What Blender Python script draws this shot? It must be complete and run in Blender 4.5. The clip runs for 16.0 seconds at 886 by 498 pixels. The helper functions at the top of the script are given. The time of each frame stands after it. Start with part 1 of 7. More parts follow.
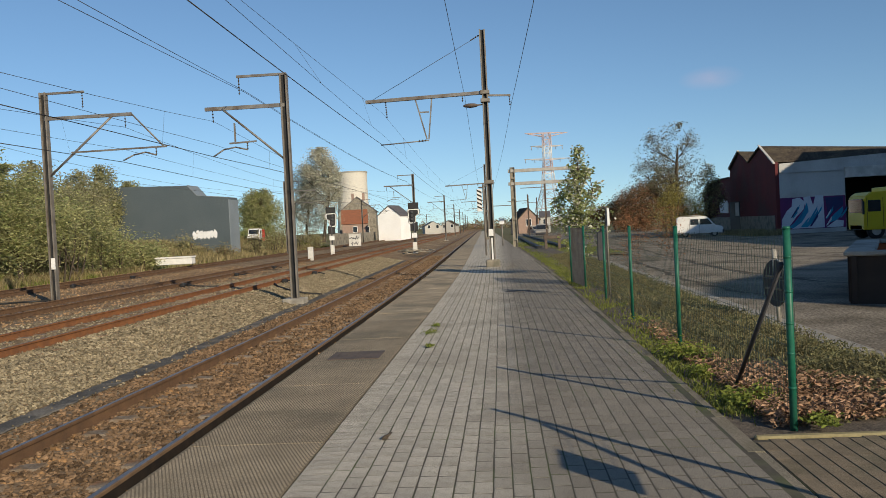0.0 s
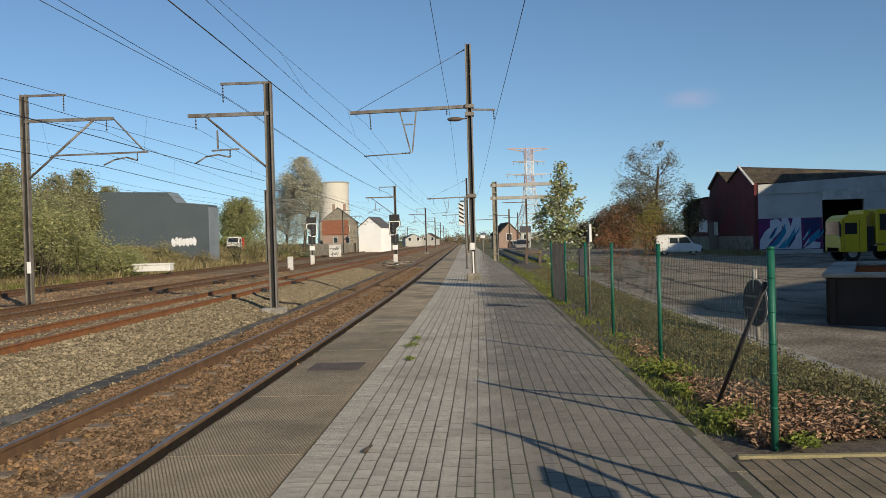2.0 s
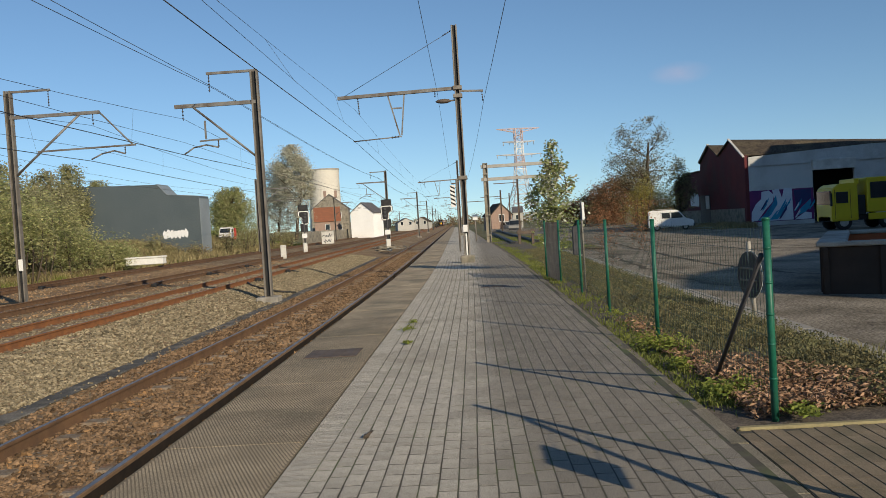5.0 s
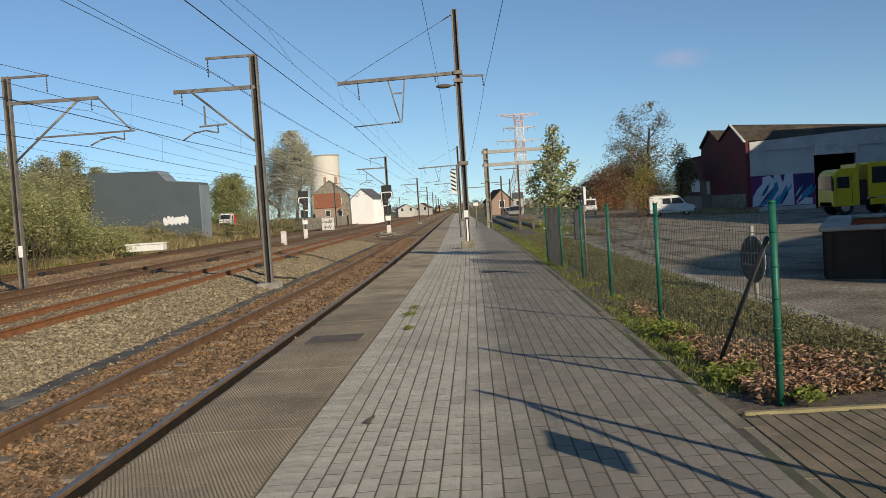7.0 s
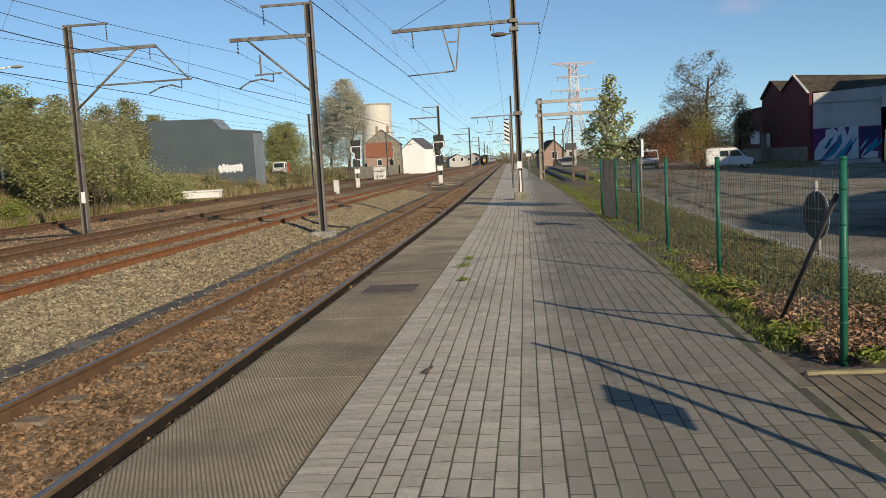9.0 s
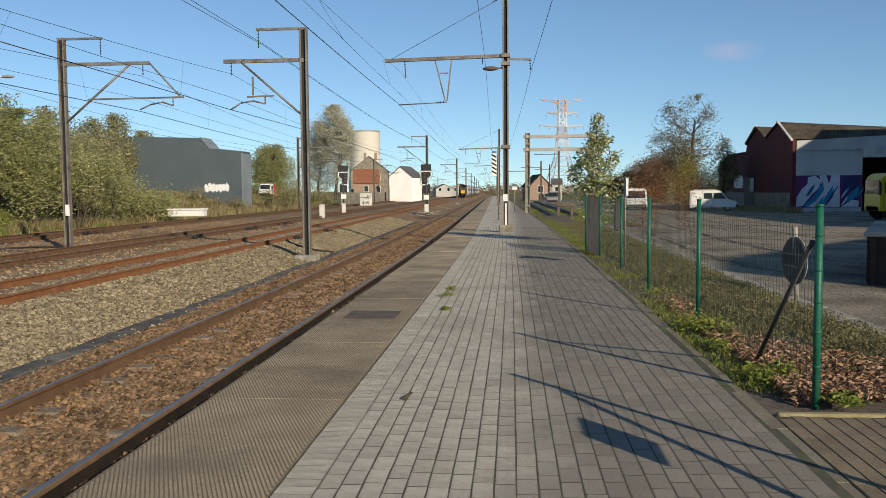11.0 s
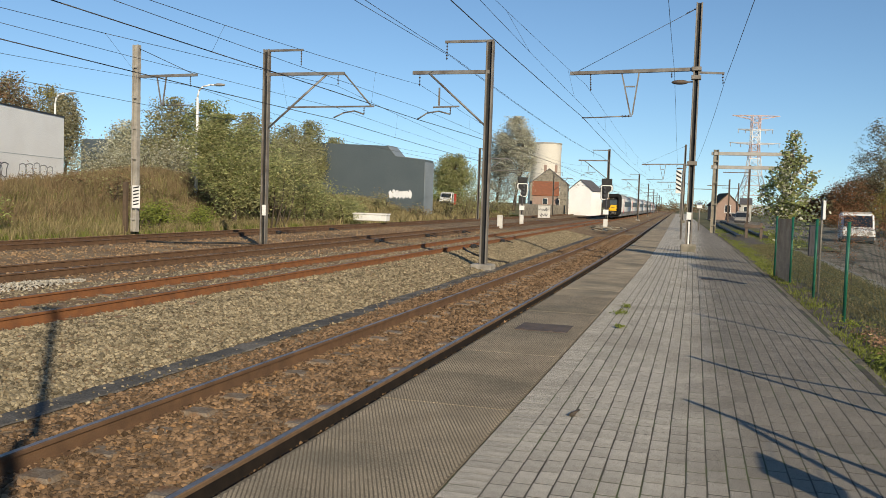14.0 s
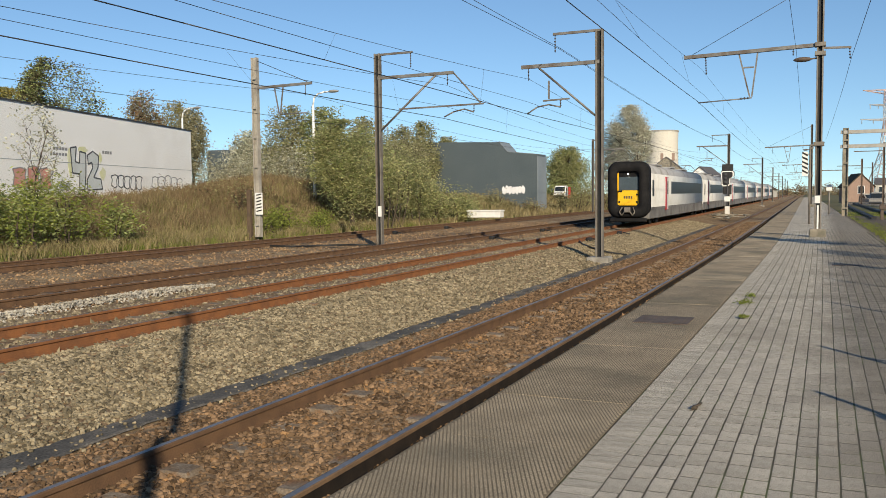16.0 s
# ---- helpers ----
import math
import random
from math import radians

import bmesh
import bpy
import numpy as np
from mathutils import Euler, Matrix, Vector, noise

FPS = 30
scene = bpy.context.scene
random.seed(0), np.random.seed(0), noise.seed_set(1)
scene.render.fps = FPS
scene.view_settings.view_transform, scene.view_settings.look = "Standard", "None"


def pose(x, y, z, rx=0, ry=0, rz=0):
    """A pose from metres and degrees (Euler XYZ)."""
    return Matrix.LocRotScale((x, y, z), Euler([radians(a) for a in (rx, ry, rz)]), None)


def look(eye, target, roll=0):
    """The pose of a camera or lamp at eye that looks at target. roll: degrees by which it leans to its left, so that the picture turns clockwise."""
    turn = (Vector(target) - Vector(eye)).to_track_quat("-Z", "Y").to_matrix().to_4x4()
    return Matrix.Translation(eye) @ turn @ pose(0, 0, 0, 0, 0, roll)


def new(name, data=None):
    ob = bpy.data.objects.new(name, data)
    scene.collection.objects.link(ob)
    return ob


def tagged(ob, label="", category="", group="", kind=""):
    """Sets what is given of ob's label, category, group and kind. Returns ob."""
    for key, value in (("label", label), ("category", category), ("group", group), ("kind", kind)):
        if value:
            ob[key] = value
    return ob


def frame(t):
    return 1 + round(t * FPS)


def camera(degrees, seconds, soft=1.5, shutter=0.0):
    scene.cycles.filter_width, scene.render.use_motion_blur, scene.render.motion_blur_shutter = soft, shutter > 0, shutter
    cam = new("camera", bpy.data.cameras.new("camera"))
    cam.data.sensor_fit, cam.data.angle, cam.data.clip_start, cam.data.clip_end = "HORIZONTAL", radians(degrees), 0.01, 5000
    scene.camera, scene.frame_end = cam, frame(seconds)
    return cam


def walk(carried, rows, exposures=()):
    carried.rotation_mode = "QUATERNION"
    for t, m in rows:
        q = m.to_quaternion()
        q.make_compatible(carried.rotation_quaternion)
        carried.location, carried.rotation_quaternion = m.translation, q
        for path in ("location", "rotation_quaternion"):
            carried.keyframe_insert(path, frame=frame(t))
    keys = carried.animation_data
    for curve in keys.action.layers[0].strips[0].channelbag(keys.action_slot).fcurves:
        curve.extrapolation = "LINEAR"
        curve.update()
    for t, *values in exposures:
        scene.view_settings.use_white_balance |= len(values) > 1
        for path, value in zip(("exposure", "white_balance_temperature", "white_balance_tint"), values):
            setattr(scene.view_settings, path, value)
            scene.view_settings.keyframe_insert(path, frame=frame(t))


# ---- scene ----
cam = camera(55.19, 16.0, 0.85)
PATH = [
    (0.0, pose(0.088, -0.051, 1.544, 88.574, 2.900, 3.966)),
    (0.5, pose(0.085, -0.048, 1.534, 88.636, 2.733, 4.150)),
    (1.0, pose(0.079, -0.051, 1.537, 88.382, 2.381, 3.890)),
    (1.5, pose(0.069, -0.036, 1.539, 89.173, 2.031, 2.668)),
    (2.0, pose(0.047, -0.020, 1.542, 89.396, 1.576, 2.642)),
    (2.5, pose(0.020, -0.034, 1.536, 89.636, 0.788, 2.895)),
    (3.0, pose(0.001, -0.029, 1.540, 89.050, 0.688, 2.751)),
    (3.5, pose(-0.000, -0.030, 1.538, 88.672, 1.992, 2.602)),
    (3.7, pose(0.002, -0.026, 1.538, 88.650, 2.450, 2.470)),
    (5.8, pose(0.050, 0.043, 1.533, 87.940, 3.700, 2.020)),
    (6.0, pose(0.051, 0.047, 1.533, 87.881, 3.708, 1.959)),
    (6.5, pose(0.048, 0.063, 1.530, 87.643, 3.669, 1.989)),
    (7.0, pose(0.018, 0.088, 1.517, 87.298, 3.662, 2.143)),
    (7.5, pose(-0.007, 0.088, 1.524, 85.106, 3.584, 3.735)),
    (8.0, pose(-0.020, 0.089, 1.531, 84.197, 3.728, 4.443)),
    (8.5, pose(-0.029, 0.091, 1.540, 84.136, 3.725, 4.981)),
    (9.0, pose(-0.047, 0.077, 1.540, 84.140, 3.116, 5.599)),
    (9.2, pose(-0.048, 0.072, 1.540, 84.140, 3.050, 5.710)),
    (11.3, pose(-0.053, -0.036, 1.545, 86.350, 0.000, 4.950)),
    (11.5, pose(-0.053, -0.041, 1.546, 86.428, -0.206, 5.787)),
    (12.0, pose(-0.049, -0.048, 1.544, 86.441, -0.757, 7.116)),
    (12.5, pose(-0.057, -0.026, 1.541, 86.590, -1.437, 8.597)),
    (13.0, pose(-0.056, -0.011, 1.541, 86.825, -1.702, 11.623)),
    (13.5, pose(-0.049, -0.011, 1.541, 86.961, -1.945, 14.277)),
    (14.0, pose(-0.045, -0.013, 1.543, 86.747, -1.840, 16.690)),
    (14.5, pose(-0.036, -0.017, 1.543, 86.432, -1.263, 19.210)),
    (15.0, pose(-0.031, -0.018, 1.544, 86.297, -0.687, 21.192)),
    (15.5, pose(-0.021, -0.023, 1.544, 86.338, 0.094, 23.101)),
    (16.0, pose(-0.008, -0.037, 1.545, 86.414, 0.650, 24.349)),
]
walk(cam, PATH, [(0.0, -0.08), (6.0, -0.06), (9.0, 0.0), (12.0, 0.03), (16.0, 0.1)])

# ---- sky, sun ----
SUN_EL, SUN_DIR = radians(21.2), Vector((0.592, -0.806, 0)).normalized()
world = bpy.data.worlds.new("sky")
scene.world = world
world.use_nodes = True
wn, wl = world.node_tree.nodes, world.node_tree.links
sky = wn.new("ShaderNodeTexSky")
sky.sky_type, sky.sun_disc = "NISHITA", False
sky.sun_elevation, sky.sun_rotation = SUN_EL, math.atan2(SUN_DIR.x, SUN_DIR.y)
sky.air_density, sky.dust_density, sky.ozone_density = 0.9, 0.0, 3.6
tint = wn.new("ShaderNodeMix")
tint.data_type, tint.blend_type = "RGBA", "MULTIPLY"
tint.inputs[0].default_value, tint.inputs[7].default_value = 1.0, (0.96, 1.0, 0.975, 1)
# the haze band at the horizon is thin: look the sky up a little higher
tco, lift, norm = wn.new("ShaderNodeTexCoord"), wn.new("ShaderNodeVectorMath"), wn.new("ShaderNodeVectorMath")
lift.operation, norm.operation = "ADD", "NORMALIZE"
lift.inputs[1].default_value = (0, 0, 0.043)
wl.new(tco.outputs["Generated"], lift.inputs[0])
wl.new(lift.outputs[0], norm.inputs[0])
wl.new(norm.outputs[0], sky.inputs[0])
wl.new(sky.outputs[0], tint.inputs[6])
# a faint wisp of cloud over the yard
wisp, near, puff, veil, cloud = wn.new("ShaderNodeVectorMath"), wn.new("ShaderNodeMapRange"), wn.new("ShaderNodeTexNoise"), wn.new("ShaderNodeMath"), wn.new("ShaderNodeMix")
stretch = wn.new("ShaderNodeVectorMath")
stretch.operation, stretch.inputs[1].default_value = "MULTIPLY", (1, 1, 2.6)
wl.new(tco.outputs["Generated"], stretch.inputs[0])
wisp.operation, wisp.inputs[1].default_value = "DISTANCE", (0.2385, 0.9595, 0.3903)
wl.new(stretch.outputs[0], wisp.inputs[0])
near.inputs[1].default_value, near.inputs[2].default_value, near.inputs[3].default_value, near.inputs[4].default_value = 0.0, 0.036, 0.42, 0.0
wl.new(wisp.outputs["Value"], near.inputs[0])
puff.inputs["Scale"].default_value, puff.inputs["Detail"].default_value = 30.0, 4.0
wl.new(stretch.outputs[0], puff.inputs["Vector"])
veil.operation = "MULTIPLY"
wl.new(near.outputs[0], veil.inputs[0])
wl.new(puff.outputs["Fac"], veil.inputs[1])
cloud.data_type, cloud.inputs[7].default_value = "RGBA", (6.3, 4.6, 5.0, 1)
wl.new(veil.outputs[0], cloud.inputs[0])
wl.new(tint.outputs[2], cloud.inputs[6])
wl.new(cloud.outputs[2], wn["Background"].inputs[0])
wn["Background"].inputs[1].default_value = 0.119
sun = new("sun", bpy.data.lights.new("sun", "SUN"))
sun.data.energy, sun.data.angle, sun.data.color = 5.0, radians(0.53), (1.0, 0.865, 0.655)
to_sun = Vector((SUN_DIR.x * math.cos(SUN_EL), SUN_DIR.y * math.cos(SUN_EL), math.sin(SUN_EL)))
sun.matrix_world = look(to_sun * 50, (0, 0, 0))


# ---- materials ----
def surf(name, c1, c2=None, scale=4.0, rough=0.8, metal=0.0, bump=0.2, fine=60.0, rand=0.0, island=0.0, stain=None, stain_scale=0.6, spec=0.3, trans=0.0, speck=0.14, grime=None, placed=False, harsh=0.0):
    """A surface: two colours mixed by noise at one scale, fine grain as relief, stains at a larger scale."""
    m = bpy.data.materials.new(name)
    m.use_nodes = True
    n, l = m.node_tree.nodes, m.node_tree.links
    b = n["Principled BSDF"]
    b.inputs["Roughness"].default_value, b.inputs["Metallic"].default_value = rough, metal
    b.inputs["Specular IOR Level"].default_value = spec
    tc = n.new("ShaderNodeTexCoord")
    co = n.new("ShaderNodeNewGeometry").outputs["Position"] if placed else tc.outputs["Object"]

    def noise_tex(s, detail=5.0, w=0.55):
        t = n.new("ShaderNodeTexNoise")
        t.inputs["Scale"].default_value, t.inputs["Detail"].default_value, t.inputs["Roughness"].default_value = s, detail, w
        l.new(co, t.inputs["Vector"])
        return t.outputs["Fac"]

    def mix(fac, a, bcol):
        x = n.new("ShaderNodeMix")
        x.data_type = "RGBA"
        l.new(fac, x.inputs[0])
        for sock, val in ((x.inputs[6], a), (x.inputs[7], bcol)):
            if isinstance(val, tuple):
                sock.default_value = (*val, 1)
            else:
                l.new(val, sock)
        return x.outputs[2]

    def ramp(fac, lo, hi):
        r = n.new("ShaderNodeMapRange")
        r.inputs[1].default_value, r.inputs[2].default_value = lo, hi
        l.new(fac, r.inputs[0])
        return r.outputs[0]

    c2 = c2 or tuple(v * 0.75 for v in c1)
    col = mix(ramp(noise_tex(scale), 0.36, 0.64), c1, c2)
    if stain:
        col = mix(ramp(noise_tex(stain_scale, 6.0), 0.48, 0.66), col, stain)
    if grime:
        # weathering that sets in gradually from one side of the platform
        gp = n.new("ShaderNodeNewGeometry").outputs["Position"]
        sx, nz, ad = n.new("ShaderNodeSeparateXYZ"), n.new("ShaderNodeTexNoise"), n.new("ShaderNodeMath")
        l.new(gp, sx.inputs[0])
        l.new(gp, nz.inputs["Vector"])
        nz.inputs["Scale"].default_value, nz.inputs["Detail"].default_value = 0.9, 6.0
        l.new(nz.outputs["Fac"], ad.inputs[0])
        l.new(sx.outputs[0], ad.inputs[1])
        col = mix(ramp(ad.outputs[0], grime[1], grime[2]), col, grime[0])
    grain = noise_tex(fine, 3.0)
    if rand or island:
        src = n.new("ShaderNodeObjectInfo").outputs["Random"] if rand else n.new("ShaderNodeNewGeometry").outputs["Random Per Island"]
        h = n.new("ShaderNodeHueSaturation")
        k = rand or island
        r = n.new("ShaderNodeMapRange")
        r.inputs[3].default_value, r.inputs[4].default_value = 1 - k, 1 + k
        l.new(src, r.inputs[0])
        l.new(r.outputs[0], h.inputs["Value"])
        l.new(col, h.inputs["Color"])
        col = h.outputs[0]
    gr = n.new("ShaderNodeHueSaturation")
    r = n.new("ShaderNodeMapRange")
    r.inputs[1].default_value, r.inputs[2].default_value, r.inputs[3].default_value, r.inputs[4].default_value = 0.3 + harsh, 0.7 - harsh, 1 - speck, 1 + speck
    l.new(grain, r.inputs[0])
    l.new(r.outputs[0], gr.inputs["Value"])
    l.new(col, gr.inputs["Color"])
    l.new(gr.outputs[0], b.inputs["Base Color"])
    if bump:
        bp = n.new("ShaderNodeBump")
        bp.inputs["Strength"].default_value, bp.inputs["Distance"].default_value = bump, 0.3 / fine
        l.new(grain, bp.inputs["Height"])
        l.new(bp.outputs[0], b.inputs["Normal"])
    if trans:
        b.inputs["Subsurface Weight"].default_value = 0.0
        out = n["Material Output"]
        tr = n.new("ShaderNodeBsdfTranslucent")
        l.new(gr.outputs[0], tr.inputs[0])
        ms = n.new("ShaderNodeMixShader")
        ms.inputs[0].default_value = trans
        l.new(b.outputs[0], ms.inputs[1])
        l.new(tr.outputs[0], ms.inputs[2])
        l.new(ms.outputs[0], out.inputs[0])
    return m


def glow(name, colour, strength):
    m = bpy.data.materials.new(name)
    m.use_nodes = True
    b = m.node_tree.nodes["Principled BSDF"]
    b.inputs["Base Color"].default_value = (*colour, 1)
    b.inputs["Emission Color"].default_value = (*colour, 1)
    b.inputs["Emission Strength"].default_value = strength
    return m


M = {
    "grass_ground": surf("grass_ground", (0.13, 0.12, 0.05), (0.17, 0.14, 0.07), 0.5, 0.95, bump=0.5, fine=8, stain=(0.07, 0.09, 0.03), stain_scale=0.12),
    "soil": surf("soil", (0.085, 0.07, 0.055), (0.14, 0.115, 0.09), 14, 0.95, bump=0.8, fine=60, speck=0.5),
    "tar": surf("tar", (0.085, 0.072, 0.055), (0.12, 0.10, 0.078), 2.0, 0.9, bump=0.3, fine=30, speck=0.4, spec=0.08),
    "asphalt": surf("asphalt", (0.20, 0.172, 0.132), (0.29, 0.25, 0.195), 0.9, 0.9, bump=0.5, fine=26, stain=(0.11, 0.092, 0.068), stain_scale=0.42, speck=0.5, spec=0.08, harsh=0.06),
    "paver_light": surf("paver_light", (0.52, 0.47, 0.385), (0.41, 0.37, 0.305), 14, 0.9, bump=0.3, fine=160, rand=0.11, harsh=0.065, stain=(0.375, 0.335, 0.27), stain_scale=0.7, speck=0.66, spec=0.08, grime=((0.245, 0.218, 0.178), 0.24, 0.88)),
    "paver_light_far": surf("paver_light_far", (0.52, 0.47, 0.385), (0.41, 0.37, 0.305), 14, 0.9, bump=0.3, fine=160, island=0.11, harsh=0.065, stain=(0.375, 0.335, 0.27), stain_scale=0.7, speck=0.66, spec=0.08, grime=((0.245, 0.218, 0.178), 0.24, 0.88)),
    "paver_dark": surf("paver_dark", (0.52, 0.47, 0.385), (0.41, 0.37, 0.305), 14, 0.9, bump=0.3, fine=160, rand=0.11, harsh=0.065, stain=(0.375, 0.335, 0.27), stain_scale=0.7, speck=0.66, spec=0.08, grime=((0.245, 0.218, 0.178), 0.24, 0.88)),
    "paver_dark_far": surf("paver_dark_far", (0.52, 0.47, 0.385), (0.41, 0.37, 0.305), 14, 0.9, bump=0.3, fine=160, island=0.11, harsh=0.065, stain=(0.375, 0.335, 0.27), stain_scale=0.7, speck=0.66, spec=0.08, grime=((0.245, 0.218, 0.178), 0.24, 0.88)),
    "kerb_stone": surf("kerb_stone", (0.25, 0.215, 0.16), (0.20, 0.175, 0.13), 3, 0.9, bump=0.5, fine=110, rand=0.1, stain=(0.15, 0.135, 0.09), stain_scale=1.5, speck=0.5, spec=0.1),
    "stone_rust": surf("stone_rust", (0.30, 0.17, 0.075), (0.24, 0.14, 0.065), 3, 0.9, bump=0.2, fine=60, island=0.4),
    "paver_brown": surf("paver_brown", (0.25, 0.198, 0.135), (0.19, 0.152, 0.105), 4, 0.9, bump=0.6, fine=130, rand=0.07, stain=(0.15, 0.13, 0.085), stain_scale=1.8, speck=0.4, spec=0.1, placed=True),
    "joint": surf("joint", (0.07, 0.062, 0.048), (0.105, 0.092, 0.07), 9, 0.95, bump=0.2, fine=80, stain=(0.10, 0.115, 0.05), stain_scale=1.5),
    "edge_slab": surf("edge_slab", (0.43, 0.345, 0.235), (0.33, 0.265, 0.18), 2.2, 0.9, bump=0.6, fine=110, rand=0.07, stain=(0.235, 0.20, 0.14), stain_scale=0.8, speck=0.5, spec=0.1, placed=True),
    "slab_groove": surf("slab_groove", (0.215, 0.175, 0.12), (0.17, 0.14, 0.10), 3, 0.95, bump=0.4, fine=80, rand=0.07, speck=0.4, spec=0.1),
    "concrete": surf("concrete", (0.38, 0.35, 0.30), (0.30, 0.28, 0.24), 3, 0.85, bump=0.3, fine=50, stain=(0.22, 0.20, 0.17), stain_scale=1.2),
    "old_concrete": surf("old_concrete", (0.30, 0.26, 0.20), (0.22, 0.20, 0.16), 3, 0.9, bump=0.4, fine=50, stain=(0.14, 0.13, 0.10), stain_scale=1.5),
    "sleeper": surf("sleeper", (0.25, 0.205, 0.155), (0.19, 0.135, 0.085), 7, 0.9, bump=0.5, fine=50, rand=0.15, stain=(0.24, 0.115, 0.045), stain_scale=4.0, speck=0.35),
    "wood_sleeper": surf("wood_sleeper", (0.13, 0.09, 0.06), (0.09, 0.065, 0.045), 6, 0.9, bump=0.5, fine=40, rand=0.15),
    "ballast": surf("ballast", (0.27, 0.188, 0.112), (0.19, 0.128, 0.076), 9, 0.95, bump=1.0, fine=24, stain=(0.33, 0.25, 0.15), stain_scale=0.7, speck=0.5, spec=0.1),
    "stone_brown": surf("stone_brown", (0.205, 0.132, 0.076), (0.135, 0.088, 0.052), 3, 0.9, bump=0.3, fine=60, island=0.62, spec=0.1),
    "stone_grey": surf("stone_grey", (0.275, 0.228, 0.148), (0.19, 0.157, 0.102), 3, 0.9, bump=0.3, fine=60, island=0.6, spec=0.1),
    "stone_far": surf("stone_far", (0.31, 0.205, 0.115), (0.23, 0.15, 0.085), 3, 0.9, bump=0.2, fine=60, island=0.4, spec=0.1),
    "stone_white": surf("stone_white", (0.46, 0.42, 0.35), (0.37, 0.34, 0.28), 3, 0.9, bump=0.2, fine=60, island=0.25),
    "rail_rust": surf("rail_rust", (0.165, 0.095, 0.052), (0.115, 0.068, 0.04), 5, 0.8, 0.1, bump=0.3, fine=70),
    # near-black: shade below the platform edge put into the rail's colour
    "rail_shaded": surf("rail_shaded", (0.016, 0.013, 0.011), (0.03, 0.022, 0.017), 5, 0.7, 0.1, bump=0.2, fine=70),
    "rail_orange": surf("rail_orange", (0.27, 0.115, 0.045), (0.19, 0.085, 0.04), 5, 0.8, 0.1, bump=0.3, fine=70),
    "rail_side": surf("rail_side", (0.21, 0.135, 0.08), (0.15, 0.10, 0.065), 6, 0.7, 0.2, bump=0.2, fine=70),
    "rail_head": surf("rail_head", (0.27, 0.245, 0.23), (0.20, 0.18, 0.17), 5, 0.45, 0.6, bump=0.05, fine=70),
    "rail_head_dull": surf("rail_head_dull", (0.22, 0.15, 0.11), (0.17, 0.11, 0.08), 5, 0.5, 0.5, bump=0.1, fine=70),
    "dark_mat": surf("dark_mat", (0.085, 0.08, 0.072), (0.12, 0.112, 0.10), 3, 0.9, bump=0.4, fine=40, stain=(0.2, 0.18, 0.15), stain_scale=2.2, speck=0.4, spec=0.1),
    "black": surf("black", (0.018, 0.018, 0.018), (0.03, 0.03, 0.03), 4, 0.6, bump=0.1),
    "galv": surf("galv", (0.26, 0.235, 0.20), (0.20, 0.18, 0.155), 4, 0.6, 0.35, bump=0.1, fine=40, stain=(0.15, 0.12, 0.09), stain_scale=1.2),
    "galv_light": surf("galv_light", (0.42, 0.40, 0.36), (0.34, 0.32, 0.29), 4, 0.55, 0.35, bump=0.1, fine=40),
    "rust_steel": surf("rust_steel", (0.16, 0.12, 0.09), (0.11, 0.085, 0.07), 4, 0.75, 0.2, bump=0.2, fine=40),
    "arm": surf("arm", (0.235, 0.225, 0.21), (0.175, 0.165, 0.155), 4, 0.6, 0.3, bump=0.15, fine=30, stain=(0.13, 0.105, 0.085), stain_scale=1.6),
    "wire": surf("wire", (0.05, 0.05, 0.052), (0.07, 0.065, 0.06), 4, 0.6, 0.4, bump=0.0),
    "insulator": surf("insulator", (0.05, 0.04, 0.035), (0.07, 0.05, 0.04), 5, 0.35, bump=0.0),
    "green_paint": surf("green_paint", (0.012, 0.115, 0.07), (0.010, 0.09, 0.055), 5, 0.45, bump=0.08, fine=30, stain=(0.03, 0.13, 0.09), stain_scale=3),
    "white": surf("white", (0.78, 0.77, 0.74), (0.70, 0.69, 0.66), 3, 0.6, bump=0.05),
    "white_dirty": surf("white_dirty", (0.62, 0.60, 0.55), (0.52, 0.50, 0.46), 2, 0.7, bump=0.1, stain=(0.42, 0.40, 0.36), stain_scale=0.5),
    "glass": surf("glass", (0.02, 0.025, 0.03), (0.025, 0.03, 0.035), 2, 0.08, bump=0.0, spec=0.6),
    "grey_clad": surf("grey_clad", (0.085, 0.105, 0.115), (0.075, 0.095, 0.105), 0.4, 0.6, 0.0, bump=0.02, fine=8),
    "grey_clad_light": surf("grey_clad_light", (0.22, 0.25, 0.27), (0.19, 0.22, 0.24), 0.4, 0.6, 0.0, bump=0.02, fine=8),
}


# ---- building helpers ----
def mesh_of(name, bm):
    me = bpy.data.meshes.new(name)
    bm.to_mesh(me)
    bm.free()
    return me


def part(name, bm, material, parent=None, label=""):
    me = mesh_of(name, bm)
    for m in material if isinstance(material, (list, tuple)) else [material]:
        me.materials.append(m)
    ob = new(name, me)
    if parent:
        ob.parent = parent
    if label:
        ob["label"] = label
    return ob


def thing(name, label, category, loc=(0, 0, 0), rz=0, group="", kind=""):
    e = new(name)
    e.matrix_basis = pose(*loc, 0, 0, rz)
    e.empty_display_size = 0.2
    return tagged(e, label, category, group, kind)


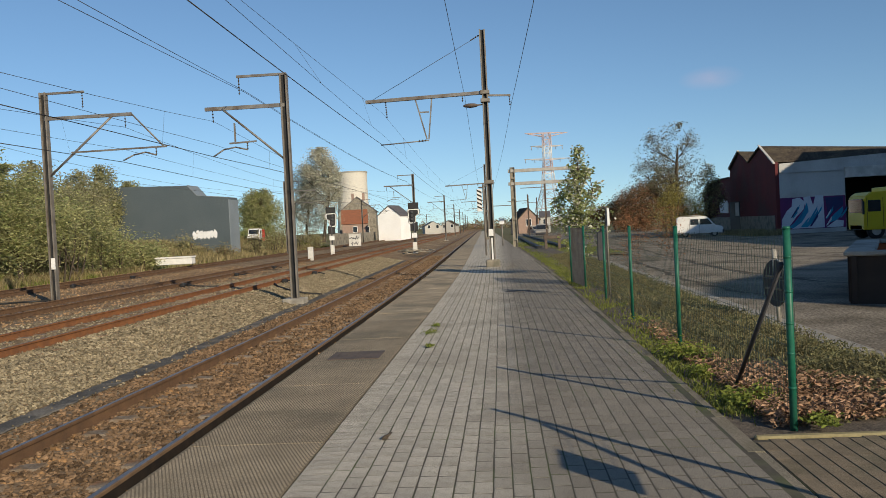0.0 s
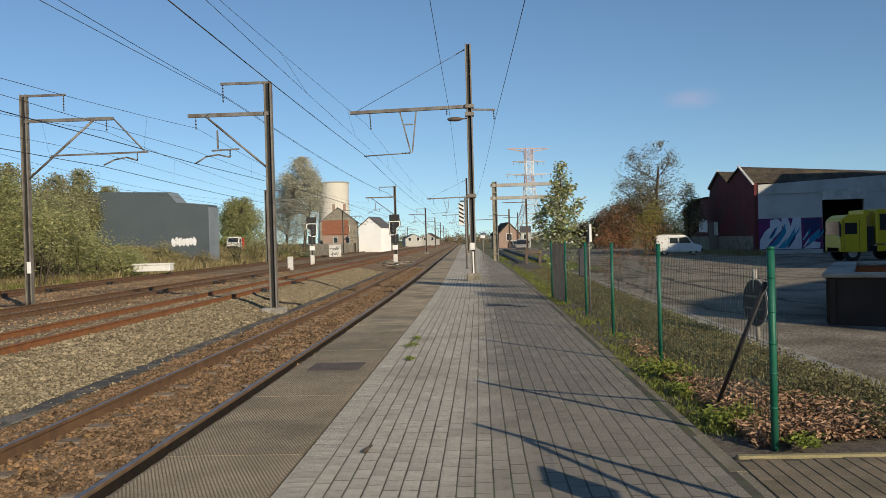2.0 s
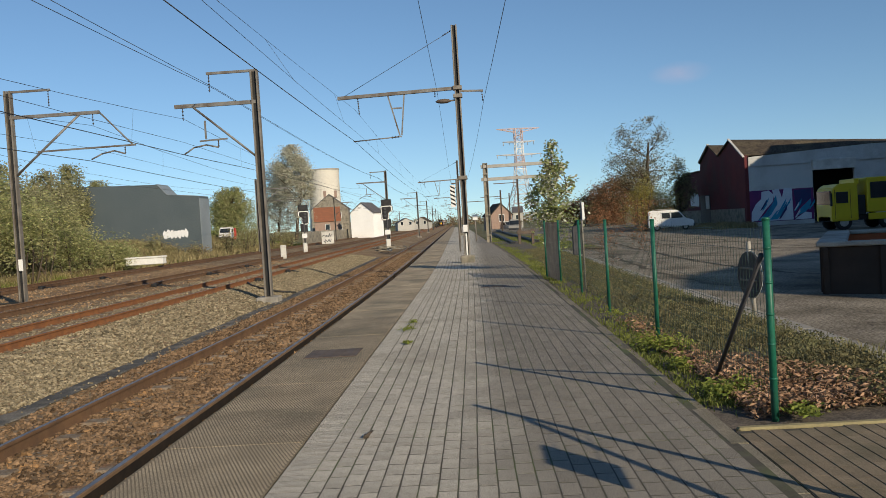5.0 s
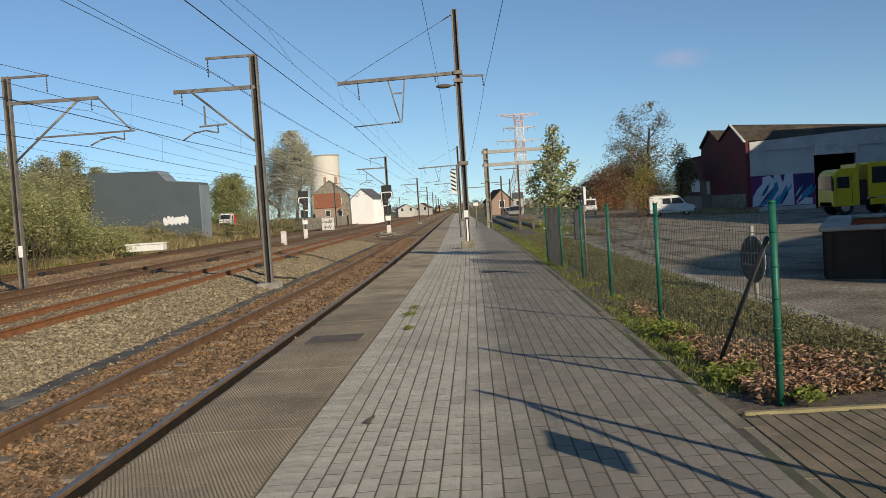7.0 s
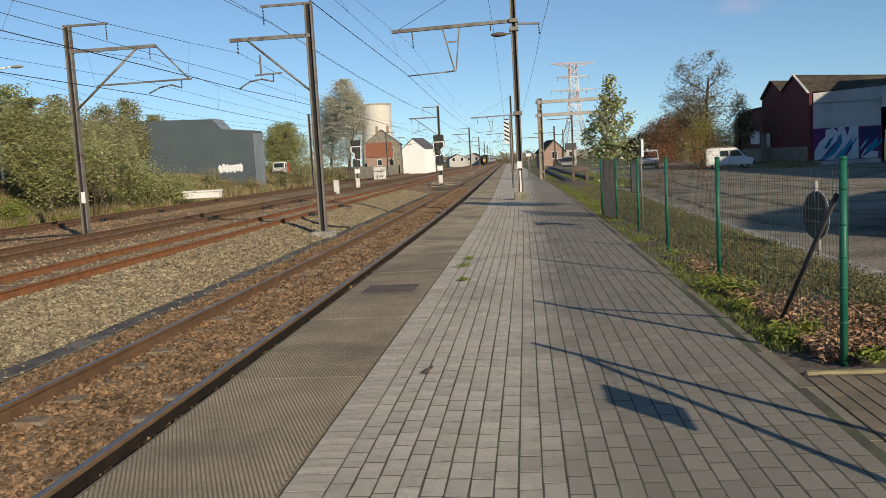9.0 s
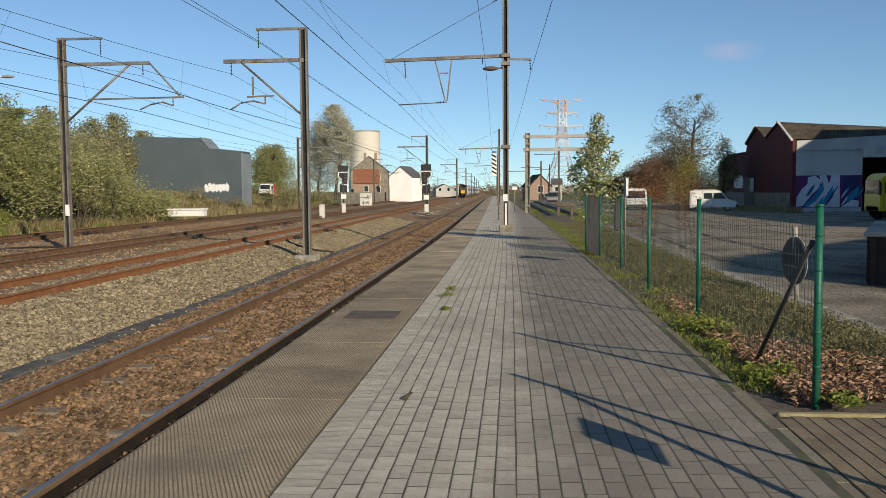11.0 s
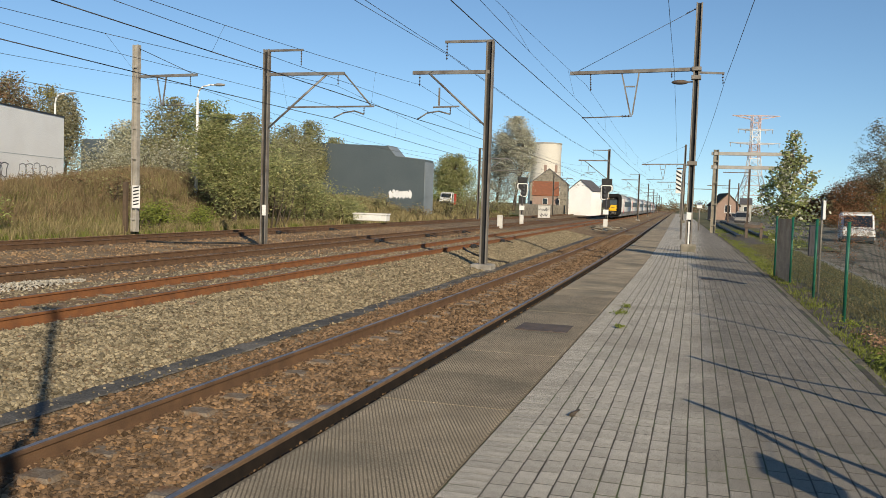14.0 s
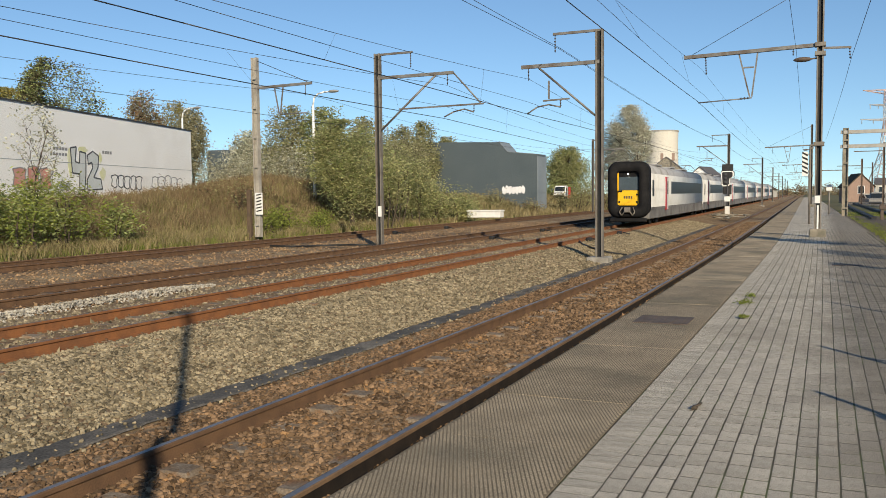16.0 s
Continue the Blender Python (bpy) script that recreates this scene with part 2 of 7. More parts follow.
def box(bm, x0, x1, y0, y1, z0, z1, bevel=0.0, mi=0, m=None):
    r = bmesh.ops.create_cube(bm, size=1)
    vs = r["verts"]
    for v in vs:
        v.co = Vector(((x0 + x1) / 2 + v.co.x * (x1 - x0), (y0 + y1) / 2 + v.co.y * (y1 - y0), (z0 + z1) / 2 + v.co.z * (z1 - z0)))
    if m:
        bmesh.ops.transform(bm, matrix=m, verts=vs)
    fs = {f for v in vs for f in v.link_faces}
    for f in fs:
        f.material_index = mi
    if bevel:
        es = list({e for v in vs for e in v.link_edges})
        bmesh.ops.bevel(bm, geom=es, offset=bevel, segments=1, affect="EDGES")
    return bm


def tube(bm, a, b, r0, r1=None, seg=8, mi=0, caps=True):
    a, b = Vector(a), Vector(b)
    d = b - a
    if d.length < 1e-6:
        return bm
    q = d.to_track_quat("Z", "Y").to_matrix()
    r1 = r0 if r1 is None else r1
    ring = []
    for c, r in ((a, r0), (b, r1)):
        ring.append([bm.verts.new(c + q @ Vector((r * math.cos(2 * math.pi * i / seg), r * math.sin(2 * math.pi * i / seg), 0))) for i in range(seg)])
    for i in range(seg):
        f = bm.faces.new((ring[0][i], ring[0][(i + 1) % seg], ring[1][(i + 1) % seg], ring[1][i]))
        f.material_index, f.smooth = mi, True
    if caps:
        bm.faces.new(ring[0][::-1]).material_index = mi
        bm.faces.new(ring[1]).material_index = mi
    return bm


def beam(bm, a, b, w, h, mi=0):
    """A rectangular bar from a to b, w across and h high."""
    a, b = Vector(a), Vector(b)
    d = b - a
    q = d.to_track_quat("Y", "Z").to_matrix().to_4x4()
    return box(bm, -w / 2, w / 2, 0, d.length, -h / 2, h / 2, 0, mi, Matrix.Translation(a) @ q)


def path_tube(bm, pts, r, seg=6, mi=0):
    for a, b in zip(pts, pts[1:]):
        tube(bm, a, b, r, r, seg, mi)
    return bm


def prism(bm, outline, d, axis="y", mi=0):
    """An outline in two axes, drawn out along the third from d[0] to d[1]."""
    def at(p, s):
        return {"x": (s, p[0], p[1]), "y": (p[0], s, p[1]), "z": (p[0], p[1], s)}[axis]
    a = [bm.verts.new(at(p, d[0])) for p in outline]
    b = [bm.verts.new(at(p, d[1])) for p in outline]
    fs = [bm.faces.new(a), bm.faces.new(b[::-1])]
    for i in range(len(a)):
        fs.append(bm.faces.new((a[i], b[i], b[(i + 1) % len(a)], a[(i + 1) % len(a)])))
    for f in fs:
        f.material_index = mi
    bmesh.ops.recalc_face_normals(bm, faces=fs)
    return bm


def raw_mesh(name, verts, faces, material, parent=None, smooth=False):
    """A mesh from arrays of vertices and of equal-sided faces."""
    me = bpy.data.meshes.new(name)
    k = faces.shape[1]
    me.vertices.add(len(verts))
    me.vertices.foreach_set("co", np.asarray(verts, dtype=np.float32).ravel())
    me.loops.add(faces.size)
    me.loops.foreach_set("vertex_index", faces.astype(np.int32).ravel())
    me.polygons.add(len(faces))
    me.polygons.foreach_set("loop_start", np.arange(0, faces.size, k, dtype=np.int32))
    me.polygons.foreach_set("use_smooth", np.full(len(faces), smooth))
    me.update(calc_edges=True)
    me.validate()
    me.materials.append(material)
    ob = new(name, me)
    if parent:
        ob.parent = parent
    return ob


def bend(y):
    """How far the line has swung to the side at y metres along it."""
    return -0.020 * 6.0 * math.log1p(math.exp(min((y - 25.0) / 6.0, 60))) if y < 300 else -0.020 * (y - 25.0)


def bend_np(y):
    return -0.020 * 6.0 * np.logaddexp(0, (y - 25.0) / 6.0)


rng = np.random.default_rng(7)


# ---- ground ----
RAIL_Z = {1: -0.28, 2: -0.20, 3: -0.28, 4: -0.28}
TRACK_X = {1: -3.74, 2: -9.6, 3: -14.6, 4: -21.6}


def smooth(a, b, x):
    t = min(max((x - a) / (b - a), 0), 1)
    return t * t * (3 - 2 * t)


def ground_z(x, y):
    u = x - bend(y)
    left = -0.72 + 1.9 * smooth(-26.0, -36.0, u) + 0.5 * smooth(-40, -70, u)
    right = -0.16 - 0.12 * smooth(3.5, 4.3, u) - 0.35 * smooth(4.5, 16.0, u)
    # the bank rises to a hump beside the white hall
    left += 1.35 * math.exp(-((x + 34.6) / 3.4) ** 2 / 2 - ((y - 49) / 5.5) ** 2 / 2)
    return left if u < -2.6 else right if u > -1.5 else left + (right - left) * (u + 2.6) / 1.1


def ground():
    xs = [-2500, -800, -300, -150, -90, -70, -60, -50, -45, -42, -39, -37, -35, -33, -31, -29, -27.5, -26, -24, -12, -6, -2.7, -1.4, 1, 3, 4.5, 6, 8, 10, 13, 16, 20, 30, 60, 120, 300, 800, 2500]
    ys = [-400, -100, -40, -20, -10, 0, 10, 20, 30, 35, 40, 43, 46, 49, 52, 55, 60, 70, 80, 100, 130, 170, 220, 300, 450, 700, 1200, 2200, 3500]
    bm = bmesh.new()
    g = [[bm.verts.new((x + bend(y), y, ground_z(x + bend(y), y) + (0.08 * noise.noise((x * 0.2, y * 0.1, 0)) if x < -27 else 0))) for x in xs] for y in ys]
    for j in range(len(ys) - 1):
        for i in range(len(xs) - 1):
            bm.faces.new((g[j][i], g[j][i + 1], g[j + 1][i + 1], g[j + 1][i])).smooth = True
    return tagged(part("ground", bm, M["grass_ground"]), "rough dry grass and soil beside the railway", "ground", kind="structure")


ground()


def strip(name, profile, y0, y1, material, label, category, step=4.0, kind="structure"):
    """A sheet along the line: (x, z) pairs across, following the bend."""
    n = max(2, int((y1 - y0) / step))
    bm = bmesh.new()
    rows = []
    for j in range(n + 1):
        y = y0 + (y1 - y0) * j / n
        rows.append([bm.verts.new((x + bend(y), y, z)) for x, z in profile])
    for a, b in zip(rows, rows[1:]):
        for i in range(len(profile) - 1):
            bm.faces.new((a[i], a[i + 1], b[i + 1], b[i])).smooth = True
    return tagged(part(name, bm, material), label, category, kind=kind)


# the ballast bed of the four tracks, with the low trough between the first two
BED = [(-26.5, -0.70), (-24.6, -0.47), (-18.6, -0.47), (-17.6, -0.55), (-17.0, -0.47), (-12.6, -0.45), (-12.0, -0.42), (-11.2, -0.36), (-8.6, -0.37), (-8.0, -0.42), (-6.5, -0.70), (-5.6, -0.70), (-5.3, -0.60), (-5.0, -0.45), (-4.7, -0.435), (-2.75, -0.435), (-2.2, -0.55)]
strip("ballast_bed", BED, -12, 700, M["ballast"], "brown crushed-stone ballast under the tracks", "ballast")


def walkway():
    """A worn dark strip, ragged at its edges, with stones spilled across it here and there."""
    bm = bmesh.new()
    prev = None
    for k in range(420):
        y = -6 + 0.16 * k
        w = 0.185 + 0.06 * noise.noise((y * 0.9, 3.0, 0)) + 0.05 * noise.noise((y * 4.0, 13.0, 0))
        c = -6.28 + 0.05 * noise.noise((y * 0.5, 9.0, 0)) + 0.03 * noise.noise((y * 3.5, 5.0, 0))
        gap = noise.noise((y * 0.35, 21.0, 0)) > 0.52
        row = [bm.verts.new((c + q * w + bend(y), y, z)) for q, z in ((-1, -0.685), (-0.85, -0.672), (0.85, -0.672), (1, -0.685))]
        if prev and not gap:
            for i in range(3):
                bm.faces.new((prev[i], prev[i + 1], row[i + 1], row[i]))
        prev = row
    return tagged(part("walkway", bm, M["dark_mat"]), "dark worn walkway strip between the tracks", "walkway", kind="structure")


walkway()


def bed_z(u):
    xs, zs = zip(*BED)
    return np.interp(u, xs, zs)


GOLD = (1 + 5 ** 0.5) / 2
ICO_V = np.array([(0, i, j * GOLD) for i in (-1, 1) for j in (-1, 1)] + [(i, j * GOLD, 0) for i in (-1, 1) for j in (-1, 1)] + [(j * GOLD, 0, i) for i in (-1, 1) for j in (-1, 1)], float) / 1.902
OCT_V = np.array([[1, 0, 0], [-1, 0, 0], [0, 1, 0], [0, -1, 0], [0, 0, 1], [0, 0, -1]], float)
OCT_F = np.array([[0, 2, 4], [2, 1, 4], [1, 3, 4], [3, 0, 4], [2, 0, 5], [1, 2, 5], [3, 1, 5], [0, 3, 5]])


def hull_faces(v):
    """Faces of a convex point set."""
    bm = bmesh.new()
    for p in v:
        bm.verts.new(p)
    bmesh.ops.convex_hull(bm, input=list(bm.verts))
    bmesh.ops.recalc_face_normals(bm, faces=bm.faces)
    f = np.array([[int(np.argmin(((v - np.array(q.co)) ** 2).sum(1))) for q in fc.verts] for fc in bm.faces])
    bm.free()
    return f


ICO_F = hull_faces(ICO_V)


def pebbles(name, c, size, material, label, category="ballast", fine=True):
    """Crushed stones at the given centres, each of its own size, turn and shape."""
    base, f = (ICO_V, ICO_F) if fine else (OCT_V, OCT_F)
    n, m = len(c), len(base)
    s = size * (0.55 + 0.9 * rng.random((n, 1, 1)) ** 1.5) * (0.75 + 0.5 * rng.random((n, 1, 3))) * np.array([1, 0.85, 0.65]) * 0.5
    v = (base[None] + (0.15 if fine else 0.24) * rng.standard_normal((n, m, 3))) * s
    a = rng.random(n) * 6.283
    b = rng.standard_normal(n) * 0.5
    ca, sa, cb, sb = np.cos(a), np.sin(a), np.cos(b), np.sin(b)
    z0 = np.zeros(n)
    rot = np.stack([np.stack([ca * cb, -sa, ca * sb], 1), np.stack([sa * cb, ca, sa * sb], 1), np.stack([-sb, z0, cb], 1)], 1)
    v = np.einsum("nij,nkj->nki", rot, v) + c[:, None]
    ob = raw_mesh(name, v.reshape(-1, 3), (f[None] + m * np.arange(n)[:, None, None]).reshape(-1, 3), material)
    return tagged(ob, label, category, kind="stuff")


def stones(name, n, x0, x1, y0, y1, size, material, label, lift=0.0, grad=1.6, fine=True):
    """Loose crushed stones strewn on the bed, denser near the platform's head."""
    y = y0 + (y1 - y0) * rng.random(n) ** grad
    u = x0 + (x1 - x0) * rng.random(n)
    return pebbles(name, np.stack([u + bend_np(y), y, bed_z(u) + lift + 0.005 * rng.standard_normal(n)], 1), size, material, label, "ballast", fine)


stones("ballast_stones", 25000, -5.45, -2.35, 2.5, 13, 0.051, M["stone_brown"], "rust-brown crushed ballast stones of the platform track", grad=1.25)
stones("ballast_stones", 24000, -5.45, -2.35, 13, 60, 0.078, M["stone_brown"], "rust-brown crushed ballast stones farther along the platform track", grad=1.3, fine=False)
stones("ballast_stones", 24000, -8.75, -6.5, 3.5, 14, 0.058, M["stone_grey"], "grey-beige ballast stones on the shoulder between tracks", grad=1.2)
stones("ballast_stones", 32000, -8.75, -6.5, 14, 62, 0.075, M["stone_grey"], "grey-beige ballast stones farther along the shoulder", grad=1.3, fine=False)
stones("ballast_stones", 5000, -6.08, -5.4, 3.0, 20, 0.058, M["stone_brown"], "brown stones in the low trough beside the walkway", grad=1.4)
stones("ballast_stones", 9000, -6.2, -5.4, 16, 62, 0.075, M["stone_brown"], "brown stones farther along the low trough", grad=1.3, fine=False)
stones("ballast_stones", 260, -4.42, -4.0, 2.5, 14, 0.055, M["stone_rust"], "orange rust-stained ballast stones beside the rail", 0.006)
stones("ballast_stones", 700, -6.6, -5.95, 3, 40, 0.04, M["stone_grey"], "stones spilled over the walkway strip", 0.03)
stones("ballast_stones", 19000, -12.4, -8.7, 6, 60, 0.075, M["stone_grey"], "grey-beige ballast stones under the second track", -0.01, fine=False)
stones("ballast_stones", 22000, -25.5, -12.4, 8, 60, 0.085, M["stone_far"], "rust-brown ballast stones of the far tracks", fine=False)


def heap():
    n = 5200
    y = 3 + 12.4 * rng.random(n)
    off = rng.standard_normal(n) * 0.5
    h = 0.13 * np.exp(-off ** 2 * 1.6) * np.clip((y - 3) / 9, 0.3, 1) * np.clip((16 - y) / 2, 0, 1)
    u = -12.75 + off * 0.36 * np.where(y > 13, np.clip((15.8 - y) / 2.5, 0.1, 1), 1)
    pebbles("stone_heap", np.stack([u + bend_np(y), y, bed_z(u) + h * rng.random(n) ** 0.4], 1), 0.055, M["stone_white"], "low heap of fresh whitish ballast stones between tracks", "stone heap", False)


heap()


# ---- tracks ----
def rail(parent, cx, z, y0, y1, mats):
    prof = [(-0.07, -0.17), (0.07, -0.17), (0.07, -0.158), (0.012, -0.14), (0.010, -0.045), (0.036, -0.034), (0.036, -0.008), (0.028, 0), (-0.020, 0), (-0.036, -0.008), (-0.036, -0.034), (-0.010, -0.045), (-0.012, -0.14), (-0.07, -0.158)]
    bm = bmesh.new()
    ys, y = [], y0
    while y < y1:
        ys.append(y)
        y += 3.0 if y < 70 else 15.0 if y < 200 else 60
    ys.append(y1)
    rows = [[bm.verts.new((cx + px + bend(q), q, z + pz)) for px, pz in prof] for q in ys]
    n = len(prof)
    for a, b in zip(rows, rows[1:]):
        for i in range(n):
            f = bm.faces.new((a[i], a[(i + 1) % n], b[(i + 1) % n], b[i]))
            f.material_index = 1 if i == 7 else 2 if i in (5, 6) and len(mats) > 2 else 0
    for r in (rows[0], rows[-1]):
        bm.faces.new(r)
    bmesh.ops.recalc_face_normals(bm, faces=bm.faces)
    return part("rail", bm, mats, parent)


def sleeper_mesh(material, rise=0.0):
    bm = bmesh.new()
    box(bm, -1.27, 1.27, -0.13, 0.13, -0.36, -0.176, 0.015)
    for k in (-1, 1):
        box(bm, min(k * 0.36, k * 0.655), max(k * 0.36, k * 0.655), -0.12, 0.12, -0.3, -0.150 + rise, 0.03)
    for rx in (-0.7525, 0.7525):
        for s in (-1, 1):
            box(bm, rx + s * 0.10 - 0.035, rx + s * 0.10 + 0.035, -0.055, 0.055, -0.18, -0.145, 0.008, 1)
            tube(bm, (rx + s * 0.11, 0, -0.16), (rx + s * 0.11, 0, -0.115), 0.016, 0.016, 6, 1)
    me = mesh_of("sleeper", bm)
    me.materials.append(material)
    me.materials.append(M["rail_rust"])
    return me


def track(i, y0, y1, rail_mats, sleeper_mat, s0, s1, label):
    t = thing("railway_track_%d" % i, label, "railway track", kind="structure")
    for s in (-0.7525, 0.7525):
        # the platform-side rail has that shade painted on its web and foot
        rail(t, TRACK_X[i] + s, RAIL_Z[i], y0, y1, [M["rail_shaded"], rail_mats[1], M["rail_side"]] if i == 1 and s > 0 else rail_mats)
    me = sleeper_mesh(sleeper_mat, 0.016 if i == 1 else 0.0)
    y = s0
    while y < s1:
        ob = new("sleeper", me)
        ob.parent = t
        ob.matrix_basis = pose(TRACK_X[i] + bend(y), y, RAIL_Z[i] + 0.012 * math.sin(y * 7), 0, 0, 0.6 * math.sin(y * 3))
        y += 0.64
    return t


track(1, -12, 900, [M["rail_rust"], M["rail_head"]], M["sleeper"], -3, 60, "platform track with shiny rails on concrete sleepers")
track(2, -12, 900, [M["rail_orange"], M["rail_head_dull"]], M["sleeper"], 0, 70, "second track with orange rusted rails in ballast")
track(3, -12, 900, [M["rail_rust"], M["rail_head_dull"]], M["wood_sleeper"], 2, 70, "third track with brown rails on dark sleepers")
track(4, -12, 900, [M["rail_rust"], M["rail_head_dull"]], M["wood_sleeper"], 4, 80, "farthest track with brown rails beside the embankment")


# ---- platform ----
P_EDGE, P_PAVE, P_RIGHT = -2.33, -1.283, 1.65


def platform():
    strip("platform_body", [(P_EDGE + 0.06, -0.75), (P_EDGE + 0.06, -0.14), (P_RIGHT + 0.1, -0.14), (P_RIGHT + 0.1, -0.5)], -14, 260, M["old_concrete"], "low concrete platform wall beside the track", "platform")
    strip("platform_bedding", [(P_PAVE - 0.004, -0.0010), (P_RIGHT, -0.0010)], -14, 38, M["joint"], "dark sand bedding between the platform pavers", "pavement")
    far = 36.0
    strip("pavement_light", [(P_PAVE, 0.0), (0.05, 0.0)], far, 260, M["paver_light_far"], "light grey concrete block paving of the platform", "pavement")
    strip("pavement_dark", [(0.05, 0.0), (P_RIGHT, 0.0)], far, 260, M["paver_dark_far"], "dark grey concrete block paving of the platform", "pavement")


platform()


def paver_bm(l, w, h=0.06, b=0.0015, e=0.0003):
    bm = bmesh.new()
    top = [(-w / 2 + b, -l / 2 + e), (w / 2 - b, -l / 2 + e), (w / 2 - b, l / 2 - e), (-w / 2 + b, l / 2 - e)]
    mid = [(-w / 2, -l / 2), (w / 2, -l / 2), (w / 2, l / 2), (-w / 2, l / 2)]
    a = [bm.verts.new((x, y, 0)) for x, y in top]
    c = [bm.verts.new((x, y, -b)) for x, y in mid]
    d = [bm.verts.new((x, y, -h)) for x, y in mid]
    bm.faces.new(a)
    for i in range(4):
        j = (i + 1) % 4
        bm.faces.new((c[i], c[j], a[j], a[i]))
        bm.faces.new((d[i], d[j], c[j], c[i]))
    return bm


def pavers():
    """Running columns of small blocks along the platform, with a cross-laid border course by the edge slabs."""
    L, W = 0.2125, 0.1062
    PITCH, FIRST = 0.1155, -1.072
    specs = []
    x = (P_PAVE + FIRST) / 2
    y = -3.0
    while y < 36.2:
        specs.append((x, y + 0.056, 1, "l"))
        y += 0.1135
    cols = int((P_RIGHT - 0.06 - FIRST) / PITCH)
    lay = random.Random(17)
    for i in range(cols):
        cx = FIRST + PITCH * (i + 0.5)
        y = -3.3 + 0.225 * lay.random()
        while y < 36.2:
            specs.append((cx, y + 0.1125, 0, "l" if cx < 0.06 else "d"))
            y += 0.225
    near = {k: [] for k in "ld"}
    rest = {k: [] for k in "ld"}
    for s in specs:
        (near if 4.15 < s[1] < 6.35 else rest)[s[3]].append(s)
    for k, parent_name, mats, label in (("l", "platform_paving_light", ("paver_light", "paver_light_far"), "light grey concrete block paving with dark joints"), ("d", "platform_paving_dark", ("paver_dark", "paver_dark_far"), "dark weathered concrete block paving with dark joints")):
        t = thing(parent_name, label, "paving", kind="structure")
        meshes = []
        for turn in (0, 1):
            me = mesh_of("paver", paver_bm(0.1045 if turn else L, 0.206 if turn else W))
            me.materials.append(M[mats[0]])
            meshes.append(me)
        for q, (px, py, turn, _) in enumerate(near[k][:300]):
            ob = new("paver", meshes[turn])
            ob.parent = t
            ob.matrix_basis = pose(px + bend(py) + 0.003 * (rng.random() - 0.5), py + 0.003 * (rng.random() - 0.5), 0.0005 * (rng.random() - 0.5), 0.05 * (rng.random() - 0.5), 0.08 * (rng.random() - 0.5), 1.2 * (rng.random() - 0.5))
        left = near[k][300:] + rest[k]
        a = np.array([(p[0], p[1], p[2]) for p in left])
        tmp = []
        for turn in (0, 1):
            sel = a[a[:, 2] == turn]
            if not len(sel):
                continue
            bm = paver_bm(0.1045 if turn else L, 0.206 if turn else W)
            bm.verts.index_update()
            v = np.array([q.co for q in bm.verts])
            f = np.array([[q.index for q in fc.verts] for fc in bm.faces])
            bm.free()
            n = len(sel)
            tilt = rng.standard_normal((n, 2)) * 0.0006
            vv = np.repeat(v[None], n, 0)
            vv[..., 2] += (v[None, :, 0] * tilt[:, :1] + v[None, :, 1] * tilt[:, 1:]) + (0.00015 * rng.standard_normal((n, 1)))
            vv[..., 0] += (sel[:, 0] + bend_np(sel[:, 1]))[:, None] + 0.0013 * rng.standard_normal((n, 1)) + v[None, :, 1] * 0.010 * rng.standard_normal((n, 1))
            vv[..., 1] += sel[:, 1:2]
            tmp.append((vv.reshape(-1, 3), (f[None] + len(v) * np.arange(n)[:, None, None]).reshape(-1, 4)))
        vs, fs, o = [], [], 0
        for v, f in tmp:
            vs.append(v)
            fs.append(f + o)
            o += len(v)
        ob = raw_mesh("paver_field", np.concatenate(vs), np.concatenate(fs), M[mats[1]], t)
        ob["kind"] = "stuff"


def edge_slabs():
    t = thing("platform_edge", "worn ribbed concrete slabs along the platform edge", "platform edge", kind="structure")
    y, k = -4.0, 0
    while y < 70:
        l = 1.19
        bm = bmesh.new()
        box(bm, P_EDGE, P_PAVE - 0.012, -l / 2 + 0.0015, l / 2 - 0.0015, -0.13, 0.0, 0.002)
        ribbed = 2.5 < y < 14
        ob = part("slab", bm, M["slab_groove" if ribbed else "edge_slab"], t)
        if ribbed:
            # slanting tread ribs cast on the slab
            bm = bmesh.new()
            w, d = P_PAVE - P_EDGE - 0.05, l - 0.003
            sx = 0.43
            q = -d * sx
            while q < w:
                y_in = max(0.0, -q / sx)
                y_out = min(d, (w - q) / sx)
                if y_out - y_in > 0.04:
                    x_in, x_out = P_EDGE + 0.025 + q + sx * y_in, P_EDGE + 0.025 + q + sx * y_out
                    beam(bm, (x_in, d / 2 - y_in, -0.0025), (x_out, d / 2 - y_out, -0.0025), 0.0145, 0.008)
                q += 0.0255
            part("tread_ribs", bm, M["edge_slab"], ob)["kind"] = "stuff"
        ob.matrix_basis = pose(bend(y), y, 0.002 * math.sin(k * 2.3), 0.04 * math.sin(k * 1.7), 0, 0)
        y += l
        k += 1
    bm = bmesh.new()
    rows = [[bm.verts.new((x + bend(y), y, z)) for x, z in ((P_EDGE, -0.13), (P_EDGE, 0.0), (P_PAVE, 0.0))] for y in (69.6, 90, 120, 180, 260)]
    for a, b in zip(rows, rows[1:]):
        for i in range(2):
            bm.faces.new((a[i], a[i + 1], b[i + 1], b[i]))
    part("slab", bm, M["edge_slab"], t)
    bm = bmesh.new()
    box(bm, -2.12, -1.48, 10.1, 10.72, 0.002, 0.012, 0.003)
    for i in range(5):
        box(bm, -2.06 + 0.12 * i, -2.03 + 0.12 * i, 10.15, 10.67, 0.012, 0.016)
    tagged(part("manhole_cover", bm, M["rust_steel"]), "rectangular rusty manhole cover set in the platform", "manhole cover")


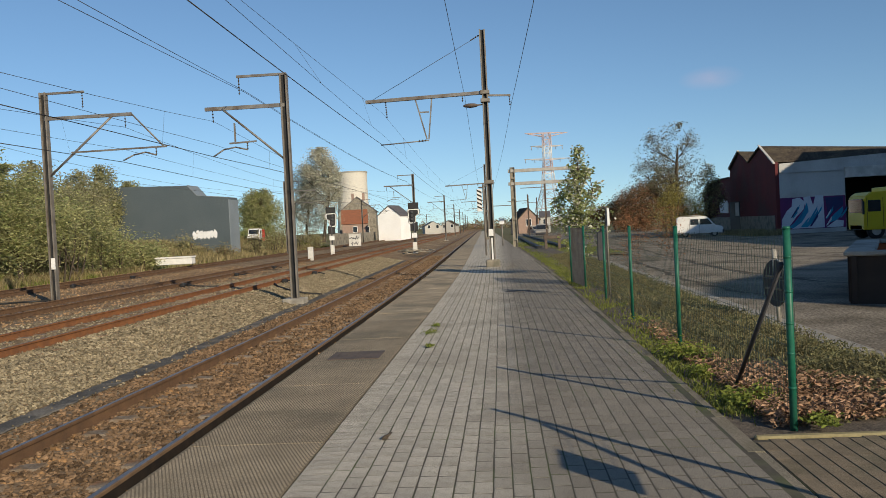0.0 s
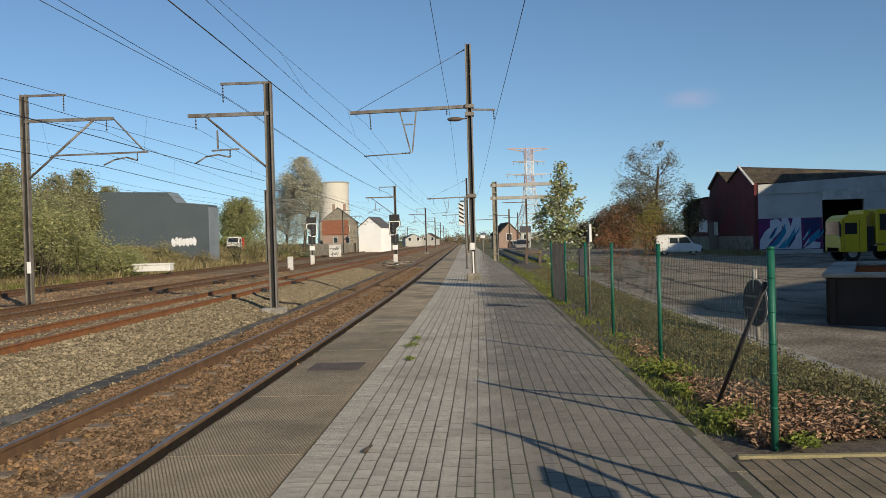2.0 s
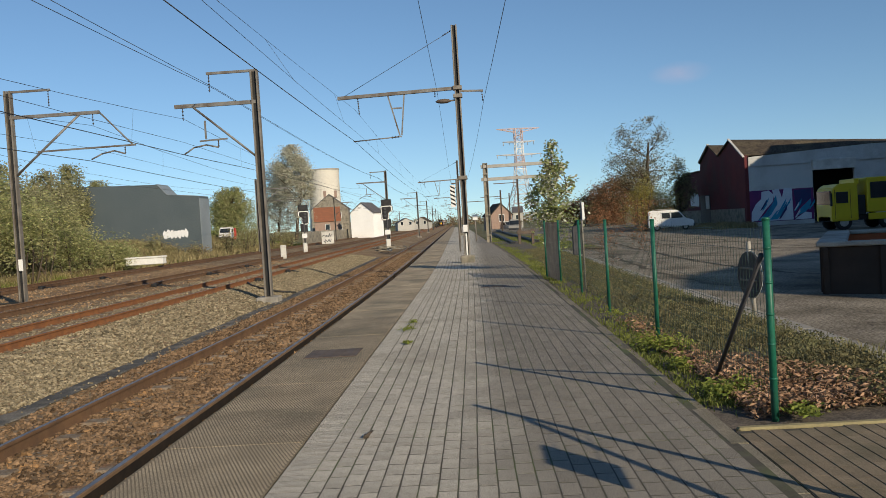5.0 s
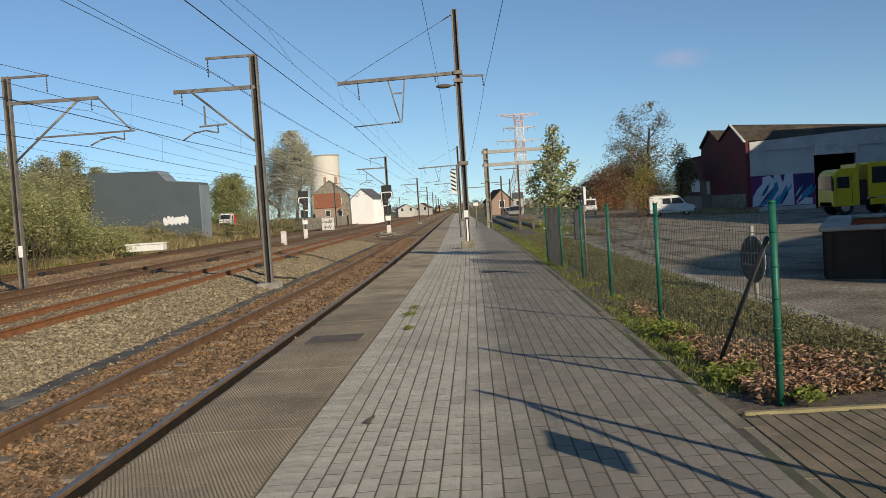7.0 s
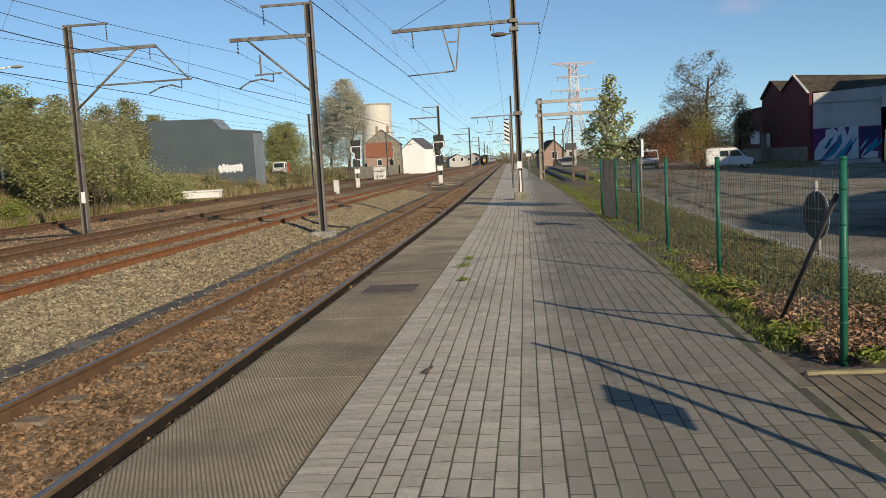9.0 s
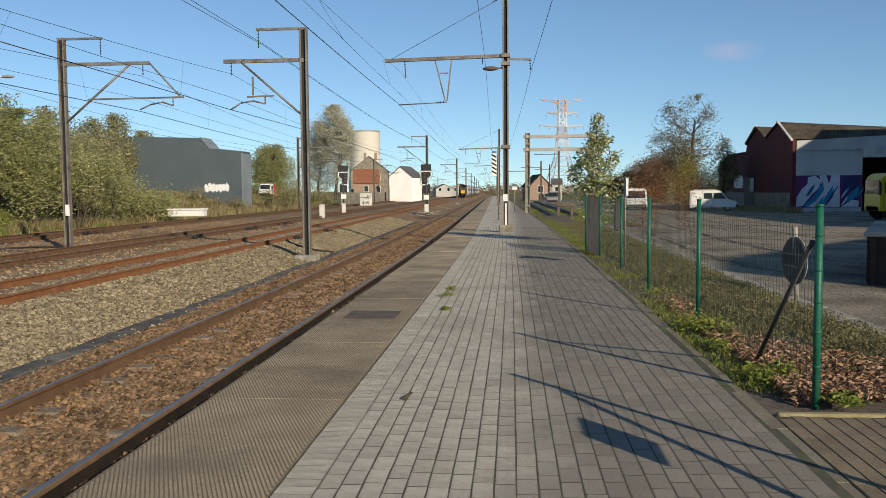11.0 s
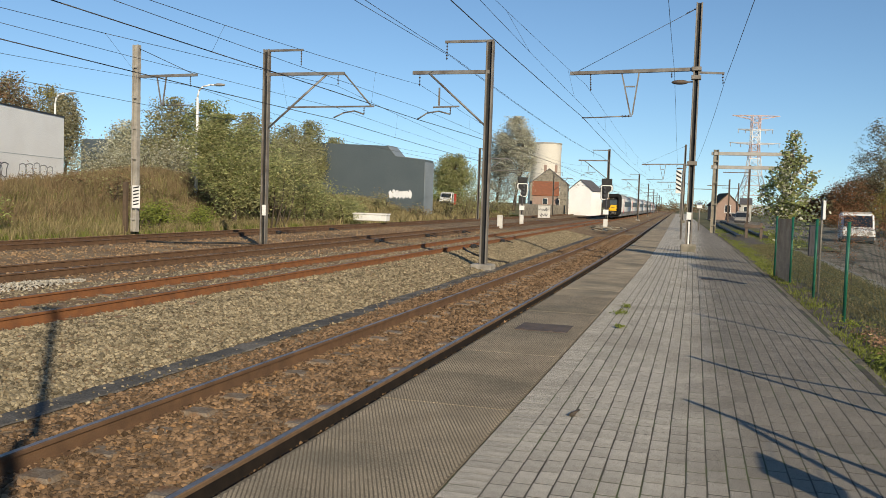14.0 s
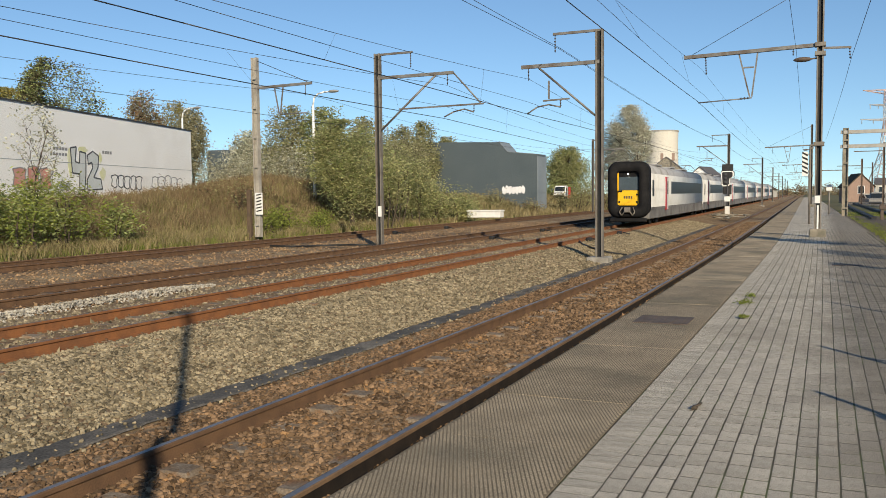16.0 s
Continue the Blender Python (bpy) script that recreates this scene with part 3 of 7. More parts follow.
def drain():
    t = thing("drain_grate", "narrow dark iron drain grate set in the paving", "drain grate")
    bm = bmesh.new()
    box(bm, 0.1, 0.7, 19.35, 19.75, -0.02, 0.005, 0.003)
    part("frame", bm, M["rust_steel"], t)
    for i in range(11):
        bm = bmesh.new()
        box(bm, 0.135 + 0.05 * i, 0.16 + 0.05 * i, 19.39, 19.71, 0.005, 0.009)
        part("slot", bm, M["black"], t)


pavers()
drain()
edge_slabs()


def kerbs():
    t = thing("kerb", "dark concrete edging along the back of the platform", "kerb", kind="structure")
    y = -4.0
    me = None
    while y < 60:
        if me is None:
            bm = bmesh.new()
            box(bm, P_RIGHT - 0.052, P_RIGHT + 0.070, -0.498, 0.498, -0.3, -0.002, 0.008)
            me = mesh_of("kerb_stone", bm)
            me.materials.append(M["kerb_stone"])
        ob = new("kerb_stone", me)
        ob.parent = t
        ob.matrix_basis = pose(bend(y), y, 0.003 * math.sin(y * 1.3), 0, 0, 0.2 * math.sin(y * 2.1))
        y += 1.0
    t = thing("kerb", "pale concrete gutter kerb along the yard road", "kerb", kind="structure")
    for i in range(40):
        bm = bmesh.new()
        box(bm, 3.86, 4.0, -0.49, 0.49, -0.35, -0.06, 0.012)
        box(bm, 4.0, 4.32, -0.49, 0.49, -0.35, -0.105, 0.01)
        ob = part("kerb_stone", bm, M["concrete"], t)
        ob.matrix_basis = pose(0, 1.5 + i, 0)


kerbs()


def brown_paving():
    """The brown block path that meets the platform, with its timber edging."""
    t = thing("brown_paving", "brown clay block path joining the platform", "paving", kind="structure")
    me = mesh_of("paver", paver_bm(0.2075, 0.0945))
    me.materials.append(M["paver_brown"])
    bond = random.Random(23)
    for i in range(24):
        y = 5.74 - 0.10 * bond.random()
        while y > (2.9 if i < 9 else 3.7):
            ob = new("paver", me)
            ob.parent = t
            ob.matrix_basis = pose(1.778 + 0.1035 * i, y, -0.006 + 0.0008 * (bond.random() - 0.5), 0.1 * (bond.random() - 0.5), 0.15 * (bond.random() - 0.5))
            y -= 0.21
    bm = bmesh.new()
    box(bm, 1.723, 12, -6, 5.83, -0.3, -0.0105)
    tagged(part("path_bedding", bm, M["joint"]), "dark sand bedding of the brown path", "paving", kind="structure")
    bm = bmesh.new()
    box(bm, 4.21, 12, -6, 5.78, -0.2, -0.009, 0.0)
    box(bm, 2.66, 4.2, -6, 3.56, -0.2, -0.009, 0.0)
    box(bm, 1.727, 2.65, -6, 2.75, -0.2, -0.009, 0.0)
    tagged(part("path_paving", bm, M["paver_brown"]), "brown block path beside the platform", "paving", kind="structure")
    bm = bmesh.new()
    box(bm, 1.75, 6.0, 5.84, 5.91, -0.25, 0.008, 0.012)
    tagged(part("edging_board", bm, surf("edging", (0.32, 0.27, 0.14), (0.25, 0.21, 0.11), 6, 0.9, bump=0.4, fine=40)), "weathered yellowish edging kerb along the path", "edging", kind="structure")


brown_paving()

strip("road", [(4.3, -0.11), (9, -0.2), (16, -0.42), (40, -0.44), (90, -0.44)], -40, 150, M["asphalt"], "grey asphalt yard road with worn patches", "road")


def tar_seams():
    """Dark worn lines that curve across the yard's asphalt."""
    for line in ([(10.6, 58), (9.6, 46), (9.0, 39), (9.2, 36), (11.0, 34), (15, 33)], [(5.1, 33), (4.95, 27), (4.75, 22), (4.9, 19), (5.6, 16)], [(7.6, 54), (7.5, 43), (7.0, 32), (6.9, 26), (7.4, 21), (9, 17)], [(13, 58), (13.5, 48), (13, 40), (14, 33), (17, 29)]):
        pts = []
        for (xa, ya), (xb, yb) in zip(line, line[1:]):
            for k in range(6):
                q = k / 6
                pts.append((xa + (xb - xa) * q + 0.10 * math.sin(3 * (ya + (yb - ya) * q)), ya + (yb - ya) * q))
        bm = bmesh.new()
        rows = []
        for i, (x, y) in enumerate(pts):
            z = float(np.interp(x - bend(y), [4.3, 9, 16, 40], [-0.11, -0.2, -0.42, -0.44])) + 0.006
            w = 0.07 + 0.05 * math.sin(i * 1.7)
            rows.append((bm.verts.new((x - w, y, z)), bm.verts.new((x + w, y, z))))
        for (a, b), (c, d) in zip(rows, rows[1:]):
            bm.faces.new((a, b, d, c))
        tagged(part("tar_seam", bm, M["tar"]), "dark worn tar seam curving across the asphalt", "road seam", kind="structure")


tar_seams()
strip("soil_bed", [(1.70, -0.03), (2.0, -0.06), (2.5, -0.03), (3.2, -0.01), (3.9, -0.07)], 5.9, 60, M["soil"], "dark soil bed along the fence", "soil", 1.0)


# ---- overhead line: masts, arms, wires ----
def lattice_pole(bm, x, y, z0, z1, w=0.2, d=0.2, mi=0, web=0):
    """A mast of two channel bars held apart by cross plates."""
    for s in (-1, 1):
        box(bm, x + s * w / 2 - (0.05 if s > 0 else 0), x + s * w / 2 + (0 if s > 0 else 0.05), y - d / 2, y + d / 2, z0, z1, 0.006, mi)
    box(bm, x - w / 2 + 0.05, x + w / 2 - 0.05, y - 0.012, y + 0.012, z0, z1, 0, web)
    z = z0 + 0.6
    while z < z1 and not web:
        for sy in (-1, 1):
            box(bm, x - w / 2 - 0.004, x + w / 2 + 0.004, y + sy * (d / 2 + 0.004) - 0.004, y + sy * (d / 2 + 0.004) + 0.004, z - 0.05, z + 0.05, 0, mi)
        z += 1.4
    return bm


def insulator(parent, a, b, r=0.035):
    a, b = Vector(a), Vector(b)
    bm = bmesh.new()
    tube(bm, a, b, 0.012, 0.012, 6)
    n = max(3, int((b - a).length / 0.09))
    for i in range(n):
        c = a.lerp(b, (i + 0.5) / n)
        d = (b - a).normalized() * 0.018
        tube(bm, c - d, c + d, r, r * 0.55, 8)
    return part("insulator", bm, M["insulator"], parent)


def bars(name, parent, segs, w, h, material, label=""):
    bm = bmesh.new()
    for a, b in segs:
        beam(bm, a, b, w, h)
    return part(name, bm, material, parent, label)


def pipes(name, parent, pts, r, material):
    bm = bmesh.new()
    path_tube(bm, pts, r, 8)
    return part(name, bm, material, parent)


def foot(parent, x, y, z, w=0.35, h=0.22):
    bm = bmesh.new()
    box(bm, x - w, x + w, y - w, y + w, z - 0.5, z + h * 0.7, 0.03)
    return part("foundation", bm, M["concrete"], parent, "pale concrete foundation block")


def small_plate(parent, name, x, y, z, w, h, material, label="", n=(0, -1)):
    bm = bmesh.new()
    box(bm, x - w / 2, x + w / 2, y - 0.008, y + 0.008, z - h / 2, z + h / 2, 0.004)
    return part(name, bm, material, parent, label)


def platform_mast(x, y, top, arm_z, tail, main=True):
    t = thing("catenary_mast", "tall galvanised catenary mast with cantilever arm and lamp on the platform", "catenary mast", (x + bend(y) - bend(31.8), y, 0), group="catenary masts")
    bm = bmesh.new()
    lattice_pole(bm, 0, 0, 0, top, 0.22, 0.2, 0, 1)
    part("pole", bm, [M["galv"], M["black"]], t)
    bm = bmesh.new()
    box(bm, -0.27, 0.27, -0.25, 0.25, -0.05, 0.27, 0.04)
    part("foundation", bm, M["old_concrete"], t, "mossy concrete foundation block")
    bars("cantilever_arm", t, [((-4.5, 0.05, arm_z - 0.1), (0.1, 0.05, arm_z)), ((-4.5, -0.05, arm_z - 0.1), (0.1, -0.05, arm_z))], 0.05, 0.12, M["arm"])
    bars("tail_arm", t, [((0.1, 0, arm_z - 0.12), (0.95, 0, arm_z - 0.16))], 0.07, 0.07, M["arm"])
    for zz in (arm_z, 3.17, arm_z - 0.3):
        bm = bmesh.new()
        box(bm, -0.17, 0.17, -0.16, 0.16, zz - 0.07, zz + 0.07, 0.01)
        part("clamp", bm, M["galv"], t)
    pipes("stay_wire", t, [(-0.1, 0, top - 0.2), (-4.25, 0, arm_z - 0.04)], 0.009, M["wire"])
    insulator(t, (-0.12, 0, top - 0.2), (-0.45, 0, top - 0.37))
    bars("hanger", t, [((-2.62, 0, arm_z - 0.1), (-2.25, 0, arm_z - 1.62)), ((-2.0, 0, arm_z - 0.1), (-2.18, 0, arm_z - 1.62)), ((-2.47, 0, arm_z - 0.6), (-2.12, 0, arm_z - 0.6))], 0.05, 0.05, M["arm"])
    pipes("steady_arm", t, [(-2.18, 0, arm_z - 1.66), (-2.5, 0, arm_z - 1.68), (-4.0, 0, arm_z - 1.74)], 0.022, M["arm"])
    insulator(t, (-2.25, 0, arm_z - 1.66), (-2.6, 0, arm_z - 1.68), 0.05)
    insulator(t, (-3.75, 0, arm_z - 0.12), (-3.72, 0, arm_z - 0.75))
    insulator(t, (0.9, 0, arm_z - 0.16), (0.92, 0, arm_z - 0.55))
    insulator(t, (-0.85, 0, arm_z - 0.04), (-0.85, 0, arm_z - 0.3))
    # lantern on a short bracket
    bm = bmesh.new()
    beam(bm, (-0.1, 0, arm_z - 0.44), (-0.3, 0, arm_z - 0.46), 0.05, 0.05)
    r = bmesh.ops.create_uvsphere(bm, u_segments=16, v_segments=8, radius=1)
    bmesh.ops.transform(bm, matrix=Matrix.Translation((-0.55, 0, arm_z - 0.46)) @ Matrix.Diagonal((0.30, 0.13, 0.085, 1)), verts=r["verts"])
    part("lantern", bm, M["rust_steel"], t, "dark oval lamp head")
    if main:
        small_plate(t, "number_plate", -0.02, -0.15, 1.28, 0.17, 0.26, M["white"], "small white plate")
        small_plate(t, "white_strip", 0.0, -0.115, 0.66, 0.06, 0.85, M["white"], "white painted strip")
    return t


platform_mast(-0.30, 31.8, 8.85, 6.52, 0.95)


def side_mast(x, y, zb, top, upper_z, arm_z, reach, mirror=1, plate=True, label="brown steel catenary mast with angled registration arm"):
    """A track-side mast: upper bracket, main arm, slanted strut and a steady arm over one track. mirror -1 reaches to +x."""
    t = thing("catenary_mast", label, "catenary mast", (x, y, zb), group="catenary masts")
    k = -mirror
    H = top - zb
    bm = bmesh.new()
    lattice_pole(bm, 0, 0, 0, H, 0.24, 0.22, 0, 1)
    part("pole", bm, [M["galv"], M["black"]], t)
    if mirror > 0:
        foot(t, 0, 0, 0)
    a, u = arm_z - zb, upper_z - zb
    bars("upper_bracket", t, [((0.1 * -k, 0, u), (k * 1.55, 0, u))], 0.07, 0.08, M["arm"])
    insulator(t, (k * 1.48, 0, u), (k * 1.48, 0, u - 0.6))
    bars("cantilever_arm", t, [((0, 0, a), (k * reach, 0, a))], 0.09, 0.12, M["arm"])
    insulator(t, (k * (reach - 0.25), 0, a), (k * (reach - 0.25), 0, a - 0.45))
    if mirror > 0:
        pipes("strut", t, [(k * (reach - 0.6), 0, a - 0.05), (k * 0.1, 0, a - 1.75)], 0.035, M["arm"])
        bars("drop_bracket", t, [((k * (reach - 0.95), 0, a - 0.5), (k * (reach - 0.95), 0, a - 1.1)), ((k * (reach - 0.75), 0, a - 1.15), (k * (reach - 1.65), 0, a - 1.12))], 0.05, 0.05, M["arm"])
        insulator(t, (k * (reach - 1.35), 0, a - 1.14), (k * (reach - 1.35), 0, a - 1.38))
        pipes("steady_arm", t, [(k * (reach - 1.35), 0, a - 1.38), (k * (reach - 0.95), 0, a - 1.28), (k * (reach - 0.55), 0, a - 1.34), (k * (reach - 0.2), 0, a - 1.55)], 0.025, M["arm"])
    else:
        pipes("strut", t, [(k * (reach - 0.75), 0, a - 0.05), (k * 0.1, 0, a - 2.1)], 0.045, M["arm"])
        pipes("tie", t, [(k * reach, 0, a), (k * (reach + 1.15), 0, a - 1.25)], 0.03, M["arm"])
        bars("lower_arm", t, [((k * 0.95, 0, a - 1.28), (k * (reach + 1.25), 0, a - 1.25))], 0.06, 0.06, M["arm"])
        insulator(t, (k * (reach + 0.85), 0, a - 1.28), (k * (reach + 0.85), 0, a - 1.55))
        pipes("steady_arm", t, [(k * (reach + 0.85), 0, a - 1.55), (k * (reach + 0.45), 0, a - 1.42), (k * (reach + 0.0), 0, a - 1.5), (k * (reach - 0.4), 0, a - 1.68)], 0.028, M["arm"])
    if plate:
        small_plate(t, "number_plate", 0.06, -0.13, 1.35, 0.16, 0.42, M["white"], "small white plate")
    return t


side_mast(-6.75, 27.2, -0.65, 6.81, 6.80, 5.80, 2.65, 1, False)
side_mast(-16.5, 30.2, -0.4, 7.25, 7.2, 6.28, 3.3, -1)
side_mast(-8.4, 83.0, -0.6, 7.0, 6.9, 5.9, 2.9, 1, False)
side_mast(-22.5, 88.0, -0.5, 7.3, 7.2, 6.2, 3.2, -1, False)
for yy, xx in ((140, -9.2), (197, -10.8), (255, -12.4), (312, -14), (370, -15.6), (440, -17.5)):
    side_mast(xx, yy, -0.6, 6.9, 6.8, 5.9, 2.8, 1, False, "distant dark catenary mast beside the tracks")
for yy, xx in ((146, -24), (204, -25.6), (262, -27.2), (330, -29)):
    side_mast(xx, yy, -0.5, 7.2, 7.1, 6.1, 3.2, -1, False, "distant dark catenary mast beside the far track")
for yy in (95, 160, 225, 290):
    platform_mast(-0.30, yy, 8.4, 6.3, 0.9, False)


def concrete_mast(x, y, zb, top):
    t = thing("catenary_mast", "pale concrete catenary mast on the embankment with striped plate", "catenary mast", (x, y, zb), group="catenary masts")
    H = top - zb
    bm = bmesh.new()
    lattice_pole(bm, 0, 0, 0, H, 0.3, 0.24)
    part("pole", bm, M["concrete"], t)
    bm = bmesh.new()
    box(bm, -0.62, -0.42, -0.1, 0.1, -0.1, 2.3, 0.02)
    part("side_post", bm, M["wood_sleeper"], t, "old dark timber post")
    a = 6.8 - zb
    bars("cantilever_arm", t, [((0, 0, a), (3.2, 0, a + 0.05))], 0.1, 0.12, M["arm"])
    bars("hanger", t, [((1.1, 0, a), (1.35, 0, a - 1.3)), ((1.6, 0, a), (1.42, 0, a - 1.3))], 0.05, 0.05, M["arm"])
    pipes("steady_arm", t, [(1.4, 0, a - 1.3), (2.9, 0, a - 1.3)], 0.025, M["arm"])
    insulator(t, (2.85, 0, a), (2.85, 0, a - 0.5))
    pipes("stay_wire", t, [(0.1, 0, H - 0.15), (3.0, 0, a + 0.1)], 0.014, M["wire"])
    pl = small_plate(t, "striped_plate", 0.2, -0.2, 1.62, 0.42, 1.05, M["white"], "white plate with black slanted stripes")
    for i in range(6):
        bm = bmesh.new()
        z = 1.22 + 0.155 * i
        prism(bm, [(0.05, z), (0.35, z + 0.06), (0.35, z + 0.12), (0.05, z + 0.06)], (-0.216, -0.210))
        part("stripe", bm, M["black"], pl)
    return t


concrete_mast(-25.1, 33.7, -0.35, 8.25)


def overhead_line(label, spans, wires, drop=None, group="overhead lines", name="overhead_line"):
    """Wires hung from support to support. Each wire: its name, x at the support behind the viewer, x and z at the first
    support ahead, sag, radius. Past that it follows the bend. drop: the upper and lower wire that droppers join."""
    t = thing(name, label, "overhead line", group=group)
    first = spans[1]
    lines = []
    for kind, xa, xb, z, sag, r in wires:
        pts = []
        for a, b in zip(spans, spans[1:]):
            n = 14 if b < 60 else 8 if b < 150 else 3
            for i in range(n + (b == spans[-1])):
                s = i / n
                y = a + (b - a) * s
                x = xa + (xb - xa) * s if b <= first else xb + bend(y) - bend(first)
                pts.append((x, y, z - sag * 4 * s * (1 - s)))
        bm = bmesh.new()
        path_tube(bm, pts, r, 5)
        part(kind, bm, M["wire"], t)
        lines.append(pts)
    if drop:
        up, low = lines[drop[0]], lines[drop[1]]
        for i in range(len(up)):
            if -5 < up[i][1] < 150 and i % 2 and up[i][2] - low[i][2] > 0.12:
                bm = bmesh.new()
                tube(bm, low[i], up[i], 0.003, 0.003, 4)
                part("dropper", bm, M["wire"], t)
    return t


SP1 = [-30, 31.8, 95, 160, 225, 290, 370, 470]
SP2 = [-30, 27.2, 83, 140, 197, 255, 312, 370, 440, 520]
SP3 = [-30, 30.2, 88, 146, 204, 262, 330, 450]
SP4 = [-30, 33.7, 90, 150, 210, 270, 330, 450]
overhead_line("dark compound contact and messenger wires over the platform track", SP1, [("messenger_wire", -4.63, -4.20, 5.99, 0.30, 0.0045), ("auxiliary_wire", -2.35, -4.10, 5.05, 0.28, 0.0045), ("contact_wire", -2.61, -4.33, 4.85, 0.29, 0.009)], (0, 1))
overhead_line("dark compound contact and messenger wires over the second track", SP2, [("messenger_wire", -9.12, -9.14, 5.40, 0.80, 0.006), ("auxiliary_wire", -7.9, -9.18, 4.65, 0.22, 0.006), ("contact_wire", -10.3, -9.17, 4.24, -0.16, 0.011)], (0, 2))
overhead_line("dark compound contact and messenger wires over the third track", SP3, [("messenger_wire", -14.9, -13.50, 5.82, 0.80, 0.007), ("auxiliary_wire", -12.2, -13.54, 5.0, 0.35, 0.006), ("contact_wire", -10.6, -13.58, 4.54, 0.28, 0.012)], (0, 2))
overhead_line("dark contact wire and messenger over the far track", SP4, [("messenger_wire", -21.9, -22.12, 6.35, 0.80, 0.008), ("contact_wire", -25.4, -22.93, 5.24, -0.18, 0.010)])
overhead_line("pair of dark feeder wires above the second track", SP2, [("feeder_wire", -5.75, -8.03, 6.31, 0.30, 0.0075), ("feeder_wire", -7.02, -8.07, 6.30, 0.31, 0.0075)], None, "overhead lines", "feeder_line")
overhead_line("dark feeder wire over the platform", SP1, [("feeder_wire", -0.06, -1.06, 6.43, 0.57, 0.0065)], None, "overhead lines", "feeder_line")
overhead_line("dark feeder wire behind the platform mast", SP1, [("feeder_wire", 1.67, 0.67, 6.06, 0.29, 0.0075)], None, "overhead lines", "feeder_line")


# ---- buildings and fixed things ----
def ray_xy(az, d):
    return d * math.sin(radians(az)), d * math.cos(radians(az))


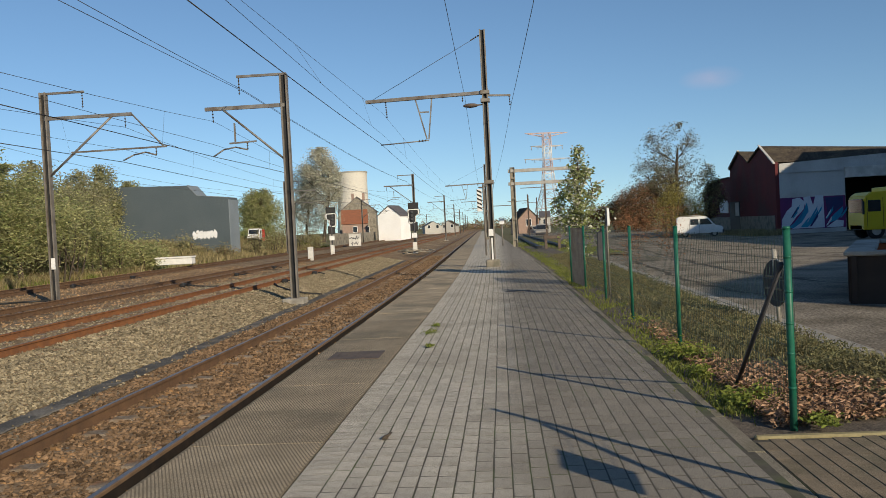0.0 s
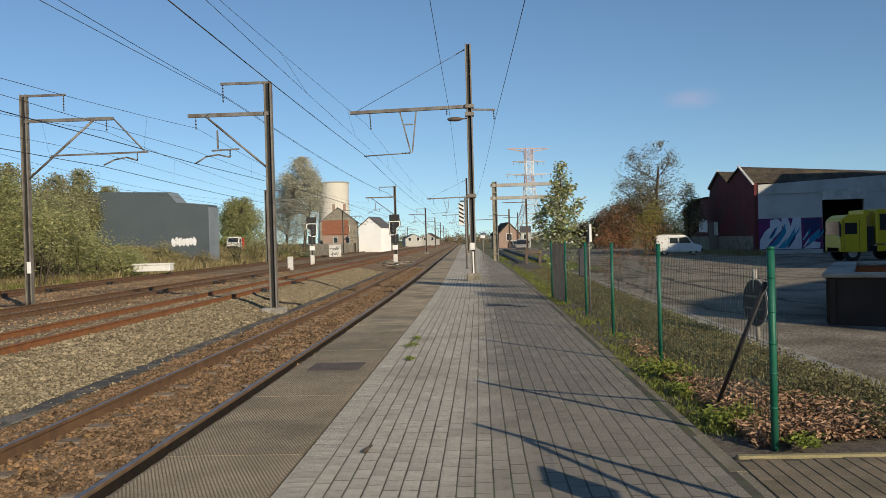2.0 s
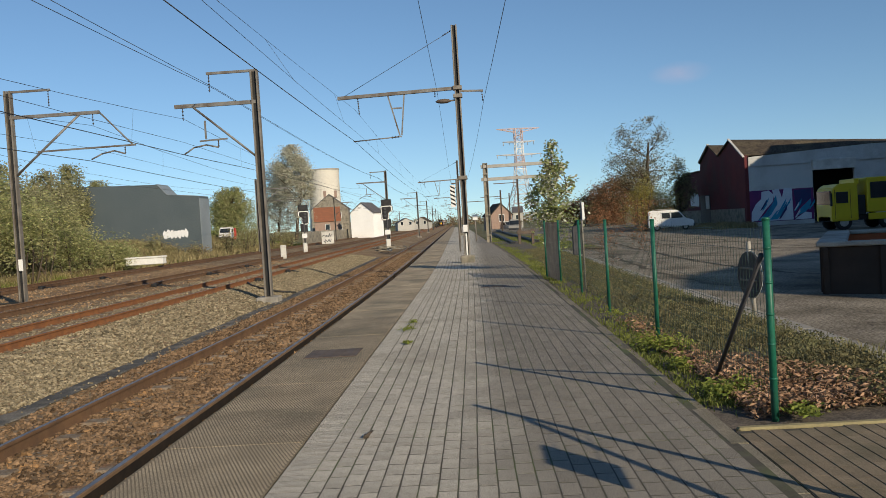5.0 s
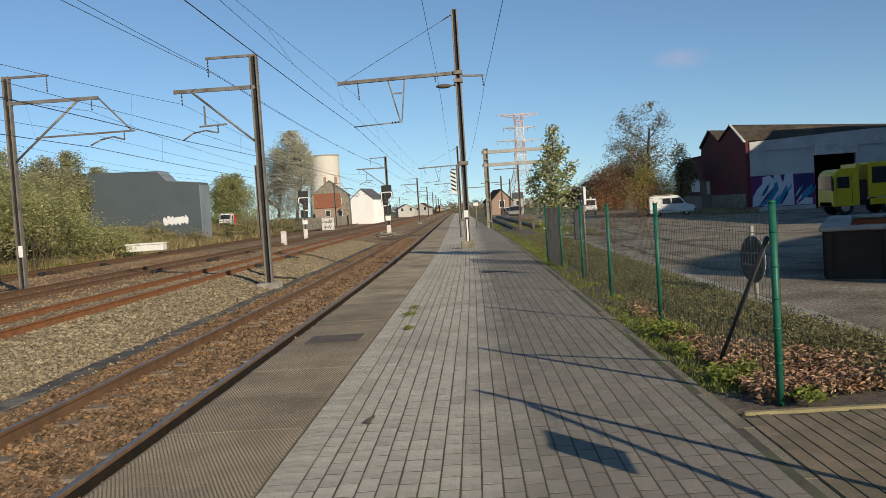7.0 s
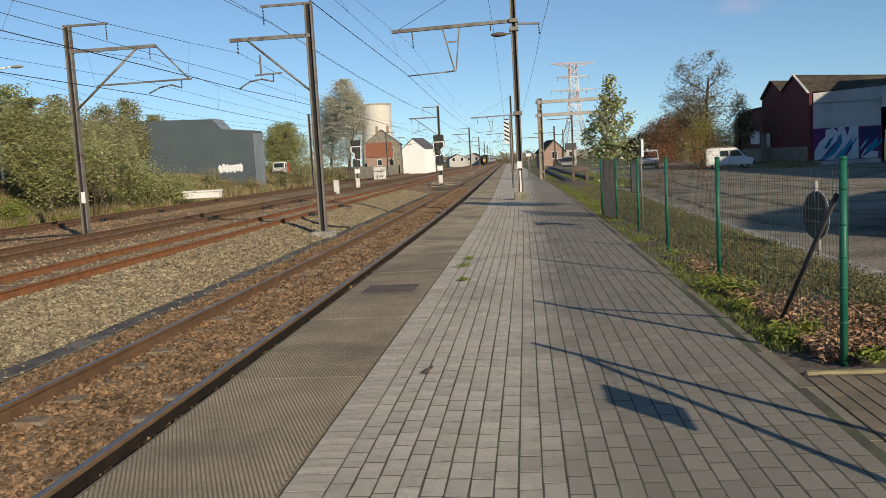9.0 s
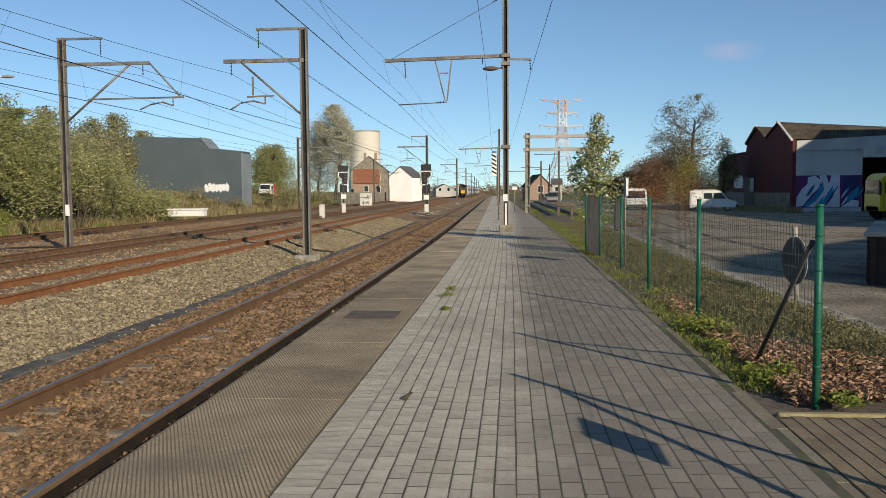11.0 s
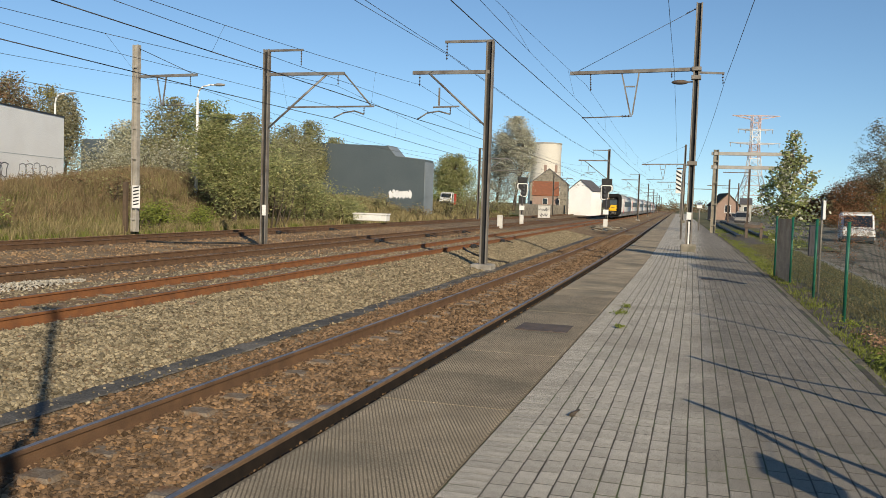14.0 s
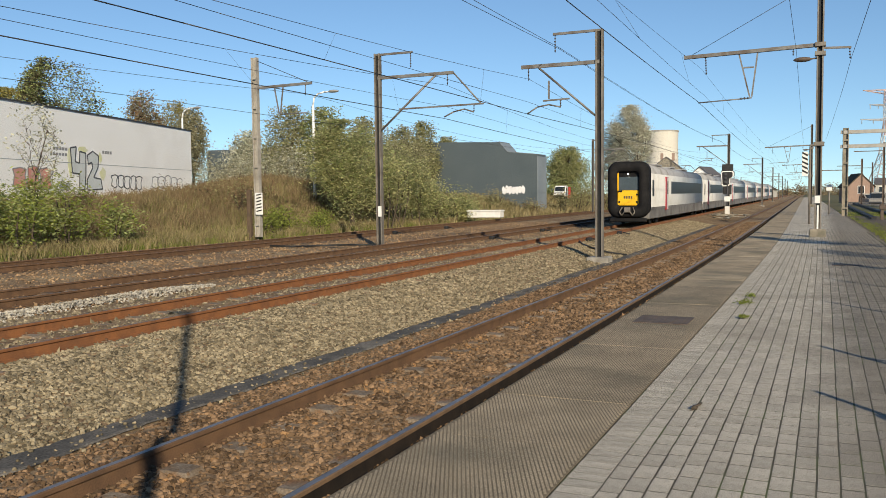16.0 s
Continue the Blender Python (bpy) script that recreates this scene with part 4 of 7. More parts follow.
M.update({
    "mesh_wire": surf("mesh_wire", (0.03, 0.06, 0.05), (0.025, 0.05, 0.04), 4, 0.5, bump=0.0),
    "white_wall": surf("white_wall", (0.93, 0.915, 0.88), (0.90, 0.885, 0.85), 0.35, 0.85, bump=0.05, fine=20, stain=(0.85, 0.83, 0.79), stain_scale=0.25),
    "dark_coping": surf("dark_coping", (0.06, 0.06, 0.065), None, 3, 0.6),
    "spray": surf("spray", (0.07, 0.075, 0.08), (0.12, 0.12, 0.13), 2, 0.7, bump=0.0),
    "spray_pale": surf("spray_pale", (0.66, 0.68, 0.66), (0.56, 0.60, 0.58), 1.2, 0.7, bump=0.0),
    "spray_mid": surf("spray_mid", (0.24, 0.24, 0.24), (0.32, 0.32, 0.32), 2, 0.7, bump=0.0),
    "spray_fill": surf("spray_fill", (0.45, 0.47, 0.47), (0.36, 0.38, 0.38), 2, 0.7, bump=0.0),
    "spray_white": surf("spray_white", (0.75, 0.75, 0.75), (0.68, 0.68, 0.68), 2, 0.7, bump=0.0),
    "spray_red": surf("spray_red", (0.66, 0.27, 0.20), (0.60, 0.36, 0.30), 2, 0.7, bump=0.0),
    "spray_yellow": surf("spray_yellow", (0.72, 0.72, 0.36), (0.74, 0.73, 0.55), 2, 0.7, bump=0.0),
    "red_brick": surf("red_brick", (0.135, 0.028, 0.03), (0.105, 0.025, 0.028), 0.8, 0.85, bump=0.3, fine=12, stain=(0.085, 0.035, 0.035), stain_scale=0.35),
    "grey_plaster": surf("grey_plaster", (0.52, 0.52, 0.50), (0.46, 0.46, 0.45), 0.5, 0.85, bump=0.1, fine=12, stain=(0.38, 0.37, 0.35), stain_scale=0.4),
    "roof_tile": surf("roof_tile", (0.088, 0.07, 0.052), (0.062, 0.05, 0.04), 1.4, 0.95, bump=0.8, fine=7, stain=(0.115, 0.095, 0.062), stain_scale=0.6, speck=0.5, spec=0.1),
    "orange_tile": surf("orange_tile", (0.30, 0.115, 0.06), (0.24, 0.10, 0.055), 1.4, 0.9, bump=0.4, fine=10),
    "brick": surf("brick", (0.33, 0.23, 0.18), (0.28, 0.20, 0.16), 2.0, 0.9, bump=0.3, fine=14),
    "slate": surf("slate", (0.13, 0.12, 0.12), (0.10, 0.095, 0.095), 1.0, 0.7, bump=0.2, fine=10),
    "cream": surf("cream", (0.48, 0.46, 0.41), (0.42, 0.40, 0.36), 0.4, 0.85, bump=0.05),
    "tower_concrete": surf("tower_concrete", (0.62, 0.58, 0.50), (0.56, 0.52, 0.45), 0.12, 0.9, bump=0.1, fine=4, stain=(0.52, 0.48, 0.41), stain_scale=0.08),
    "mural_purple": surf("mural_purple", (0.16, 0.035, 0.13), (0.10, 0.03, 0.11), 0.7, 0.8, bump=0.0),
    "mural_blue": surf("mural_blue", (0.03, 0.20, 0.36), (0.04, 0.30, 0.45), 0.8, 0.8, bump=0.0),
    "mural_navy": surf("mural_navy", (0.03, 0.05, 0.14), (0.05, 0.04, 0.12), 0.8, 0.8, bump=0.0),
    "mural_pale": surf("mural_pale", (0.62, 0.66, 0.70), (0.52, 0.56, 0.62), 0.8, 0.8, bump=0.0),
    "yellow": surf("yellow", (0.62, 0.47, 0.015), (0.56, 0.42, 0.012), 0.8, 0.4, bump=0.0, spec=0.5),
    "tyre": surf("tyre", (0.025, 0.025, 0.025), None, 6, 0.85),
    # red paled towards grey, with distance haze mixed into the colour
    "red_white": surf("pylon_red_hazed", (0.52, 0.38, 0.35), (0.48, 0.36, 0.33), 1, 0.7),
    "pylon_white": surf("pylon_white", (0.75, 0.75, 0.74), None, 1, 0.6),
    "pylon_grey": surf("pylon_grey", (0.45, 0.46, 0.48), None, 1, 0.6, 0.2),
    "skip_brown": surf("skip_brown", (0.035, 0.025, 0.02), (0.05, 0.034, 0.026), 2, 0.85, bump=0.3),
    "skip_orange": surf("skip_orange", (0.45, 0.10, 0.03), (0.36, 0.09, 0.03), 2, 0.7),
    "red_paint": surf("red_paint", (0.5, 0.035, 0.03), None, 2, 0.5),
})


def scrawl(bm, x, z, w, h, seed, y0=-0.006, thick=0.05, loops=7, depth=0.012):
    """Sprayed strokes: a row of looping lines on a wall in the xz plane."""
    r = random.Random(seed)
    p = (x, z + h * 0.5)
    for i in range(loops):
        q = (x + w * (i + r.uniform(0.2, 1.2)) / loops, z + h * (r.uniform(0.55, 1.0) if i % 2 else r.uniform(0, 0.4)))
        box_stroke(bm, p, q, thick, y0, depth)
        p = q
        if r.random() < 0.5:
            q = (p[0] + r.uniform(-0.3, 0.3) * w / loops, p[1] + r.uniform(-0.4, 0.4) * h)
            box_stroke(bm, p, q, thick, y0, depth)


def box_stroke(bm, p, q, thick, y0, depth):
    d = Vector((q[0] - p[0], q[1] - p[1]))
    if d.length < 1e-3:
        return
    n = Vector((-d.y, d.x)).normalized() * thick / 2
    prism(bm, [(p[0] - n.x, p[1] - n.y), (q[0] - n.x, q[1] - n.y), (q[0] + n.x, q[1] + n.y), (p[0] + n.x, p[1] + n.y)], (y0 - depth, y0))


def ring_stroke(bm, pts, thick, y0, depth=0.01):
    for p, q in zip(pts, pts[1:] + pts[:1]):
        box_stroke(bm, p, q, thick, y0, depth)


def graffiti(t):
    """Sprayed outlines on the hall's wall: two large numerals, rows of block shapes, small scrawls."""
    four = [(5.40, 4.30), (5.95, 4.38), (5.80, 3.60), (6.20, 3.52), (6.28, 4.15), (6.85, 4.08), (6.78, 2.95), (6.62, 2.10), (6.12, 2.08), (6.20, 2.95), (5.52, 2.98)]
    two = [(7.00, 3.98), (7.55, 4.22), (8.12, 3.98), (8.02, 3.35), (7.55, 2.78), (8.28, 2.70), (8.42, 2.15), (6.92, 2.08), (6.88, 2.62), (7.48, 3.30), (7.42, 3.60), (7.05, 3.50)]
    for pts in (four, two):
        bm = bmesh.new()
        prism(bm, pts, (-0.010, -0.004))
        fill = part("sprayed_fill", bm, M["spray_pale"], t)
        bm = bmesh.new()
        ring_stroke(bm, pts, 0.075, -0.010)
        part("sprayed_outline", bm, M["spray"], fill)
    for k, (cx, cz, rx_, rz_) in enumerate(((5.35, 3.6, 0.22, 0.8), (8.55, 3.0, 0.35, 0.35), (6.6, 4.25, 0.5, 0.2), (8.3, 3.9, 0.2, 0.3))):
        bm = bmesh.new()
        r = random.Random(k)
        prism(bm, [(cx + rx_ * math.cos(q * 0.57) * r.uniform(0.75, 1.15), cz + rz_ * math.sin(q * 0.57) * r.uniform(0.75, 1.15)) for q in range(11)], (-0.004, 0))
        part("sprayed_halo", bm, M["spray_yellow"], t, "soft yellow sprayed patch")
    r = random.Random(8)
    for x0, x1, n, z0, z1, fill_m, line_m in ((9.4, 12.95, 5, 2.12, 3.0, "white_wall", "spray"), (14.2, 18.6, 5, 2.2, 3.08, "white_wall", "spray_mid"), (0.6, 3.7, 3, 2.0, 3.25, "spray_red", "spray_mid"), (4.3, 5.3, 2, 2.05, 2.6, "spray_fill", "spray_mid")):
        w = (x1 - x0) / n
        for k in range(n):
            a, b = x0 + w * k + 0.05, x0 + w * (k + 1) - 0.05
            m, e = (a + b) / 2, z1 - z0
            top, low = z1 - r.uniform(0, 0.2), z0 + r.uniform(0, 0.15)
            pts = [(a - 0.06, low + 0.1), (m, low - 0.04), (b + r.uniform(-0.1, 0.1), low + 0.05), (b - 0.08, low + e * 0.5), (b + r.uniform(-0.05, 0.12), top - 0.05), (m + 0.05, top + 0.03), (a + r.uniform(-0.1, 0.1), top - 0.06), (a + 0.05, low + e * 0.5)]
            bm = bmesh.new()
            prism(bm, pts, (-0.009, -0.003))
            f = part("sprayed_fill", bm, M[fill_m], t)
            bm = bmesh.new()
            ring_stroke(bm, pts, 0.06, -0.009)
            part("sprayed_outline", bm, M[line_m], f)
    for x, z, n, h in ((3.9, 4.1, 5, 0.22), (3.6, 3.82, 6, 0.2), (8.55, 4.1, 4, 0.24), (4.6, 4.42, 1, 0.16)):
        for k in range(n):
            bm = bmesh.new()
            box_stroke(bm, (x + 0.26 * k, z + h * 0.5), (x + 0.26 * k + 0.2, z + h * 0.5), h * 0.7, 0.0, 0.008)
            part("sprayed_line", bm, M["spray_mid"], t)


def white_hall():
    """The long white hall on the embankment; its sprayed wall faces the tracks."""
    a, b = Vector((-40.5, 46.9)), Vector((-34.9, 27.6))
    d = (a - b).normalized()
    ang = math.degrees(math.atan2(d.y, d.x))
    # local x runs along the wall from b past the view's edge (negative) to a
    L = (a - b).length
    t = thing("white_hall", "long white rendered hall with sprayed wall and dark coping", "building", (b.x, b.y, 0), ang)
    bm = bmesh.new()
    box(bm, -25, L, 0.0, 26, -0.5, 6.25, 0.0)
    part("wall", bm, M["white_wall"], t)
    bm = bmesh.new()
    box(bm, -25.1, L + 0.06, -0.06, 26.1, 6.25, 6.32, 0.0)
    part("coping", bm, M["dark_coping"], t)
    bm = bmesh.new()
    box(bm, -25, L + 0.01, -0.012, 0, 3.50, 3.53)
    part("panel_joint", bm, M["spray_fill"], t)
    graffiti(t)
    return t


white_hall()


def grey_hall():
    t = thing("grey_hall", "large dark grey clad industrial hall with stepped roof", "building", (0, 90, 0))
    bm = bmesh.new()
    prism(bm, [(-75, -0.6), (-29.3, -0.6), (-29.3, 6.02), (-32.75, 6.38), (-33.75, 7.52), (-43, 7.8), (-75, 7.9)], (0, 3.2))
    part("wall", bm, M["grey_clad"], t)
    bm = bmesh.new()
    box(bm, -29.3, -29.22, 0.05, 3.2, -0.6, 5.8)
    part("side_panel", bm, M["grey_clad_light"], t, "lighter grey end panel")
    bm = bmesh.new()
    prism(bm, [(-33.75, 7.50), (-32.75, 6.36), (-29.3, 6.0), (-29.3, 6.07), (-32.73, 6.44), (-33.75, 7.59)], (-0.05, 3.25))
    part("roof_edge", bm, M["grey_clad_light"], t)
    r = random.Random(4)
    for i in range(7):
        cx, cz = -33.2 + 0.38 * i, 2.05 + r.uniform(-0.08, 0.12)
        bm = bmesh.new()
        prism(bm, [(cx + 0.26 * math.cos(q * 0.785 + 0.3) * r.uniform(0.7, 1.25), cz + 0.5 * math.sin(q * 0.785 + 0.3) * r.uniform(0.75, 1.2)) for q in range(8)], (-0.03 - 0.002 * i, 0))
        part("sprayed_shape", bm, M["spray_white"], t)
    return t


grey_hall()


def cooling_tower():
    x, y = ray_xy(-9.9, 280)
    t = thing("cooling_tower", "pale beige concrete cooling tower beyond the houses", "tower", (x, y, 0))
    bm = bmesh.new()
    rings = []
    for z, r in ((0, 5.6), (6, 5.25), (12, 5.0), (17, 4.9), (20.5, 5.0), (21.2, 5.05)):
        rings.append([bm.verts.new((r * math.cos(i * math.pi / 20), r * math.sin(i * math.pi / 20), z)) for i in range(40)])
    for a, b in zip(rings, rings[1:]):
        for i in range(40):
            bm.faces.new((a[i], a[(i + 1) % 40], b[(i + 1) % 40], b[i])).smooth = True
    part("shell", bm, M["tower_concrete"], t)
    bm = bmesh.new()
    ring0 = [bm.verts.new((5.12 * math.cos(i * math.pi / 20), 5.12 * math.sin(i * math.pi / 20), 20.9)) for i in range(40)]
    ring1 = [bm.verts.new((5.12 * math.cos(i * math.pi / 20), 5.12 * math.sin(i * math.pi / 20), 21.35)) for i in range(40)]
    ring2 = [bm.verts.new((4.7 * math.cos(i * math.pi / 20), 4.7 * math.sin(i * math.pi / 20), 21.35)) for i in range(40)]
    for a, b in ((ring0, ring1), (ring1, ring2)):
        for i in range(40):
            bm.faces.new((a[i], a[(i + 1) % 40], b[(i + 1) % 40], b[i])).smooth = True
    part("rim", bm, M["concrete"], t)


cooling_tower()


def house(az, d, w, depth, eave, ridge, wall, roof, label, z0=0.4, gable_front=True, turn=0.0, wins=2, chim=0):
    x, y = ray_xy(az, d)
    t = thing("house", label, "house", (x, y, z0), -az * 0.6 + turn)
    bm = bmesh.new()
    h = w / 2
    if gable_front:
        prism(bm, [(-h, -1), (h, -1), (h, eave), (0, ridge), (-h, eave)], (0, depth))
    else:
        prism(bm, [(0, -1), (depth, -1), (depth, eave), (depth / 2, ridge), (0, eave)], (-h, h), "x")
    part("wall", bm, M[wall], t)
    for s in (-1, 1):
        bm = bmesh.new()
        if gable_front:
            prism(bm, [(s * (h + 0.25), eave - 0.2), (0, ridge + 0.03), (0, ridge + 0.2), (s * (h + 0.25), eave - 0.02)], (-0.15, depth + 0.15))
        else:
            e = -0.25 if s < 0 else depth + 0.25
            prism(bm, [(e, eave - 0.2), (depth / 2, ridge + 0.03), (depth / 2, ridge + 0.2), (e, eave - 0.02)], (-h - 0.15, h + 0.15), "x")
        part("roof", bm, M[roof], t)
    for i in range(wins):
        cx = -h + w * (i + 0.5) / wins
        for cz in ((1.3,) if eave < 3.5 else (1.2, 3.9)):
            bm = bmesh.new()
            box(bm, cx - 0.5, cx + 0.5, -0.04, 0.02, cz, cz + 1.3)
            wdw = part("window", bm, M["white"], t)
            bm = bmesh.new()
            box(bm, cx - 0.42, cx + 0.42, -0.06, -0.03, cz + 0.08, cz + 1.22)
            part("pane", bm, M["glass"], wdw)
    for i in range(chim):
        bm = bmesh.new()
        cx = -h * 0.3 + h * 0.6 * i
        box(bm, cx - 0.3, cx + 0.3, depth * 0.5, depth * 0.5 + 0.6, ridge - 0.6, ridge + 1.1, 0.03)
        part("chimney", bm, M["brick"], t)
    return t


house(-9.85, 178, 5.3, 9, 3.3, 6.0, "brick", "orange_tile", "low brick house with orange tiled roof beside the line", 0.2, False, 4, 1, 0)
house(-9.65, 192, 8.2, 9, 6.0, 9.2, "old_concrete", "slate", "tall grey house with slate gable behind the orange roof", 0.2, True, 0, 2, 2)
house(-7.55, 172, 4.8, 6.0, 4.4, 6.3, "white_wall", "slate", "white gabled house with dark roof beside the line", 0.2, True, -18, 0, 0)
house(-4.6, 300, 6, 7, 2.2, 3.7, "cream", "slate", "distant white house with dark roof", 0.2, True, 10, 2, 0)
house(-3.6, 330, 6, 7, 2.2, 4.0, "cream", "roof_tile", "distant white gabled house beside the tracks", 0.2, True, -10, 2, 0)
house(1.85, 150, 3.7, 8, 2.5, 4.4, "brick", "roof_tile", "brown brick house seen past the gantry", -0.2, True, 10, 1, 0)
house(2.95, 190, 2.2, 6, 3.2, 4.2, "cream", "slate", "small white building beside the brick house", -0.2, False, 0, 1, 0)


def track_wall():
    for i in range(8):
        y = 128 + i * 6.2
        t = thing("boundary_wall", "stained pale concrete wall panel along the far track", "wall", (-23.4 + bend(y) * 1.0 + 0.02 * i, y, -0.3), 0.0, group="boundary wall panels")
        bm = bmesh.new()
        box(bm, -0.08, 0.08, -3.05, 3.05, -0.3, 1.75, 0.02)
        part("panel", bm, M["old_concrete"], t)
        bm = bmesh.new()
        box(bm, -0.12, 0.12, -3.1, -2.95, -0.3, 1.85, 0.02)
        part("post", bm, M["concrete"], t)
    x, y = ray_xy(-9.9, 120)
    t = thing("relay_cabinet", "pale trackside cabinet covered in dark graffiti", "cabinet", (x, y, -0.4), 8)
    bm = bmesh.new()
    box(bm, -0.85, 0.85, 0, 0.7, 0, 1.75, 0.03)
    part("body", bm, M["white_dirty"], t)
    bm = bmesh.new()
    box(bm, -0.92, 0.92, -0.06, 0.76, 1.75, 1.84, 0.02)
    part("lid", bm, M["concrete"], t)
    bm = bmesh.new()
    scrawl(bm, -0.75, 0.9, 1.4, 0.6, 21, -0.006, 0.09, 8)
    scrawl(bm, -0.6, 0.2, 1.1, 0.5, 22, -0.006, 0.09, 6)
    part("sprayed_line", bm, M["spray"], t)


track_wall()


def signal(az, d, zb, top, label, mirror=1):
    x, y = ray_xy(az, d)
    t = thing("railway_signal", label, "railway signal", (x, y, zb), -az)
    H = top - zb
    bm = bmesh.new()
    tube(bm, (0, 0, 0), (0, 0, H - 1.3), 0.07, 0.07, 10)
    part("post", bm, M["dark_coping"], t)
    for w_, za, zb_ in ((0.46, H - 0.62, H), (0.34, H - 2.55, H - 1.75)):
        bm = bmesh.new()
        box(bm, -w_, w_, 0.0, 0.1, za, zb_, 0.03)
        part("back_board", bm, M["black"], t, "black signal board")
    k = mirror
    out = [(-0.42 * k, H - 0.58), (0.42 * k, H - 0.58), (0.52 * k, H - 0.68), (0.52 * k, H - 1.0), (0.18 * k, H - 1.25), (0.18 * k, H - 1.75), (0.06 * k, H - 1.86), (-0.34 * k, H - 1.86), (-0.46 * k, H - 1.75), (-0.52 * k, H - 0.68)]
    cx_, cz_ = -0.1 * k, H - 1.2
    bm = bmesh.new()
    prism(bm, [(cx_ + (a - cx_) * 1.08, cz_ + (b - cz_) * 1.06) for a, b in out], (0.0, 0.06))
    head = part("head", bm, M["black"], t)
    bm = bmesh.new()
    prism(bm, out, (-0.02, 0.0))
    part("rim", bm, M["white"], head, "thin white outline of the signal head")
    bm = bmesh.new()
    prism(bm, [(cx_ + (a - cx_) * 0.82, cz_ + (b - cz_) * 0.88) for a, b in out], (-0.035, -0.018))
    part("face", bm, M["black"], head)
    for i in range(3):
        bm = bmesh.new()
        tube(bm, (-0.14 * k, -0.03, H - 0.85 - 0.33 * i), (-0.14 * k, -0.17, H - 0.83 - 0.33 * i), 0.1, 0.11, 12)
        part("lens_hood", bm, M["dark_coping"], t)
    bm = bmesh.new()
    box(bm, -0.24, 0.24, -0.1, -0.07, H - 3.15, H - 2.72, 0.01)
    part("plate", bm, M["white"], t, "white number plate without writing")
    bm = bmesh.new()
    box(bm, -0.2, 0.2, -0.16, 0.16, -0.3, 0.85, 0.04)
    part("base", bm, M["white_dirty"], t)
    return t


signal(-5.85, 76, -0.45, 3.95, "black colour-light signal with white rim on a white post")
signal(-11.4, 82, -0.4, 4.05, "black colour-light signal with white rim beside the far track", -1)


def pylon():
    x, y = ray_xy(3.28, 320)
    t = thing("transmission_tower", "tall lattice power pylon with red and white bands", "pylon", (x, y, 0), 12)

    def wdt(z):
        return 1.35 + max(0, 24 - z) * 0.10 + max(0, 14 - z) * 0.16

    zs = [0, 3.5, 7, 10.5, 14, 17, 20, 22.5, 25, 27.5, 30, 32.5, 35]
    for a, b in zip(zs, zs[1:]):
        bm = bmesh.new()
        for sx, sy in ((-1, -1), (1, -1), (1, 1), (-1, 1)):
            beam(bm, (sx * wdt(a), sy * wdt(a), a), (sx * wdt(b), sy * wdt(b), b), 0.25, 0.25)
        for s in (-1, 1):
            for q in (-1, 1):
                beam(bm, (-wdt(a) * q, s * wdt(a), a), (wdt(b) * q, s * wdt(b), b), 0.13, 0.13)
                beam(bm, (s * wdt(a), -wdt(a) * q, a), (s * wdt(b), wdt(b) * q, b), 0.13, 0.13)
            beam(bm, (-wdt(b), s * wdt(b), b), (wdt(b), s * wdt(b), b), 0.2, 0.2)
        part("lattice", bm, M["pylon_grey" if b <= 14 else "pylon_white" if 14 < b <= 20 or 25 < b <= 30 else "red_white"], t)
    for z, r, mat in ((35, 8.2, "red_white"), (30.2, 6.2, "pylon_grey"), (25.4, 8.8, "pylon_grey")):
        for s in (-1, 1):
            bm = bmesh.new()
            for sy in (-1, 1):
                beam(bm, (s * 1.2, sy * 1.2, z - 1.3 if z > 34 else z - 0.5), (s * r, 0, z), 0.2, 0.2)
                beam(bm, (s * 1.2, sy * 1.2, z), (s * r, 0, z + 0.02), 0.2, 0.2)
            for q in (0.35, 0.65):
                beam(bm, (s * r * q, -0.6, z - 0.5), (s * r * (q + 0.12), 0.5, z), 0.14, 0.14)
            part("cross_arm", bm, M[mat], t)
        if z < 34:
            for s in (-0.95, -0.55, 0.55, 0.95):
                bm = bmesh.new()
                tube(bm, (s * r, 0, z), (s * r, 0, z - 1.4), 0.13, 0.13, 6)
                part("insulator", bm, M["pylon_grey"], t)


pylon()


